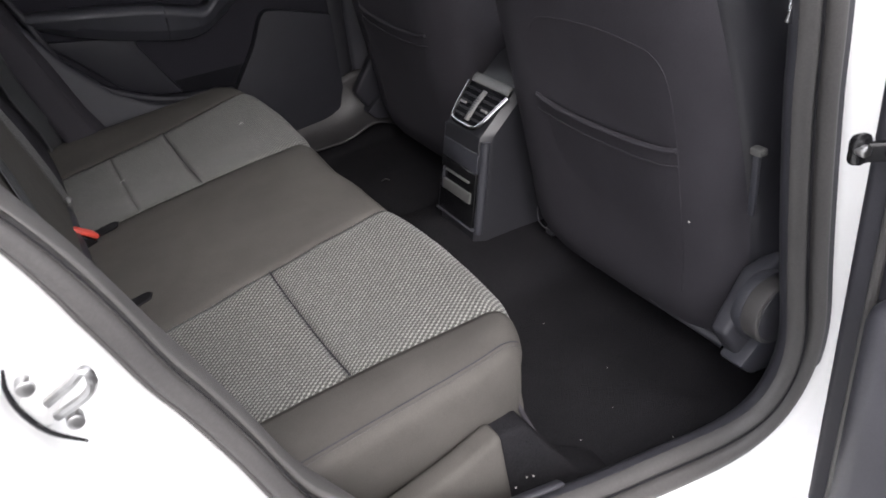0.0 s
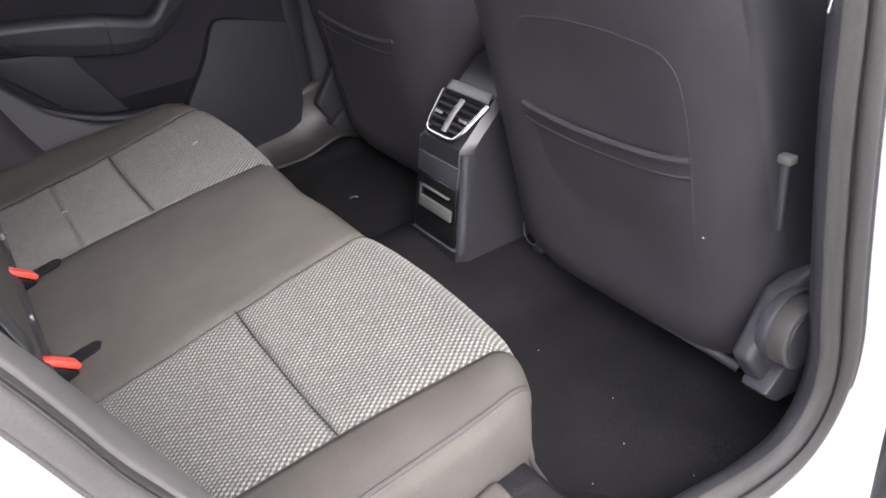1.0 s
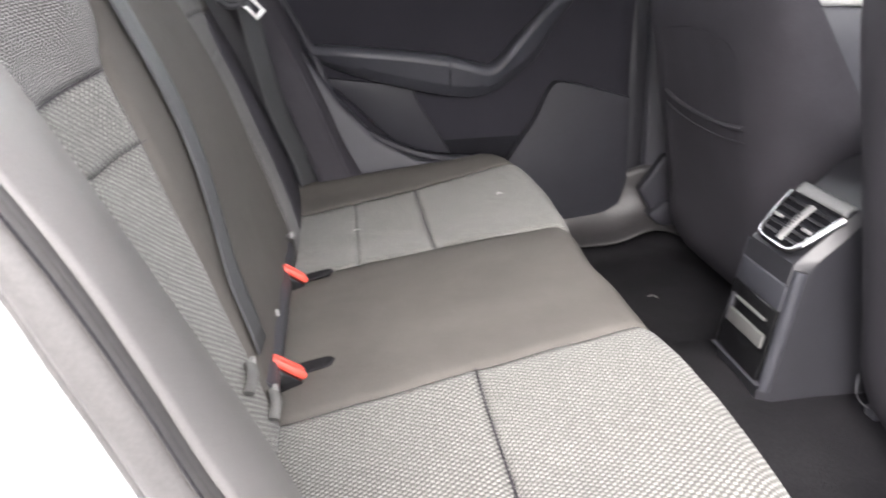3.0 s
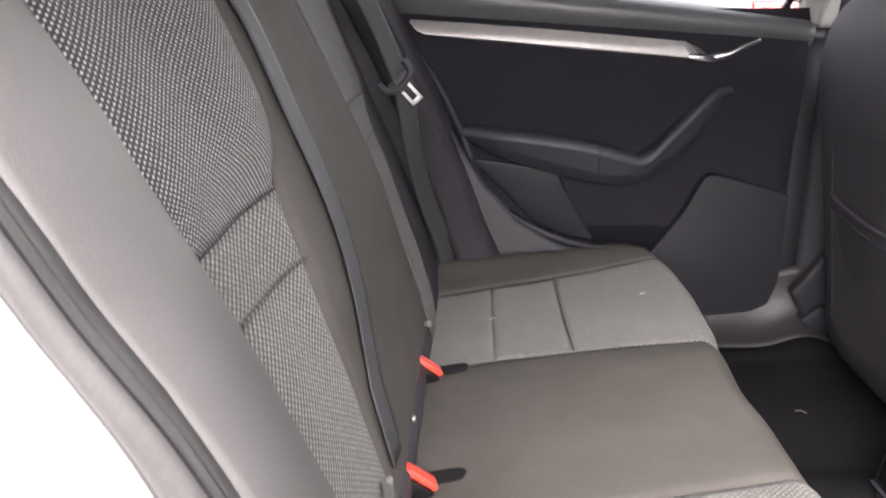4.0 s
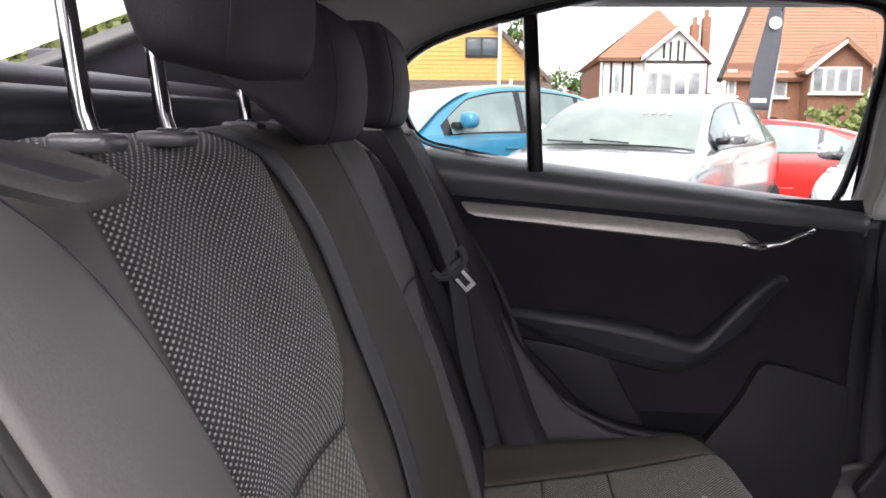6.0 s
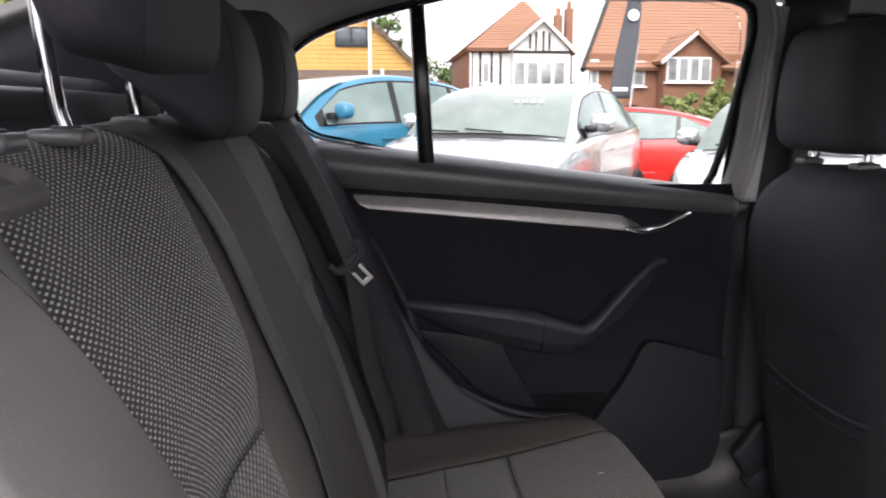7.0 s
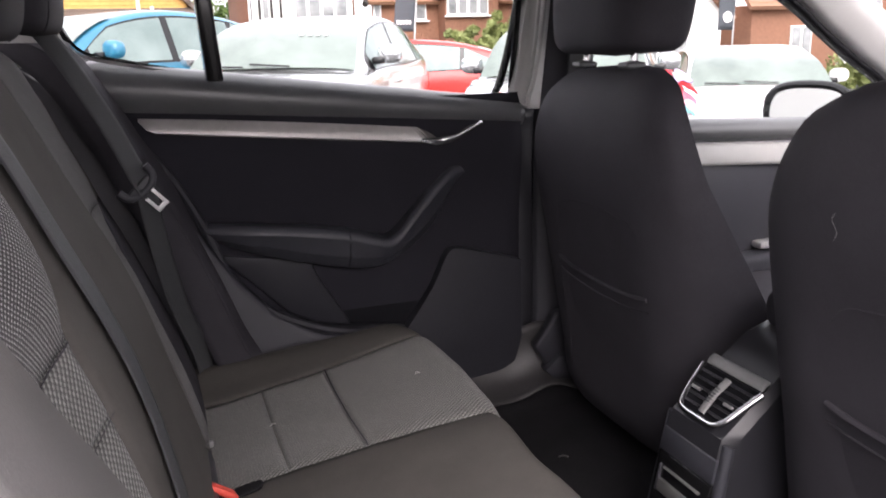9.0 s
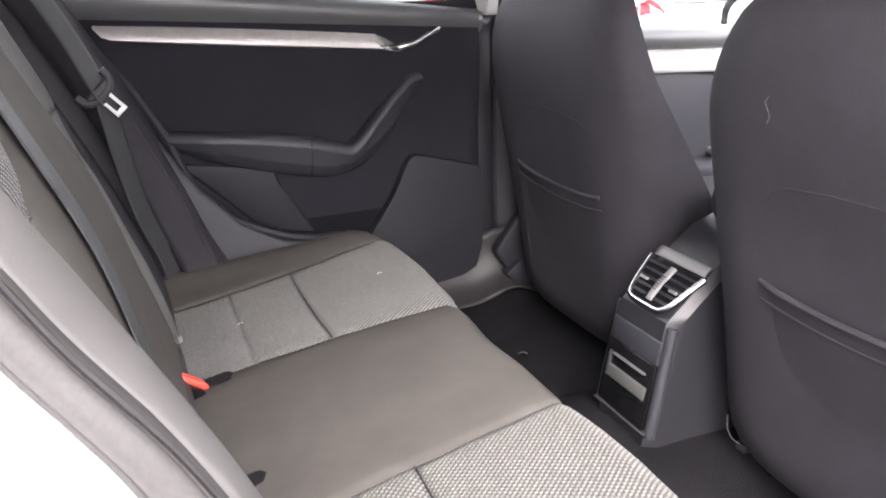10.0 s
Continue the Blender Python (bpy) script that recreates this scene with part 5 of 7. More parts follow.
        # dark side panel from the outer corner forward, and the bar under the back's edge
        def corner(z):
            return -table(z, [(0.46, 0.90), (0.60, 0.905), (0.75, 0.90), (0.90, 0.89), (1.0, 0.88)])
        def flank(s2, t):
            z = lerp(0.47, 1.0, t)
            yy = corner(z) * sw(z)
            u0 = -math.asin(abs(yy / sw(z)) ** 2.0) / (math.pi / 2)
            e = min(1.0, 8 * s2, 8 * t, 8 * (1 - t))
            return skin(lerp(u0, -0.985, s2), z) + Vector((-0.0012 * e, -0.0030 * e, 0))
        sheet("side_panel", flank, 18, 24, DARKPLASTIC, th, "dark panel on the seat's side")
        part("lower_bar", tube_bm(curve_pts([(0.800, yc - 0.085, 0.394), (0.806, yc - 0.13, 0.382), (0.824, yc - 0.18, 0.364), (0.836, yc - 0.215, 0.350)], 4), 0.0085, 10), PLASTIC, th, "dark plastic bar below the seat back")
    part("rail_foot", prism_bm([(0.764 + dx, 0.400), (0.80 + dx, 0.430), (0.95 + dx, 0.44), (0.95 + dx, 0.355), (0.79 + dx, 0.375)], yo - 0.03, yo + 0.012, 0.006), SOFT if sg < 0 else DOORPLASTIC, th, "dark plastic rail shroud")
    return at


HOOKS = ((0.805, -0.125, 0.390, 1), (0.812, 0.205, 0.395, -1))


def front_seats():
    at = front_seat(0.0, -0.334, -1, 0.024, -0.024, "black cloth driver's seat with map pocket and recliner knob")
    front_seat(0.024, 0.392, 1, 0.008, -0.013, "black cloth front passenger seat with map pocket")
    headrest(0.43, 0.815, 1.075, 0.315, 0.020, "black cloth head restraint on chrome posts above the passenger seat", -0.4, 0.225, 0.148, 0.083, 0.2, 0.012)
    headrest(-0.372, 0.815, 1.075, 0.27, 0.028, "black cloth head restraint on chrome posts above the driver's seat", -0.4, 0.185, 0.115, 0.083, 0.2)
    # pocket hooks at the lower inner corners of the seat backs
    for x, y, z, g in HOOKS:
        hk = thing("pocket_hook", "small dark plastic hook below the seat back", "hook", (x, y, z), "seat hooks")
        part("strap", tube_bm(curve_pts([(x + 0.004, y + g * 0.020, z + 0.026), (x - 0.004, y + g * 0.010, z + 0.010), (x - 0.002, y, z - 0.004), (x + 0.010, y - g * 0.012, z - 0.014)], 5), 0.0015, 8, flat=0.8), PLASTIC, hk, "worn grey edge")
        part("body", box_bm(0.014, 0.022, 0.016, (x + 0.012, y - g * 0.010, z - 0.016), 0.004, 3), PLASTIC, hk)
    # side lever on the driver's seat and loose things
    lv = thing("seat_release", "slim upright release lever with a pale cap on the seat's side", "lever", (0.785, -0.626, 0.60))
    part("lever", box_bm(0.007, 0.010, 0.088, (0.772, -0.628, 0.676), 0.003), SOFT, lv)
    part("cap", box_bm(0.014, 0.018, 0.010, (0.769, -0.632, 0.722), 0.003), GREYPLASTIC, lv, "pale worn cap")
    th = thing("thread", "pale loose thread stuck to the seat back", "thread", (0.733, -0.227, 0.914))
    part("strand", tube_bm(curve_pts([(0.7105, -0.228, 0.930), (0.711, -0.223, 0.922), (0.7115, -0.2275, 0.914), (0.7125, -0.230, 0.906), (0.713, -0.226, 0.897)], 4), 0.00032, 5), MIDGREY, th)
    dt = thing("lint", "tiny white speck on the driver's seat back", "lint", (0.7695, -0.528, 0.5803))
    part("speck", box_bm(0.002, 0.0025, 0.0025, (0.7695, -0.528, 0.5803), 0.0006), LINT, dt)
    # fallen belt latch by the near pillar
    sb = thing("seat_belt", "front seat belt latch plate hanging by the pillar", "seat belt", (0.74, -0.68, 0.85))
    ribbon("webbing", [(0.80, -0.672, 1.25), (0.80, -0.672, 1.05), (0.80, -0.672, 0.90), (0.82, -0.672, 0.70), (0.84, -0.672, 0.42)], 0.046, (1, 0, 0), WEB, sb)
    part("latch_plate", box_bm(0.018, 0.004, 0.032, (0.742, -0.680, 0.905), 0.0015, m=Euler((0, 0.35, 0)).to_matrix().to_4x4()), CHROME, sb, "bright latch plate")
    part("latch_body", box_bm(0.034, 0.010, 0.014, (0.738, -0.682, 0.930), 0.004), PLASTIC, sb)
    # near pillar inner trim
    tr = thing("trim", "dark plastic inner cover of the near centre pillar", "pillar trim", (0.78, -0.70, 0.34), kind="structure")
    part("cover", prism_bm([(0.825, 0.40), (0.93, 0.40), (0.90, 1.36), (0.70, 1.36), (0.74, 1.15), (0.775, 0.85), (0.805, 0.65)], -0.705, -0.685, 0.010, 3), PLASTIC, tr)


# ---- load bay and rear hatch ----
def load_bay():
    p = thing("parcel_shelf", "dark rear parcel shelf with rounded front edge behind the bench", "parcel shelf", (-0.5, CY, 1.1))
    def f(s, t):
        y = lerp(-0.62, 0.68, s)
        pr = [(-0.275, 1.10), (-0.268, 1.145), (-0.28, 1.168), (-0.305, 1.178), (-0.36, 1.172), (-0.43, 1.172), (-0.445, 1.196), (-0.47, 1.204), (-0.52, 1.20), (-0.90, 1.21)]
        x, z = pr[round(t * 9)]
        return (x, y, z)
    sheet("board", f, 12, 9, PLASTIC, p, "", 0.01)
    part("front_lip", tube_bm([(-0.300, lerp(-0.60, 0.66, k / 12), 1.160 + 0.003 * math.sin(math.pi * k / 12)) for k in range(13)], 0.026, 14), SOFT, p, "rounded front lip")
    part("rear_ledge", tube_bm([(-0.455, lerp(-0.60, 0.66, k / 12), 1.196) for k in range(13)], 0.024, 14), PLASTIC, p, "raised rear ledge")
    for y in (-0.30, 0.33):
        part("hinge_pin", cyl_bm(0.008, 0.03, (-0.44, y, 1.20), "y", 10, 0.002), GLOSS, p)
    h = thing("wall_west", "rear hatch with its tinted window", "hatch", (-0.9, CY, 1.1), kind="structure")
    def P3(y, w):
        return Vector((-0.90 + 0.60 * w, y, 1.207 + 0.206 * w))
    bm = bmesh.new()
    o = [P3(-0.60, -0.4), P3(0.63, -0.4), P3(0.63, 1.05), P3(-0.60, 1.05)]
    i = [P3(-0.42, 0.06), P3(0.45, 0.06), P3(0.45, 0.93), P3(-0.42, 0.93)]
    ov, iv = [bm.verts.new(q) for q in o], [bm.verts.new(q) for q in i]
    for k in range(4):
        bm.faces.new((ov[k], ov[(k + 1) % 4], iv[(k + 1) % 4], iv[k]))
    fr = part("hatch_frame", bm, GREYPLASTIC, h, "mid-grey hatch lining")
    mod = fr.modifiers.new("thickness", "SOLIDIFY")
    mod.thickness = 0.03
    bm = bmesh.new()
    bm.faces.new([bm.verts.new(q + Vector((-0.01, 0, 0.012))) for q in i])
    g = part("pane", bm, GLASS, h, "clear rear glass")
    g.visible_shadow = False
    def lining(s, t):
        x = lerp(-0.95, -0.33, s)
        y, dz = table(t, [(0, 0.475), (0.35, 0.50), (0.8, 0.60), (1, 0.66)]), table(t, [(0, -0.022), (0.35, -0.05), (0.8, -0.10), (1, -0.16)])
        top = 1.207 + 0.343 * (x + 0.90)
        return (x, y, max(1.19 - 0.01 * t, top + dz - 0.05 * (s > 0.5) * t))
    sheet("side_lining", lining, 16, 10, PLASTIC, h, "dark plastic lining below the rear glass", 0.006)
    part("tailgate_skin", box_bm(0.05, 1.5, 0.75, (-1.16, CY, 0.72), 0.02), WHITE, h, "white tailgate skin")
    part("bay_floor", box_bm(0.95, 1.32, 0.03, (-0.68, CY, 0.52), 0.005), CARPET, h, "black load-bay carpet")
    # front bulkhead, dashboard and windscreen close the cabin
    db = thing("dashboard", "black dashboard below the windscreen", "dashboard", (1.75, CY, 0.6))
    part("top_pad", box_bm(0.45, 1.42, 0.30, (1.80, CY, 0.78), 0.09, 4), SOFT, db)
    part("bulkhead", box_bm(0.05, 1.45, 0.70, (2.05, CY, 0.62), 0.01), PLASTIC, db)
    w = thing("window_3", "front windscreen of the car", "windscreen", (1.7, CY, 1.1), kind="structure")
    bm = bmesh.new()
    bm.faces.new([bm.verts.new(q) for q in ((2.08, -0.66, 0.90), (2.08, 0.69, 0.90), (1.36, 0.58, 1.36), (1.36, -0.55, 1.36))])
    g = part("pane", bm, GLASS, w, "clear windscreen")
    g.visible_shadow = False
    # front end of the car beyond the windscreen
    def nose(s, t):
        x = lerp(2.04, 3.05, s)
        a = t * math.pi
        half = 0.82 - 0.16 * s ** 3
        top = 0.92 - 0.16 * s - 0.14 * s ** 6
        c, q = math.cos(a), math.sin(a)
        return (x - 0.10 * abs(c) ** 3 * s ** 3, CY - half * math.copysign(abs(c) ** 0.35, c), lerp(0.26, top, q ** 0.4))
    sheet("bonnet", nose, 24, 28, WHITE, w, "white bonnet and wings", 0.004)
    part("front_bumper", box_bm(0.10, 1.34, 0.48, (3.00, CY, 0.50), 0.05, 4), WHITE, w, "white front bumper")


def near_door():
    d = thing("door_3", "rear car door standing open, dark lining and white edge", "car door", (0.62, -0.90, 0.3), kind="structure")
    m = Matrix.Translation((0.668, -0.826, 0)) @ Matrix.Rotation(radians(-70), 4, "Z")
    def put(bm):
        bmesh.ops.transform(bm, matrix=m, verts=bm.verts)
        return bm
    # local x runs from the hinge to the latch, local y is the outside
    part("skin", put(box_bm(0.95, 0.02, 0.70, (0.48, 0.075, 0.66), 0.008)), WHITE, d, "white outer skin")
    part("lining", put(box_bm(0.86, 0.085, 0.68, (0.505, 0.015, 0.70), 0.016, 3)), SOFT, d, "dark door lining")
    part("edge_trim", put(box_bm(0.055, 0.060, 0.67, (0.0335, 0.034, 0.70), 0.008, 3)), DOORPLASTIC, d, "dark hinge-side door edge")
    part("edge_seal", put(tube_bm([(0.030, 0.002, 0.38), (0.032, 0.000, 0.70), (0.034, 0.002, 1.02)], 0.0050, 8)), RUBBER, d, "grey rubber seal along the door edge")
    part("lower_pocket", put(box_bm(0.86, 0.05, 0.34, (0.47, -0.05, 0.535), 0.022, 3)), PLASTIC, d, "dark grained door pocket")
    part("armrest", put(box_bm(0.60, 0.06, 0.07, (0.40, -0.06, 0.80), 0.02, 3)), SOFT, d)
    c = thing("door_check", "black steel door check strap with hinge bolt", "door check", (0.65, -0.86, 0.86))
    part("strap", box_bm(0.050, 0.008, 0.020, (0.655, -0.857, 0.834), 0.004, m=Euler((0, 0, -0.6)).to_matrix().to_4x4()), GLOSS, c)
    part("bolt", cyl_bm(0.006, 0.012, (0.634, -0.848, 0.838), "y", 12, 0.002), STEEL, c)
    part("bracket", box_bm(0.020, 0.014, 0.028, (0.638, -0.843, 0.836), 0.006), GLOSS, c)


# ---- outside: ground, parked cars, houses ----
def ground_z(x, y):
    return -0.027 * max(0.0, min(y, 45.0) - 2.0) - 0.05 * max(0.0, min(x, 8.0) - 4.5)


ASPHALT = grainy("worn_asphalt", (0.045, 0.045, 0.046), (0.075, 0.074, 0.072), 60, 0.9, 0.5, 0.6)
BRICK = grainy("red_brick", (0.19, 0.088, 0.055), (0.31, 0.150, 0.092), 9, 0.85, 0.3, 0.7)
TILE = grainy("clay_roof_tile", (0.26, 0.130, 0.078), (0.36, 0.190, 0.118), 12, 0.8, 0.4, 0.8)
DARKTILE = grainy("brown_roof_tile", (0.10, 0.075, 0.06), (0.16, 0.12, 0.10), 12, 0.85, 0.4, 0.8)
RENDERWHITE = grainy("white_render", (0.70, 0.70, 0.67), (0.80, 0.80, 0.77), 20, 0.85, 0.2, 0.6)
TIMBER = grainy("black_timber", (0.02, 0.018, 0.017), (0.05, 0.045, 0.04), 25, 0.7, 0.2, 2.0)
CLAD = grainy("golden_cladding", (0.50, 0.27, 0.07), (0.66, 0.38, 0.11), 8, 0.6, 0.2, 1.5)
UPVC = grainy("white_window_frame", (0.74, 0.74, 0.74), (0.82, 0.82, 0.82), 20, 0.4, 0.0, 2.0)
# base lightened for sky reflected in the panes, and for net curtains
PANE = grainy("sky_paled_window_pane", (0.10, 0.11, 0.115), (0.46, 0.47, 0.47), 1.5, 0.08, 0.0, 0.9)
DARKPANE = grainy("dark_window_pane", (0.04, 0.05, 0.06), (0.10, 0.12, 0.13), 1.5, 0.08, 0.0, 0.6)
BANNER = grainy("slate_banner_cloth", (0.06, 0.068, 0.08), (0.09, 0.098, 0.11), 30, 0.8, 0.2, 2.0)
LEAF = grainy("leaf", (0.05, 0.10, 0.02), (0.12, 0.19, 0.045), 8, 0.6, 0.0, 2.0)
LEAFPALE = grainy("hedge_leaf", (0.13, 0.165, 0.05), (0.24, 0.27, 0.09), 8, 0.6, 0.0, 2.0)
BARK = grainy("bark", (0.07, 0.055, 0.04), (0.13, 0.10, 0.075), 20, 0.9, 0.5, 2.0)
TYRE = grainy("tyre_rubber", (0.02, 0.02, 0.02), (0.035, 0.035, 0.035), 60, 0.8, 0.2, 6.0)
ALLOY = grainy("alloy_wheel", (0.45, 0.45, 0.46), (0.58, 0.58, 0.59), 30, 0.35, 0.0, 5.0, metal=0.8)
LAMP = grainy("lamp_lens", (0.62, 0.64, 0.65), (0.80, 0.82, 0.83), 18, 0.12, 0.0, 6.0, metal=0.4)
TAIL = grainy("tail_lamp", (0.50, 0.015, 0.012), (0.65, 0.03, 0.02), 20, 0.15, 0.0, 6.0)
CARGLASS = grainy("car_window_tint", (0.10, 0.13, 0.115), (0.27, 0.32, 0.29), 1.4, 0.05, 0.0, 0.9, coat=0.4)
SIDEGLASS = grainy("car_side_glass", (0.10, 0.145, 0.14), (0.25, 0.31, 0.295), 1.8, 0.08, 0.0, 1.6)
BLUEPAINT = grainy("sky_blue_paint", (0.020, 0.165, 0.275), (0.030, 0.200, 0.320), 3, 0.28, 0.0, 1.5, coat=0.7, wear=0.04)
REDPAINT = grainy("bright_red_paint", (0.55, 0.018, 0.015), (0.65, 0.028, 0.02), 3, 0.28, 0.0, 1.5, coat=0.7, wear=0.04)
WHITESILVER = grainy("white_silver_metallic", (0.64, 0.65, 0.66), (0.72, 0.73, 0.74), 3, 0.17, 0.0, 1.5, metal=0.85, coat=0.7, wear=0.04)
PLATE = grainy("number_plate", (0.75, 0.75, 0.72), (0.82, 0.82, 0.80), 20, 0.4, 0.0)


def ground():
    bm = bmesh.new()
    xs = [-600, -60, -20, -8, -2, 2, 4.5, 8, 12, 20, 40, 80, 600]
    ys = [-600, -60, -10, 0, 2, 6, 12, 20, 32, 45, 80, 600]
    v = [[bm.verts.new((x, y, ground_z(x, y))) for y in ys] for x in xs]
    for i in range(len(xs) - 1):
        for j in range(len(ys) - 1):
            bm.faces.new((v[i][j], v[i + 1][j], v[i + 1][j + 1], v[i][j + 1]))
    g = obj("ground", bm, ASPHALT, None, "", 180)
    tagged(g, "grey asphalt car lot sloping gently away", "asphalt", kind="structure")


def hatchback(name, label, paint, at, yaw, L=4.0, W=1.74, H=1.48, sporty=0.0, belt=1.0):
    """A small hatchback; local x runs from nose (negative) to tail, z from the ground."""
    th = thing(name, label, "car", (0, 0, 0), "parked cars")
    h = L / 2
    # side outline stations: x, belt half width, belt height, bonnet/deck height
    def beltz(x):
        return curve1(x, [(-h, 0.62), (-h + 0.10, 0.74), (-h + 0.45, 0.86), (-h + 1.05, 0.97), (0.6, 1.00), (h - 0.35, 1.04), (h - 0.05, 0.98), (h, 0.85)]) * H / 1.48 * belt
    def halfw(x):
        return W / 2 * curve1(x, [(-h, 0.62), (-h + 0.12, 0.80), (-h + 0.40, 0.93), (-h + 0.9, 0.985), (0, 1.0), (h - 0.7, 0.98), (h - 0.2, 0.90), (h, 0.76)])
    def bottom(x):
        return curve1(x, [(-h, 0.34), (-h + 0.15, 0.22), (h - 0.15, 0.24), (h, 0.36)])
    sec = [(-1.0, 0.0), (-1.0, 0.35), (-0.985, 0.62), (-0.98, 0.78), (-0.965, 0.92), (-0.925, 0.985), (-0.6, 1.005), (0, 1.018)]
    sec = sec + [(-a, b) for a, b in reversed(sec[:-1])]
    def body(s, t):
        x = lerp(-h, h, 0.5 - 0.5 * math.cos(math.pi * s))
        a, b = sec[round(t * (len(sec) - 1))]
        z0, z1 = bottom(x), beltz(x)
        tuck = 1 - 0.06 * max(0, 0.35 - b) / 0.35
        return (x, a * halfw(x) * tuck, lerp(z0, z1, b))
    bd = sheet("body", body, 48, len(sec) - 1, paint, th, "", 0.0, sharp=50)
    # caps at nose and tail
    for xx, s0 in ((-h, 0.0), (h, 1.0)):
        bm = bmesh.new()
        bm.faces.new([bm.verts.new(body(s0, k / (len(sec) - 1))) for k in range(len(sec))])
        part("bumper_face", bm, paint, th)
    # greenhouse
    xa, xr0, xr1, xt = -h + 0.92, -h + 1.72, h - 0.80, h - 0.10
    def roofz(x):
        return curve1(x, [(xa, beltz(xa) - 0.01), (lerp(xa, xr0, 0.5), lerp(beltz(xa), H, 0.56)), (xr0, H - 0.075), (xr0 + 0.45, H - 0.005), (xr1 - 0.5, H - 0.02 - 0.05 * sporty), (xr1, H - 0.10 - 0.08 * sporty), (lerp(xr1, xt, 0.6), lerp(H, beltz(xt), 0.55)), (xt, beltz(xt) - 0.01)])
    def green(x, side, t):
        """t: 0 at the belt, 1 at the roof's middle."""
        zb, zr = beltz(x) - 0.045, max(roofz(x), beltz(x) - 0.009)
        hb = halfw(x) * 0.95
        u, v = table(t, [(0, 0), (0.55, 0.86), (0.66, 0.95), (0.78, 0.985), (1, 1)]), table(t, [(0, 1.0), (0.55, 0.80), (0.66, 0.74), (0.78, 0.55), (1, 0.0)])
        return Vector((x, side * hb * v, lerp(zb, zr, u)))
    def gh(s, t):
        x = lerp(xa, xt, s)
        k = abs(2 * t - 1)
        return green(x, -1 if t < 0.5 else 1, 1 - k)
    sheet("roof", gh, 44, 40, paint, th, "", 0.0, sharp=60)
    # side windows
    def on_green(x, side, t, off):
        p = green(x, side, t)
        q = green(x, side, t + 0.02) - p
        n = Vector((0, q.z, -q.y * 1.0))
        if n.length < 1e-6:
            n = Vector((0, side, 0))
        n.normalize()
        if n.y * side < 0:
            n = -n
        return p + n * off
    def ztop_t(x):
        full = max(roofz(x) - beltz(x), 0.02)
        return max(0.05, min(0.56, 0.56 * min(1, (full - 0.03) / 0.34)))
    for side in (-1, 1):
        def surround(q, t, side=side):
            x = lerp(xa + 0.30, h - 0.43, q)
            return on_green(x, side, lerp(0.025, ztop_t(x) * 0.98, t), 0.003)
        sheet("window_surround", surround, 40, 8, GLOSS, th, "black window surround", 0.0)
        for x0, x1 in ((xa + 0.40, -h + 2.15), (-h + 2.23, h - 1.02), (h - 0.95, h - 0.48)):
            def win(s, t, side=side, x0=x0, x1=x1):
                x = lerp(x0, x1, s)
                return on_green(x, side, lerp(0.05, ztop_t(x) * 0.94, t), 0.006)
            sheet("side_window", win, 10, 8, SIDEGLASS, th, "side window", 0.0)
        mx = xa + 0.52
        p = green(mx, side, 0.10) + Vector((0, 0, (H - 1.48) * 0.08))
        def pod(q, t, p=p, side=side):
            a, v = q * math.tau, (t - 0.5) * math.pi
            c = math.cos(v) ** 0.6
            return (p.x - 0.085 * abs(math.cos(a)) ** 0.7 * c * (0.8 if math.cos(a) > 0 else -1.0), p.y + side * 0.115 + 0.105 * math.sin(v), p.z + 0.080 + 0.082 * math.copysign(abs(math.sin(a)) ** 0.7, math.sin(a)) * c)
        mr = sheet("door_mirror", pod, 20, 14, paint, th, "rounded door mirror", closed_u=True)
        part("mirror_base", box_bm(0.14, 0.10, 0.060, (p.x - 0.055, p.y + side * 0.030, p.z + 0.030), 0.018), GLOSS, mr, "black mirror foot")
        part("mirror_glass", box_bm(0.006, 0.15, 0.095, (p.x + 0.030, p.y + side * 0.115, p.z + 0.080), 0.002), GLOSS, mr, "dark mirror face")
        part("door_handle", box_bm(0.16, 0.025, 0.028, (-h + 2.02, side * halfw(-h + 2.02) * 0.985, beltz(0) * 0.86), 0.01), paint, th)
        part("side_strip", tube_bm([(x, side * (halfw(x) * 0.985), bottom(x) + 0.30) for x in [-h + 1.2 + 0.2 * k for k in range(9)]], 0.018, 6), paint, th)
    # windscreen, rear glass
    def ws(s, t):
        x = lerp(xa + 0.05, xr0 - 0.02, t)
        zb = roofz(x)
        y = lerp(-1, 1, s)
        hb = halfw(x) * 0.95
        wd = hb * lerp(0.90, 0.72, t)
        return (x - 0.012 * (1 - y * y) - 0.012, y * wd, zb + 0.018 - 0.030 * abs(y) ** 3 * (1 - 0.3 * t))
    sheet("windscreen", ws, 16, 12, CARGLASS, th, "raked windscreen")
    def rg(s, t):
        x = lerp(xr1 + 0.05, xt - 0.06, t)
        y = lerp(-1, 1, s)
        return (x + 0.012, y * halfw(x) * 0.95 * lerp(0.70, 0.84, t), roofz(x) + 0.010 - 0.03 * abs(y) ** 3)
    sheet("rear_glass", rg, 14, 8, CARGLASS, th, "rear window")
    for yy, l in ((-0.25, 0.55), (0.30, 0.50)):
        a = Vector(ws(0.5 + yy / 2, 0.0)) + Vector((-0.015, 0, 0.012))
        b = Vector(ws(0.5 + yy / 2 + 0.24, 0.04)) + Vector((-0.015, 0, 0.012))
        part("wiper", tube_bm([a, b], 0.008, 6), GLOSS, th, "black wiper")
    # price figures on the glass, too blurred to read
    if "price" in label:
        for k in range(4):
            p = Vector(ws(0.20 + 0.055 * k, 0.50)) + Vector((-0.012, 0, 0.010))
            part("price_bar", box_bm(0.045, 0.036, 0.006, tuple(p), 0.002, m=Euler((0, radians(-34), 0)).to_matrix().to_4x4()), UPVC, th, "white figure on the windscreen")
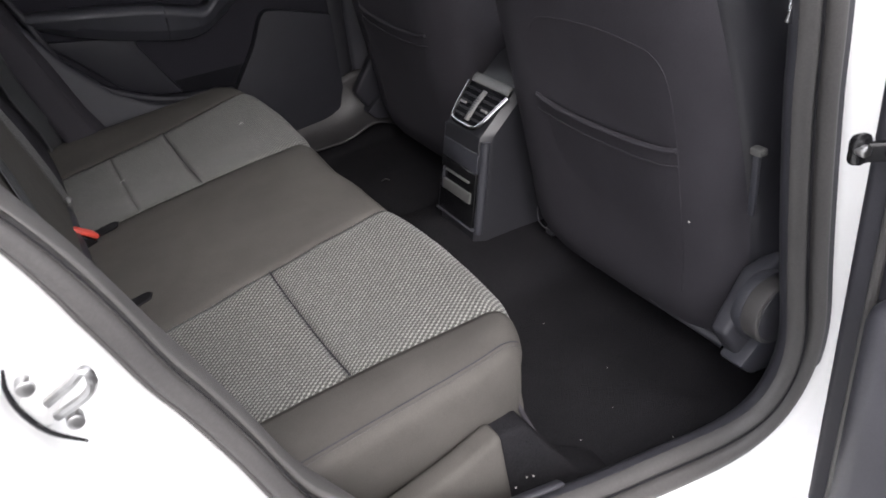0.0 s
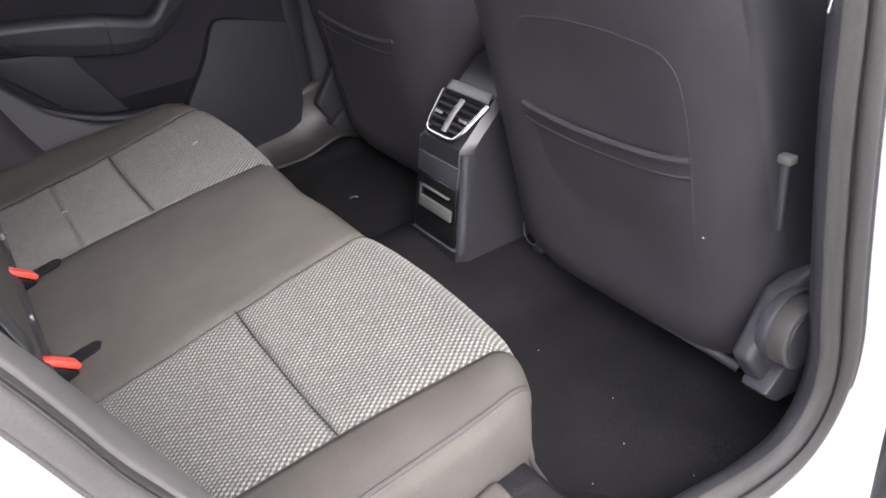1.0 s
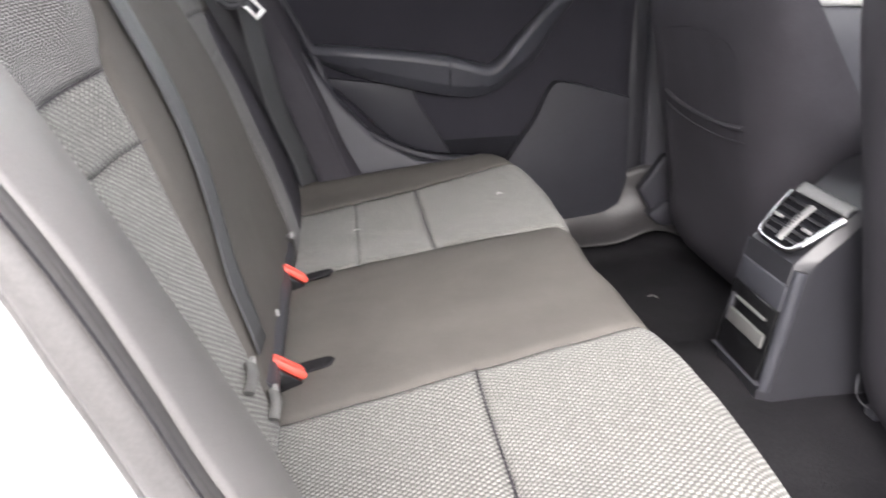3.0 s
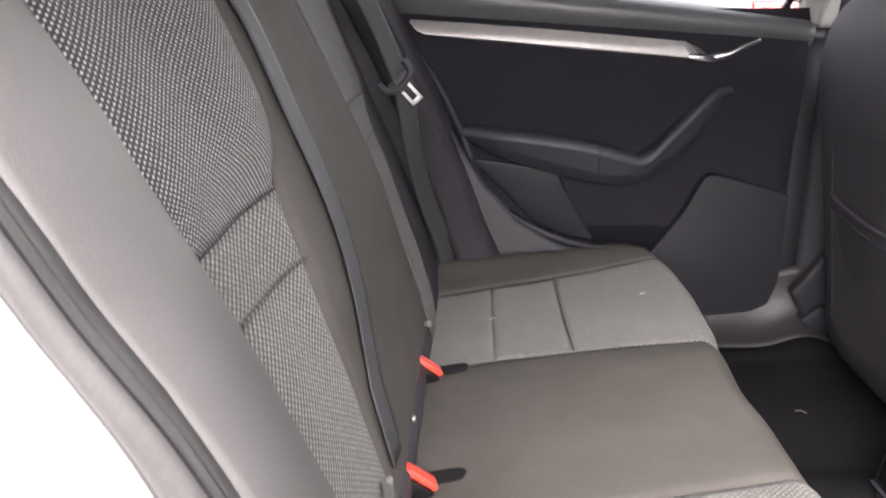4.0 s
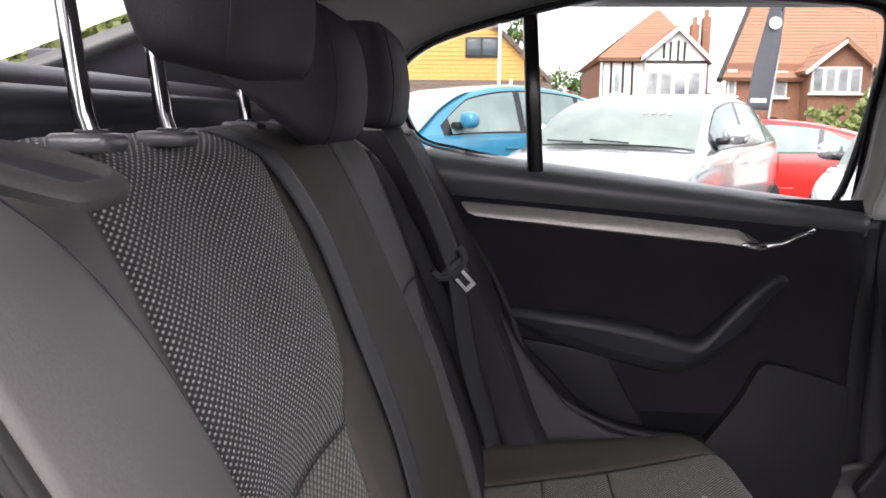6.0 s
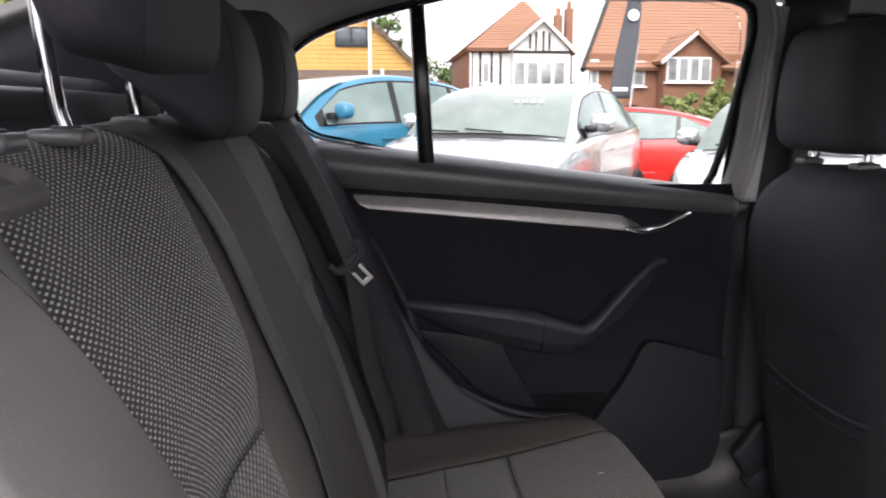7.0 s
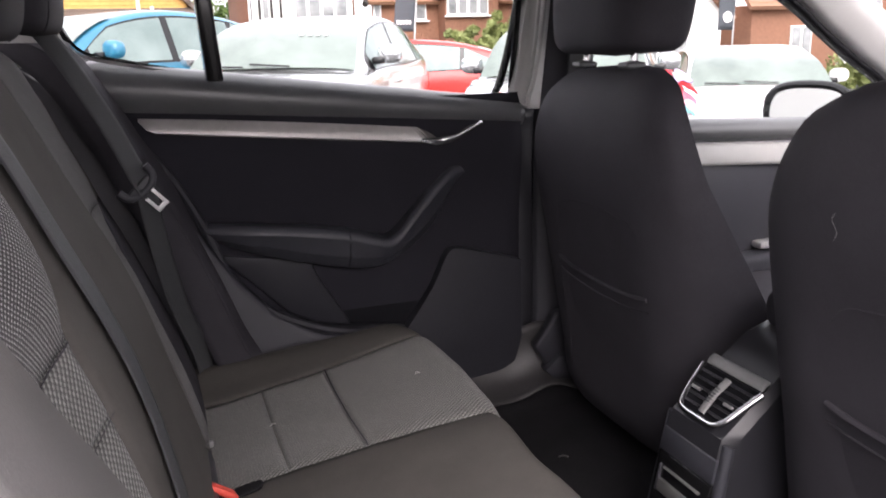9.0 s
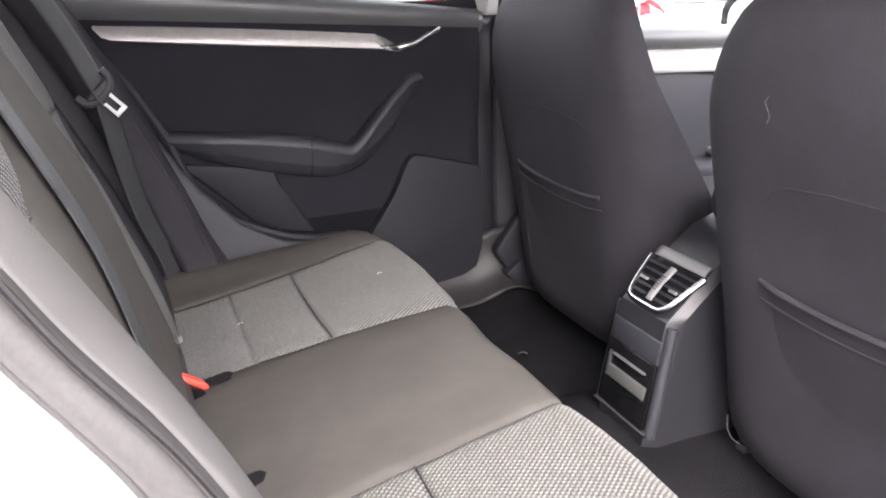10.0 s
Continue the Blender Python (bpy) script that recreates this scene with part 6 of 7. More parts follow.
    # lamps, grille, plate
    for side in (-1, 1):
        def hl(s, t, side=side):
            x = lerp(-h + 0.10, -h + 0.62, s)
            b = lerp(0.62, 0.93, t)
            k = lerp(0.98, 0.955, t)
            return (x - 0.012, side * halfw(x) * k * (0.80 + 0.20 * min(1, s * 2.2)), lerp(bottom(x), beltz(x), b) + 0.006)
        sheet("headlamp", hl, 10, 8, LAMP, th, "clear headlamp")
        part("tail_lamp", box_bm(0.10, 0.16, 0.26, (h - 0.12, side * (W / 2 * 0.80), 0.86), 0.035, 3), TAIL, th, "red tail lamp")
        part("fog_lamp", cyl_bm(0.05, 0.03, (-h + 0.06, side * 0.56, 0.40), "x", 16, 0.008), LAMP, th)
    part("grille", box_bm(0.05, 0.85, 0.14, (-h + 0.02, 0, 0.50), 0.02), GLOSS, th, "black grille")
    part("lower_grille", box_bm(0.05, 0.95, 0.09, (-h + 0.03, 0, 0.34), 0.02), GLOSS, th)
    part("number_plate", box_bm(0.012, 0.50, 0.11, (-h - 0.012, 0, 0.44), 0.004), PLATE, th, "plate with plain bars")
    part("badge", cyl_bm(0.045, 0.012, (-h + 0.02, 0, 0.66), "x", 16, 0.004), CHROME, th, "plain round badge")
    # wheels
    for xx in (-h + 0.80, h - 0.72):
        for side in (-1, 1):
            yy = side * (W / 2 - 0.11)
            part("arch_lining", cyl_bm(0.355, 0.20, (xx, yy + side * 0.016, 0.33), "y", 28), TYRE, th, "black wheel arch")
            ty = part("wheel", cyl_bm(0.305, 0.20, (xx, yy + side * 0.03, 0.305), "y", 32, 0.04), TYRE, th, "black tyre")
            part("rim", cyl_bm(0.205, 0.012, (xx, yy + side * 0.132, 0.305), "y", 28, 0.004), ALLOY, ty, "silver alloy rim")
            for k in range(5):
                a = k * math.tau / 5
                part("spoke", box_bm(0.16, 0.014, 0.05, (xx + 0.11 * math.cos(a), yy + side * 0.142, 0.305 + 0.11 * math.sin(a)), 0.006, 2, Euler((0, -a, 0)).to_matrix().to_4x4()), ALLOY, ty)
    th.matrix_basis = Matrix.Translation((at[0], at[1], ground_z(*at))) @ Matrix.Rotation(yaw, 4, "Z")
    return th


def cars():
    hatchback("blue_hatchback", "sky-blue hatchback parked on the lot beside a white one", BLUEPAINT, (-0.37, 7.95), math.radians(38), 4.0, 1.74, 1.72, 0.0, 1.07)
    hatchback("white_hatchback", "white-silver hatchback with price figures on its windscreen", WHITESILVER, (1.49, 6.965), math.radians(60.5), 4.05, 1.76, 1.58, 0.0, 1.055)
    hatchback("silver_hatchback", "pale silver car parked nose-out on the lot", WHITESILVER, (4.07, 6.50), math.radians(56), 4.1, 1.76, 1.46)
    hatchback("red_hatchback", "bright red three-door hatchback parked sideways further back", REDPAINT, (4.12, 12.58), math.radians(-25), 4.1, 1.74, 1.55, 0.4)
    hatchback("white_hatchback", "white car parked nose-on beyond the front window", WHITE, (7.15, 7.70), 1.05, 4.3, 1.86, 1.33)


PENNANTS = [grainy("pennant_" + n, c, tuple(min(1, v * 1.25 + 0.01) for v in c), 40, 0.45, 0.1, 6.0) for n, c in (("red", (0.62, 0.03, 0.04)), ("pink", (0.75, 0.20, 0.28)), ("lilac", (0.55, 0.45, 0.72)), ("teal", (0.20, 0.52, 0.58)), ("white", (0.75, 0.74, 0.74)))]


def pennants():
    """Invented pennants on a slim stake, for an unidentified coloured patch beside the parked white car."""
    rnd = random.Random(12)
    th = thing("pennant_cluster", "invented red, pink and lilac pennants standing in for an unidentified coloured patch", "bunting", (5.04, 6.19, ground_z(5.04, 6.19)))
    # stake is invented too, to carry the pennants
    part("stake", tube_bm([(5.04, 6.19, ground_z(5.04, 6.19) - 0.02), (5.04, 6.19, 0.80)], 0.010, 8), STEEL, th, "thin steel stake")
    for k in range(34):
        a, z = rnd.uniform(0, math.tau), 0.84 - 0.020 * k
        ln, wd, drop = rnd.uniform(0.19, 0.30), rnd.uniform(0.12, 0.18), rnd.uniform(0.06, 0.16)
        ph = rnd.uniform(0, 6)
        def flag(s, t, a=a, z=z, ln=ln, wd=wd, drop=drop, ph=ph):
            r = 0.010 + ln * s
            b = a + 0.30 * math.sin(ph + 4 * s) * s
            return (5.04 + r * math.cos(b), 6.19 + r * math.sin(b), z - drop * s * s - wd * (t - 0.5) * (1 - 0.8 * s) + 0.012 * math.sin(ph + 9 * t * s))
        sheet("pennant", flag, 8, 6, PENNANTS[(0, 1, 0, 2, 1, 0, 3, 1, 4, 0, 2)[k % 11]], th, "", 0.002)


def gable(bm, pts, y0, y1):
    """An outline in (x, z) pulled through in y, added to bm."""
    a = [bm.verts.new((x, y0, z)) for x, z in pts]
    b = [bm.verts.new((x, y1, z)) for x, z in pts]
    n = len(pts)
    bm.faces.new(a)
    bm.faces.new(list(reversed(b)))
    for i in range(n):
        bm.faces.new((a[i], b[i], b[(i + 1) % n], a[(i + 1) % n]))
    return bm


def house_window(parent, x0, x1, z0, z1, y, cols=3, name="window"):
    w = part(name, box_bm(x1 - x0, 0.10, z1 - z0, ((x0 + x1) / 2, y + 0.02, (z0 + z1) / 2), 0.01), UPVC, parent, "white window frame")
    cw = (x1 - x0) / cols
    for k in range(cols):
        part("pane", box_bm(cw - 0.14, 0.03, z1 - z0 - 0.16, (x0 + cw * (k + 0.5), y - 0.045, (z0 + z1) / 2), 0.004), PANE, w)
    part("sill", box_bm(x1 - x0 + 0.2, 0.22, 0.07, ((x0 + x1) / 2, y - 0.05, z0 - 0.03), 0.01), UPVC, w)
    return w


def roof_slab(parent, a, b, c, d, mat, thick=0.14, name="roof"):
    """A sloping roof plane with rows of tiles: a-b along the eave, d-c along the ridge."""
    a, b, c, d = (Vector(q) for q in (a, b, c, d))
    n = (b - a).cross(d - a).normalized()
    if n.z < 0:
        n = -n
    rows = max(6, int((d - a).length / 0.30))
    bm = bmesh.new()
    for k in range(rows):
        t0, t1 = k / rows, min(1.0, (k + 1.12) / rows)
        p = [a.lerp(d, t0) + n * 0.03, b.lerp(c, t0) + n * 0.03, b.lerp(c, t1) + n * 0.012, a.lerp(d, t1) + n * 0.012]
        q = [a.lerp(d, t0), b.lerp(c, t0), b.lerp(c, t1), a.lerp(d, t1)]
        vt = [bm.verts.new(v) for v in p]
        vb = [bm.verts.new(v - n * thick) for v in q]
        bm.faces.new(vt)
        bm.faces.new(list(reversed(vb)))
        for i in range(4):
            bm.faces.new((vt[i], vb[i], vb[(i + 1) % 4], vt[(i + 1) % 4]))
    return part(name, bm, mat, parent, "tiled roof slope", 20)


def houses():
    G = -1.16
    # half-timbered house
    h = thing("house", "half-timbered white house with clay-tiled roof and bay", "house", (5.9, 33, G), "houses")
    part("wall", box_bm(4.05, 8, 4.9, (6.075, 37.1, G + 2.45), 0.02), BRICK, h, "red brick walls")
    part("upper_render", box_bm(4.07, 0.10, 2.3, (6.075, 33.06, 2.45), 0.01), RENDERWHITE, h, "white rendered upper storey")
    roof_slab(h, (3.90, 32.7, 3.75), (8.15, 32.7, 3.75), (7.05, 37.1, 6.2), (6.90, 37.1, 6.2), TILE)
    roof_slab(h, (3.90, 41.5, 3.75), (3.90, 32.7, 3.75), (6.90, 37.1, 6.2), (6.90, 37.2, 6.2), TILE)
    roof_slab(h, (8.15, 32.7, 3.75), (9.6, 41.5, 3.75), (7.05, 37.2, 6.2), (7.05, 37.1, 6.2), TILE)
    part("gable_front", gable(bmesh.new(), [(5.75, 1.2), (8.15, 1.2), (8.15, 3.75), (6.95, 4.85), (5.75, 3.9)], 32.5, 33.2), RENDERWHITE, h, "white gabled bay")
    roof_slab(h, (5.55, 32.3, 3.78), (5.55, 36, 3.78), (6.95, 36, 5.02), (6.95, 32.3, 5.02), TILE)
    roof_slab(h, (8.40, 32.3, 3.58), (8.40, 36, 3.58), (6.95, 36, 5.02), (6.95, 32.3, 5.02), TILE)
    part("barge_board", prism_bm([(6.95, 4.98), (6.95, 4.80), (5.55, 3.62), (5.55, 3.80)], 32.22, 32.30), UPVC, h, "white barge board")
    part("barge_board", prism_bm([(6.95, 4.98), (6.95, 4.80), (8.42, 3.42), (8.42, 3.60)], 32.22, 32.30), UPVC, h, "white barge board")
    for x in (4.11, 4.47, 4.95, 5.32):
        part("timber", box_bm(0.10, 0.05, 2.2, (x, 32.99, 2.55), 0.01), TIMBER, h)
    for x in (5.65, 5.95, 6.25, 7.45, 7.75, 8.05):
        part("timber", box_bm(0.09, 0.05, 0.85, (x, 32.47, 1.62), 0.01), TIMBER, h)
    for x in (6.45, 6.7, 7.0, 7.25):
        part("timber", box_bm(0.09, 0.05, 0.35 + 0.5 * (1 - abs(x - 6.95)), (x, 32.47, 4.02), 0.01), TIMBER, h)
    part("timber", box_bm(2.4, 0.05, 0.10, (6.95, 32.47, 3.60), 0.01), TIMBER, h)
    part("timber", box_bm(1.55, 0.05, 0.10, (4.80, 32.99, 1.45), 0.01), TIMBER, h)
    house_window(h, 5.75, 7.95, 2.05, 3.25, 32.45, 4)
    house_window(h, 4.54, 4.88, 2.35, 3.25, 32.98, 1)
    house_window(h, 5.75, 7.95, -0.6, 0.7, 32.45, 4)
    for x, z in ((8.38, 4.15), (8.87, 4.45)):
        ch = part("chimney", box_bm(0.34, 0.5, 3.4, (x, 36.0, z - 0.4), 0.02), BRICK, h, "brick chimney")
        part("chimney_pot", cyl_bm(0.11, 0.35, (x, 36.0, z + 1.45), "z", 12), TILE, ch)
    part("downpipe", tube_bm([(4.06, 32.9, 3.6), (4.06, 32.9, G + 0.1)], 0.045, 8), UPVC, h)
    # brick house with gabled bay
    k = thing("house", "red brick house with a gabled bay and white windows", "house", (13, 33, G), "houses")
    part("wall", prism_bm([(9.1, 33.1), (17.8, 33.1), (17.8, 42.0), (12.4, 42.0)], G, 3.5, axis="z"), BRICK, k, "red brick walls")
    roof_slab(k, (8.75, 32.7, 3.0), (18.2, 32.7, 3.0), (18.2, 38.6, 7.1), (11.6, 38.6, 7.1), TILE)
    roof_slab(k, (18.2, 44.5, 3.0), (14.4, 44.5, 3.0), (11.6, 38.6, 7.1), (18.2, 38.6, 7.1), TILE)
    part("barge_board", tube_bm([(8.72, 32.65, 2.90), (11.57, 38.55, 7.02)], 0.13, 6), TIMBER, k, "dark barge board")
    part("side_wall", prism_bm([(9.1, 33.1), (17.8, 33.1), (17.8, 42.0), (12.4, 42.0)], 3.5, 3.6, axis="z"), BRICK, k)
    part("bay", gable(bmesh.new(), [(12.05, G), (14.45, G), (14.45, 3.4), (13.25, 4.35), (12.05, 3.4)], 32.2, 33.4), BRICK, k, "brick gabled bay")
    roof_slab(k, (11.75, 31.9, 3.22), (11.75, 36, 3.22), (13.25, 36, 4.54), (13.25, 31.9, 4.54), TILE)
    roof_slab(k, (14.75, 31.9, 3.22), (14.75, 36, 3.22), (13.25, 36, 4.54), (13.25, 31.9, 4.54), TILE)
    for sg in (-1, 1):
        part("barge_board", prism_bm([(13.25, 4.46), (13.25, 4.30), (13.25 + sg * 1.45, 3.10), (13.25 + sg * 1.45, 3.26)], 31.84, 31.90), UPVC if sg < 0 else TILE, k, "white barge board" if sg < 0 else "brown barge board")
    house_window(k, 12.12, 14.0, 2.4, 3.42, 32.15, 4)
    house_window(k, 12.25, 14.25, -0.5, 0.9, 32.15, 4)
    house_window(k, 9.15, 9.5, 2.3, 3.35, 33.05, 1)
    house_window(k, 10.9, 11.5, 2.25, 3.3, 33.05, 1)
    house_window(k, 15.6, 16.9, 2.3, 3.3, 33.05, 2)
    ar = part("porch_arch", cyl_bm(0.75, 0.25, (10.9, 33.0, 0.75), "y", 28), TIMBER, k, "arched dark porch")
    for j in range(17):
        a = math.pi * j / 16
        part("arch_brick", box_bm(0.155, 0.12, 0.26, (10.9 + 0.85 * math.cos(a), 32.86, 0.75 + 0.85 * math.sin(a)), 0.01, 1, Euler((0, math.pi / 2 - a, 0)).to_matrix().to_4x4()), BRICK, ar)
    # golden timber-clad building
    g = thing("house", "golden timber-clad building with a brown tiled skirt roof", "building", (-1.5, 30, G), "houses")
    pts = [(-7.5, G), (1.6, G), (1.6, 2.95), (-1.9, 6.2), (-7.5, 3.2)]
    part("wall", gable(bmesh.new(), pts, 30.6, 40), CLAD, g, "golden horizontal cladding")
    for j in range(22):
        z = 2.75 + 0.16 * j
        xr = 1.55 if z < 2.95 else 1.6 - (z - 2.95) / 3.25 * 3.5
        xl = -7.4 if z < 3.2 else -7.4 + (z - 3.2) / 3.0 * 5.5
        part("board", box_bm(xr - xl, 0.05, 0.156, ((xr + xl) / 2, 30.57, z), 0.012, 1), CLAD, g)
    roof_slab(g, (1.95, 30.3, 2.72), (1.95, 40, 2.72), (-1.9, 40, 6.4), (-1.9, 30.3, 6.4), DARKTILE)
    roof_slab(g, (-7.8, 30.3, 3.1), (-7.8, 40, 3.1), (-1.9, 40, 6.4), (-1.9, 30.3, 6.4), DARKTILE)
    roof_slab(g, (-7.8, 29.3, 2.05), (1.9, 29.3, 2.05), (1.9, 30.6, 2.75), (-7.8, 30.6, 2.75), DARKTILE, 0.12, "skirt_roof")
    wdw = part("window", box_bm(1.25, 0.10, 0.75, (-0.75, 30.53, 3.95), 0.01), TIMBER, g, "dark window")
    for j in range(2):
        part("pane", box_bm(0.52, 0.03, 0.60, (-1.05 + 0.60 * j, 30.47, 3.95), 0.004), DARKPANE, wdw)
    # low brick outbuilding between
    o = thing("house", "low brick outbuilding with a small pitched roof", "building", (2.6, 34, G), "houses")
    part("wall", gable(bmesh.new(), [(1.9, G), (3.6, G), (3.6, 1.9), (2.9, 2.35), (1.9, 1.9)], 34, 38), BRICK, o)
    roof_slab(o, (1.75, 33.7, 1.82), (1.75, 38, 1.82), (2.9, 38, 2.50), (2.9, 33.7, 2.50), TILE)
    roof_slab(o, (3.75, 33.7, 1.90), (3.75, 38, 1.90), (2.9, 38, 2.50), (2.9, 33.7, 2.50), TILE)
    # bungalow and hall beyond the front window
    b = thing("house", "white bungalow with an orange tiled roof", "house", (19, 26, G), "houses")
    part("wall", gable(bmesh.new(), [(17.0, G), (22.0, G), (22.0, 2.2), (19.6, 4.4), (17.0, 2.2)], 27, 36), RENDERWHITE, b)
    roof_slab(b, (16.6, 26.6, 1.95), (16.6, 36, 1.95), (19.6, 36, 4.75), (19.6, 26.6, 4.75), TILE)
    roof_slab(b, (22.4, 26.6, 1.95), (22.4, 36, 1.95), (19.6, 36, 4.75), (19.6, 26.6, 4.75), TILE)
    house_window(b, 18.3, 20.4, 0.2, 1.4, 26.95, 3)
    house_window(b, 18.8, 20.0, 2.2, 2.9, 26.95, 3)
    e = thing("house", "long brick building with a broad tiled roof", "building", (28, 26, G), "houses")
    part("wall", box_bm(11, 8, 3.6, (29.0, 31, G + 1.8), 0.02), BRICK, e)
    roof_slab(e, (23.1, 26.6, 2.35), (35, 26.6, 2.35), (35, 31, 5.3), (24.6, 31, 5.3), TILE)
    for x in (25.5, 28.2, 31.0):
        house_window(e, x, x + 1.1, 0.0, 1.6, 26.95, 2)
    # white building with a green bank behind the car
    q = thing("house", "pale rendered building behind the car", "building", (-14, 6, 0), "houses")
    part("wall", box_bm(6, 14, 6, (-17, 7, 3), 0.03), RENDERWHITE, q)
    for y in (2.5, 6.0, 9.5):
        wq = part("window", box_bm(0.1, 1.6, 1.2, (-13.97, y, 3.6), 0.01), UPVC, q, "white window frame")
        part("pane", box_bm(0.03, 1.4, 1.0, (-13.91, y, 3.6), 0.004), PANE, wq)


def tree(name, label, x, y, z0, hgt, spread, seed, leaves=2600, mat=None, trunk=True):
    rnd = random.Random(seed)
    th = thing(name, label, "tree" if trunk else "hedge", (x, y, z0), "trees and hedges")
    if trunk:
        part("trunk", tube_bm([(x, y, z0 - 0.1), (x + 0.05, y, z0 + hgt * 0.3), (x - 0.05, y + 0.1, z0 + hgt * 0.75)], [0.05 * hgt, 0.035 * hgt, 0.01 * hgt], 10), BARK, th)
        for k in range(7):
            a = rnd.random() * math.tau
            zz = z0 + hgt * (0.3 + 0.07 * k)
            part("limb", tube_bm([(x, y, zz), (x + spread * 0.3 * math.cos(a), y + spread * 0.3 * math.sin(a), zz + hgt * 0.12), (x + spread * 0.65 * math.cos(a), y + spread * 0.65 * math.sin(a), zz + hgt * 0.2)], [0.018 * hgt, 0.012 * hgt, 0.004 * hgt], 6), BARK, th)
    clumps = [(rnd.gauss(0, 0.45) * spread, rnd.gauss(0, 0.35) * spread, (rnd.uniform(0.30, 1.0) if trunk else rnd.uniform(0.1, 0.9)) * hgt, rnd.uniform(0.16, 0.32) * spread) for _ in range(34)]
    verts, faces = [], []
    for _ in range(leaves):
        cx, cy, cz, r = rnd.choice(clumps)
        taper = 1.0 if not trunk else max(0.25, 1.15 - abs(cz / hgt - 0.55) * 1.4)
        d = Vector((rnd.gauss(0, 1), rnd.gauss(0, 1), rnd.gauss(0, 0.8))).normalized() * r * rnd.uniform(0.5, 1.0)
        p = Vector((x + cx * taper, y + cy * taper, z0 + cz)) + d
        s = rnd.uniform(0.05, 0.11) * (1 + hgt * 0.08)
        u = Vector((rnd.gauss(0, 1), rnd.gauss(0, 1), rnd.gauss(0, 1))).normalized()
        w = u.cross(Vector((rnd.gauss(0, 1), rnd.gauss(0, 1), rnd.gauss(0, 1)))).normalized()
        i = len(verts)
        verts += [p - u * s, p + w * s * 0.6, p + u * s, p - w * s * 0.6]
        faces.append((i, i + 1, i + 2, i + 3))
    me = bpy.data.meshes.new("crown")
    me.from_pydata([tuple(v) for v in verts], [], faces)
    me.materials.append(mat or LEAF)
    ob = new("crown", me)
    attach(ob, th)
    ob["kind"] = "stuff"


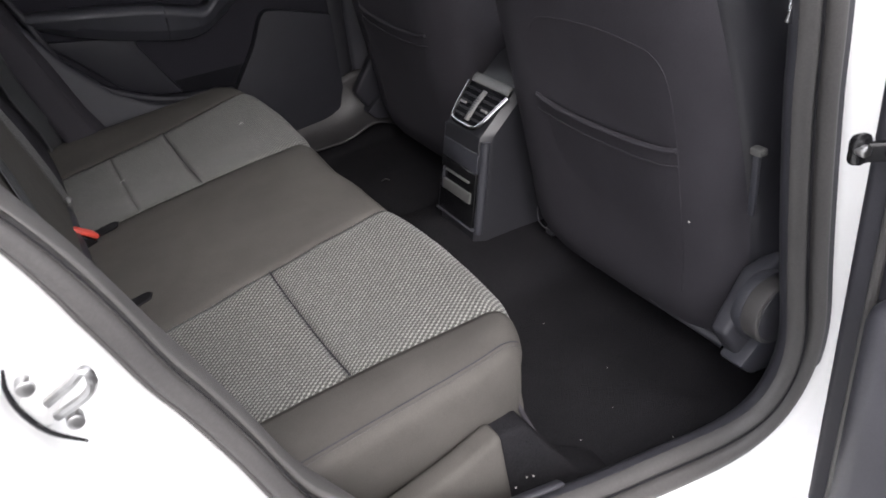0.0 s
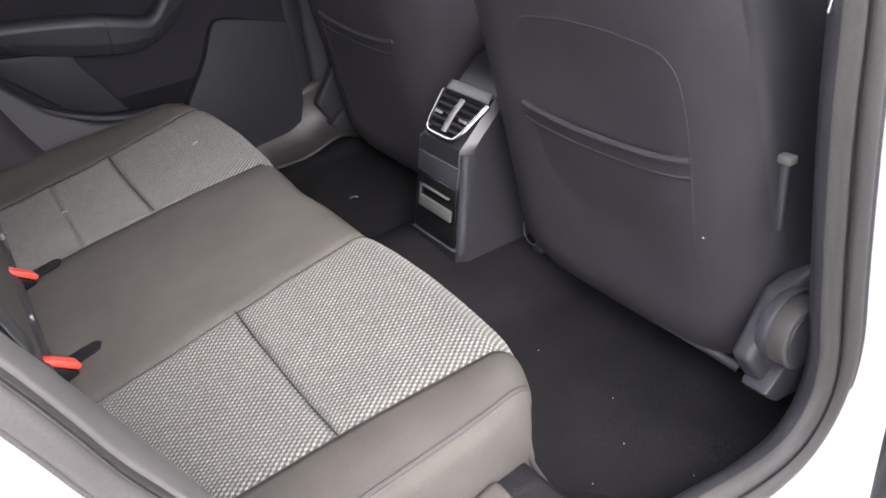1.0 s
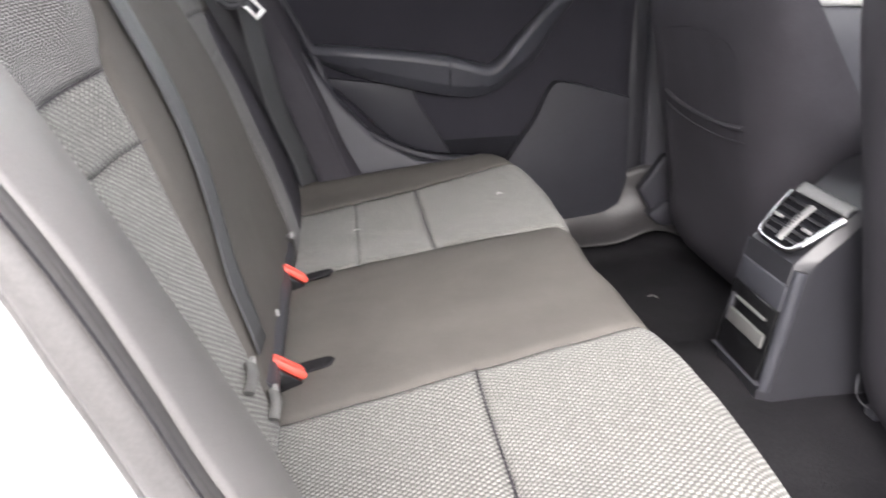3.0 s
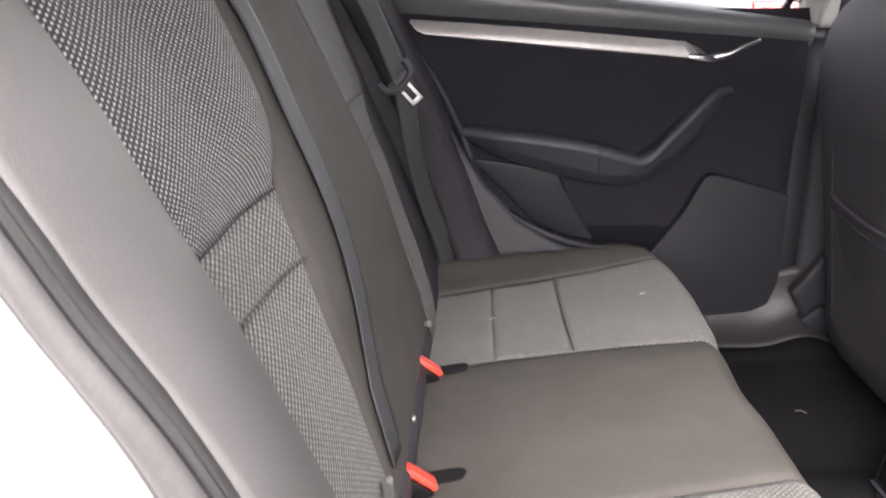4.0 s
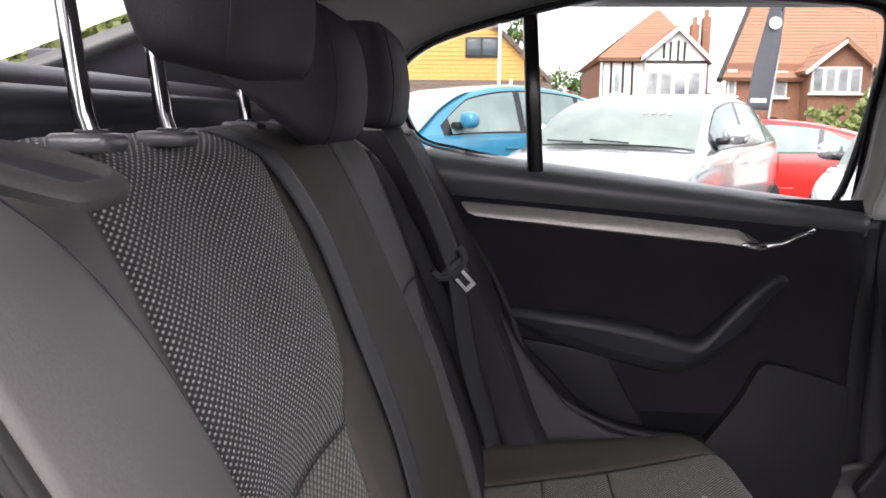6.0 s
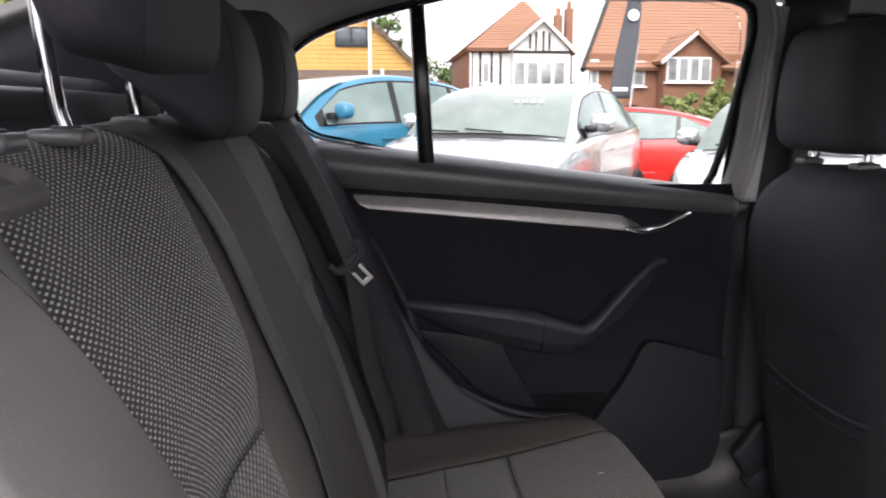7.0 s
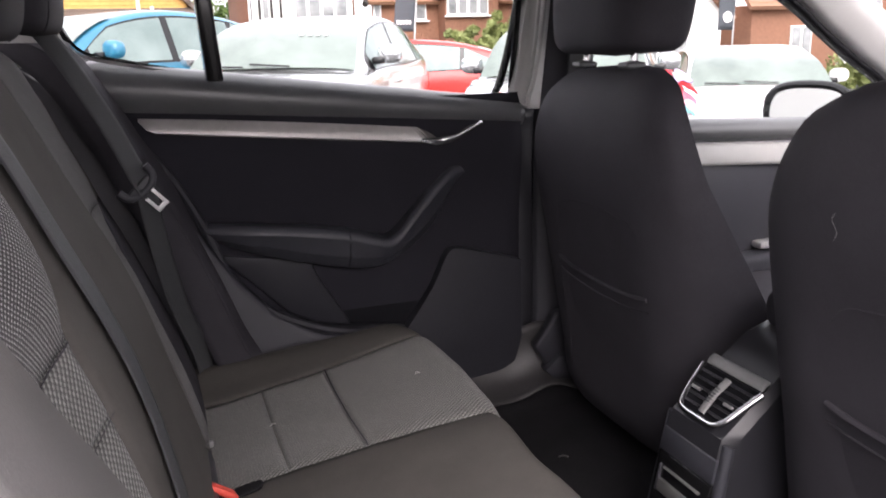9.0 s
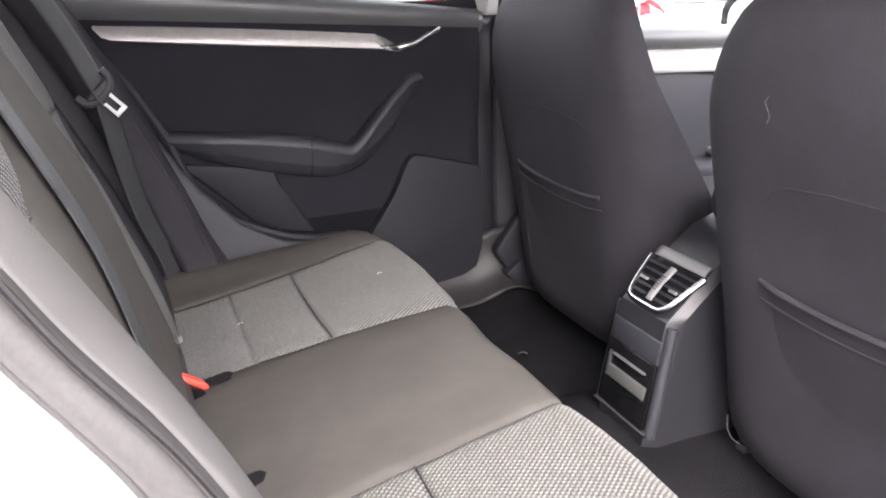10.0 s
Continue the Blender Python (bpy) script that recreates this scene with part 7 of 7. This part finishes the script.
def street():
    tree("tree", "leafy dark green tree behind the timber-clad building", 4.1, 47, -1.2, 5.0, 2.6, 3, 3400)
    tree("tree", "leafy tree between the two houses", 9.6, 46, -1.2, 5.2, 1.8, 5, 1800)
    tree("tree", "dark tree behind the golden building", 0.5, 44, -1.2, 8.2, 2.0, 9, 2600)
    tree("tree", "tall tree beside the brick house", 17.8, 31, -1.0, 8.0, 2.2, 11, 2600)
    tree("tree", "slender pale tree before the brick house", 15.0, 29.0, -0.9, 6.6, 1.7, 13, 1500, LEAFPALE)
    tree("tree", "leafy tree beyond the long brick building", 27, 44, -1.2, 9.0, 4.0, 15, 2600)
    for x, s, hg, sp in ((11.3, 24, 2.8, 0.9), (12.2, 25, 3.2, 1.0), (13.2, 26, 3.5, 1.1), (14.2, 21, 2.3, 1.1), (15.4, 22, 2.7, 1.3), (16.6, 23, 2.6, 1.2)):
        tree("hedge", "pale green garden shrub before the brick house", x, 27.5, -0.9, hg, sp, s, 4200, LEAFPALE, False)
    tree("hedge", "green shrub by the long brick building", 24.0, 22.0, -0.9, 1.5, 1.2, 31, 1500, LEAFPALE, False)
    for k, (x, y) in enumerate(((-7.6, 12.6), (-6.6, 12.2), (-5.6, 12.0), (-8.6, 12.9))):
        tree("hedge", "green hedge behind the car", x, y, 0.0, 3.1, 1.2, 41 + k, 3600, LEAFPALE, False)
    # feather banner
    f = thing("banner", "tall slate feather banner with a white roundel and plain bars", "banner", (4.7, 14.0, -0.3), "banners")
    part("pole", tube_bm([(4.66, 14.0, -0.4), (4.90, 14.0, 2.4), (4.90, 14.0, 3.35), (4.70, 14.0, 3.75)], 0.018, 8), STEEL, f)
    def cl(s, t):
        z = lerp(1.42, 3.72, t)
        xr = 4.94 - 0.22 * max(0, (z - 3.2) / 0.5) ** 2 - 0.095 * (3.0 - min(z, 3.0))
        wd = table(z, [(1.42, 0.40), (2.2, 0.38), (3.0, 0.29), (3.5, 0.20), (3.72, 0.04)])
        return (xr - wd * s, 13.99 + 0.025 * math.sin(3 * s + 2 * z), z)
    sheet("cloth", cl, 10, 24, BANNER, f, "slate cloth", 0.004)
    part("roundel", cyl_bm(0.105, 0.012, (4.79, 13.955, 2.92), "y", 24), UPVC, f, "white roundel")
    for j in range(5):
        part("word_bar", box_bm(0.045, 0.012, 0.075, (4.475 + 0.058 * j, 13.955, 1.585), 0.003), UPVC, f, "white lettering bar")
    f2 = thing("banner", "grey feather banner with a white roundel near the road", "banner", (11.0, 13.0, -0.3), "banners")
    part("pole", tube_bm([(11.25, 13.0, -0.4), (11.28, 13.0, 3.6)], 0.018, 8), STEEL, f2)
    def cl2(s, t):
        z = lerp(1.3, 3.6, t)
        return (11.27 - lerp(0.40, 0.30, t) * s, 12.99 + 0.02 * math.sin(3 * s + 2 * z), z)
    sheet("cloth", cl2, 8, 16, BANNER, f2, "slate cloth", 0.004)
    part("roundel", cyl_bm(0.11, 0.012, (11.08, 12.955, 1.55), "y", 24), UPVC, f2, "white roundel")
    lp = thing("lamp_post", "white lamp post by the timber-clad building", "lamp post", (0.0, 26, -0.65), "posts")
    part("pole", tube_bm([(-0.05, 26, -0.7), (-0.05, 26, 6.5)], 0.055, 10), UPVC, lp)
    lp2 = thing("post", "short white post on the lot's edge", "post", (0.32, 24, -0.6), "posts")
    part("pole", tube_bm([(0.32, 24, -0.65), (0.32, 24, 2.45)], 0.05, 8), UPVC, lp2)


shell()
body_side()
rear_cushion()
rear_back()
side_bolsters()
headrest(-0.350, -0.194, 1.143, 0.28, 0.046, "black cloth head restraint raised on chrome posts above the near seat", 1.0, 0.19, 0.050, 0.060, 0.10, 0.084)
headrest(CY, -0.213, 1.150, 0.25, -0.016, "black cloth head restraint low on the middle of the bench", 1.0, 0.155, 0.112, 0.060, 0.08, 0.048, 0.060)
headrest(0.40, -0.205, 1.150, 0.28, 0.0, "black cloth head restraint at the far end of the bench", 1.0, 0.16, 0.075, 0.070, 0.08, 0.066)
belts()
far_door()
console()
front_seats()
load_bay()
near_door()
ground()
cars()
pennants()
houses()
street()
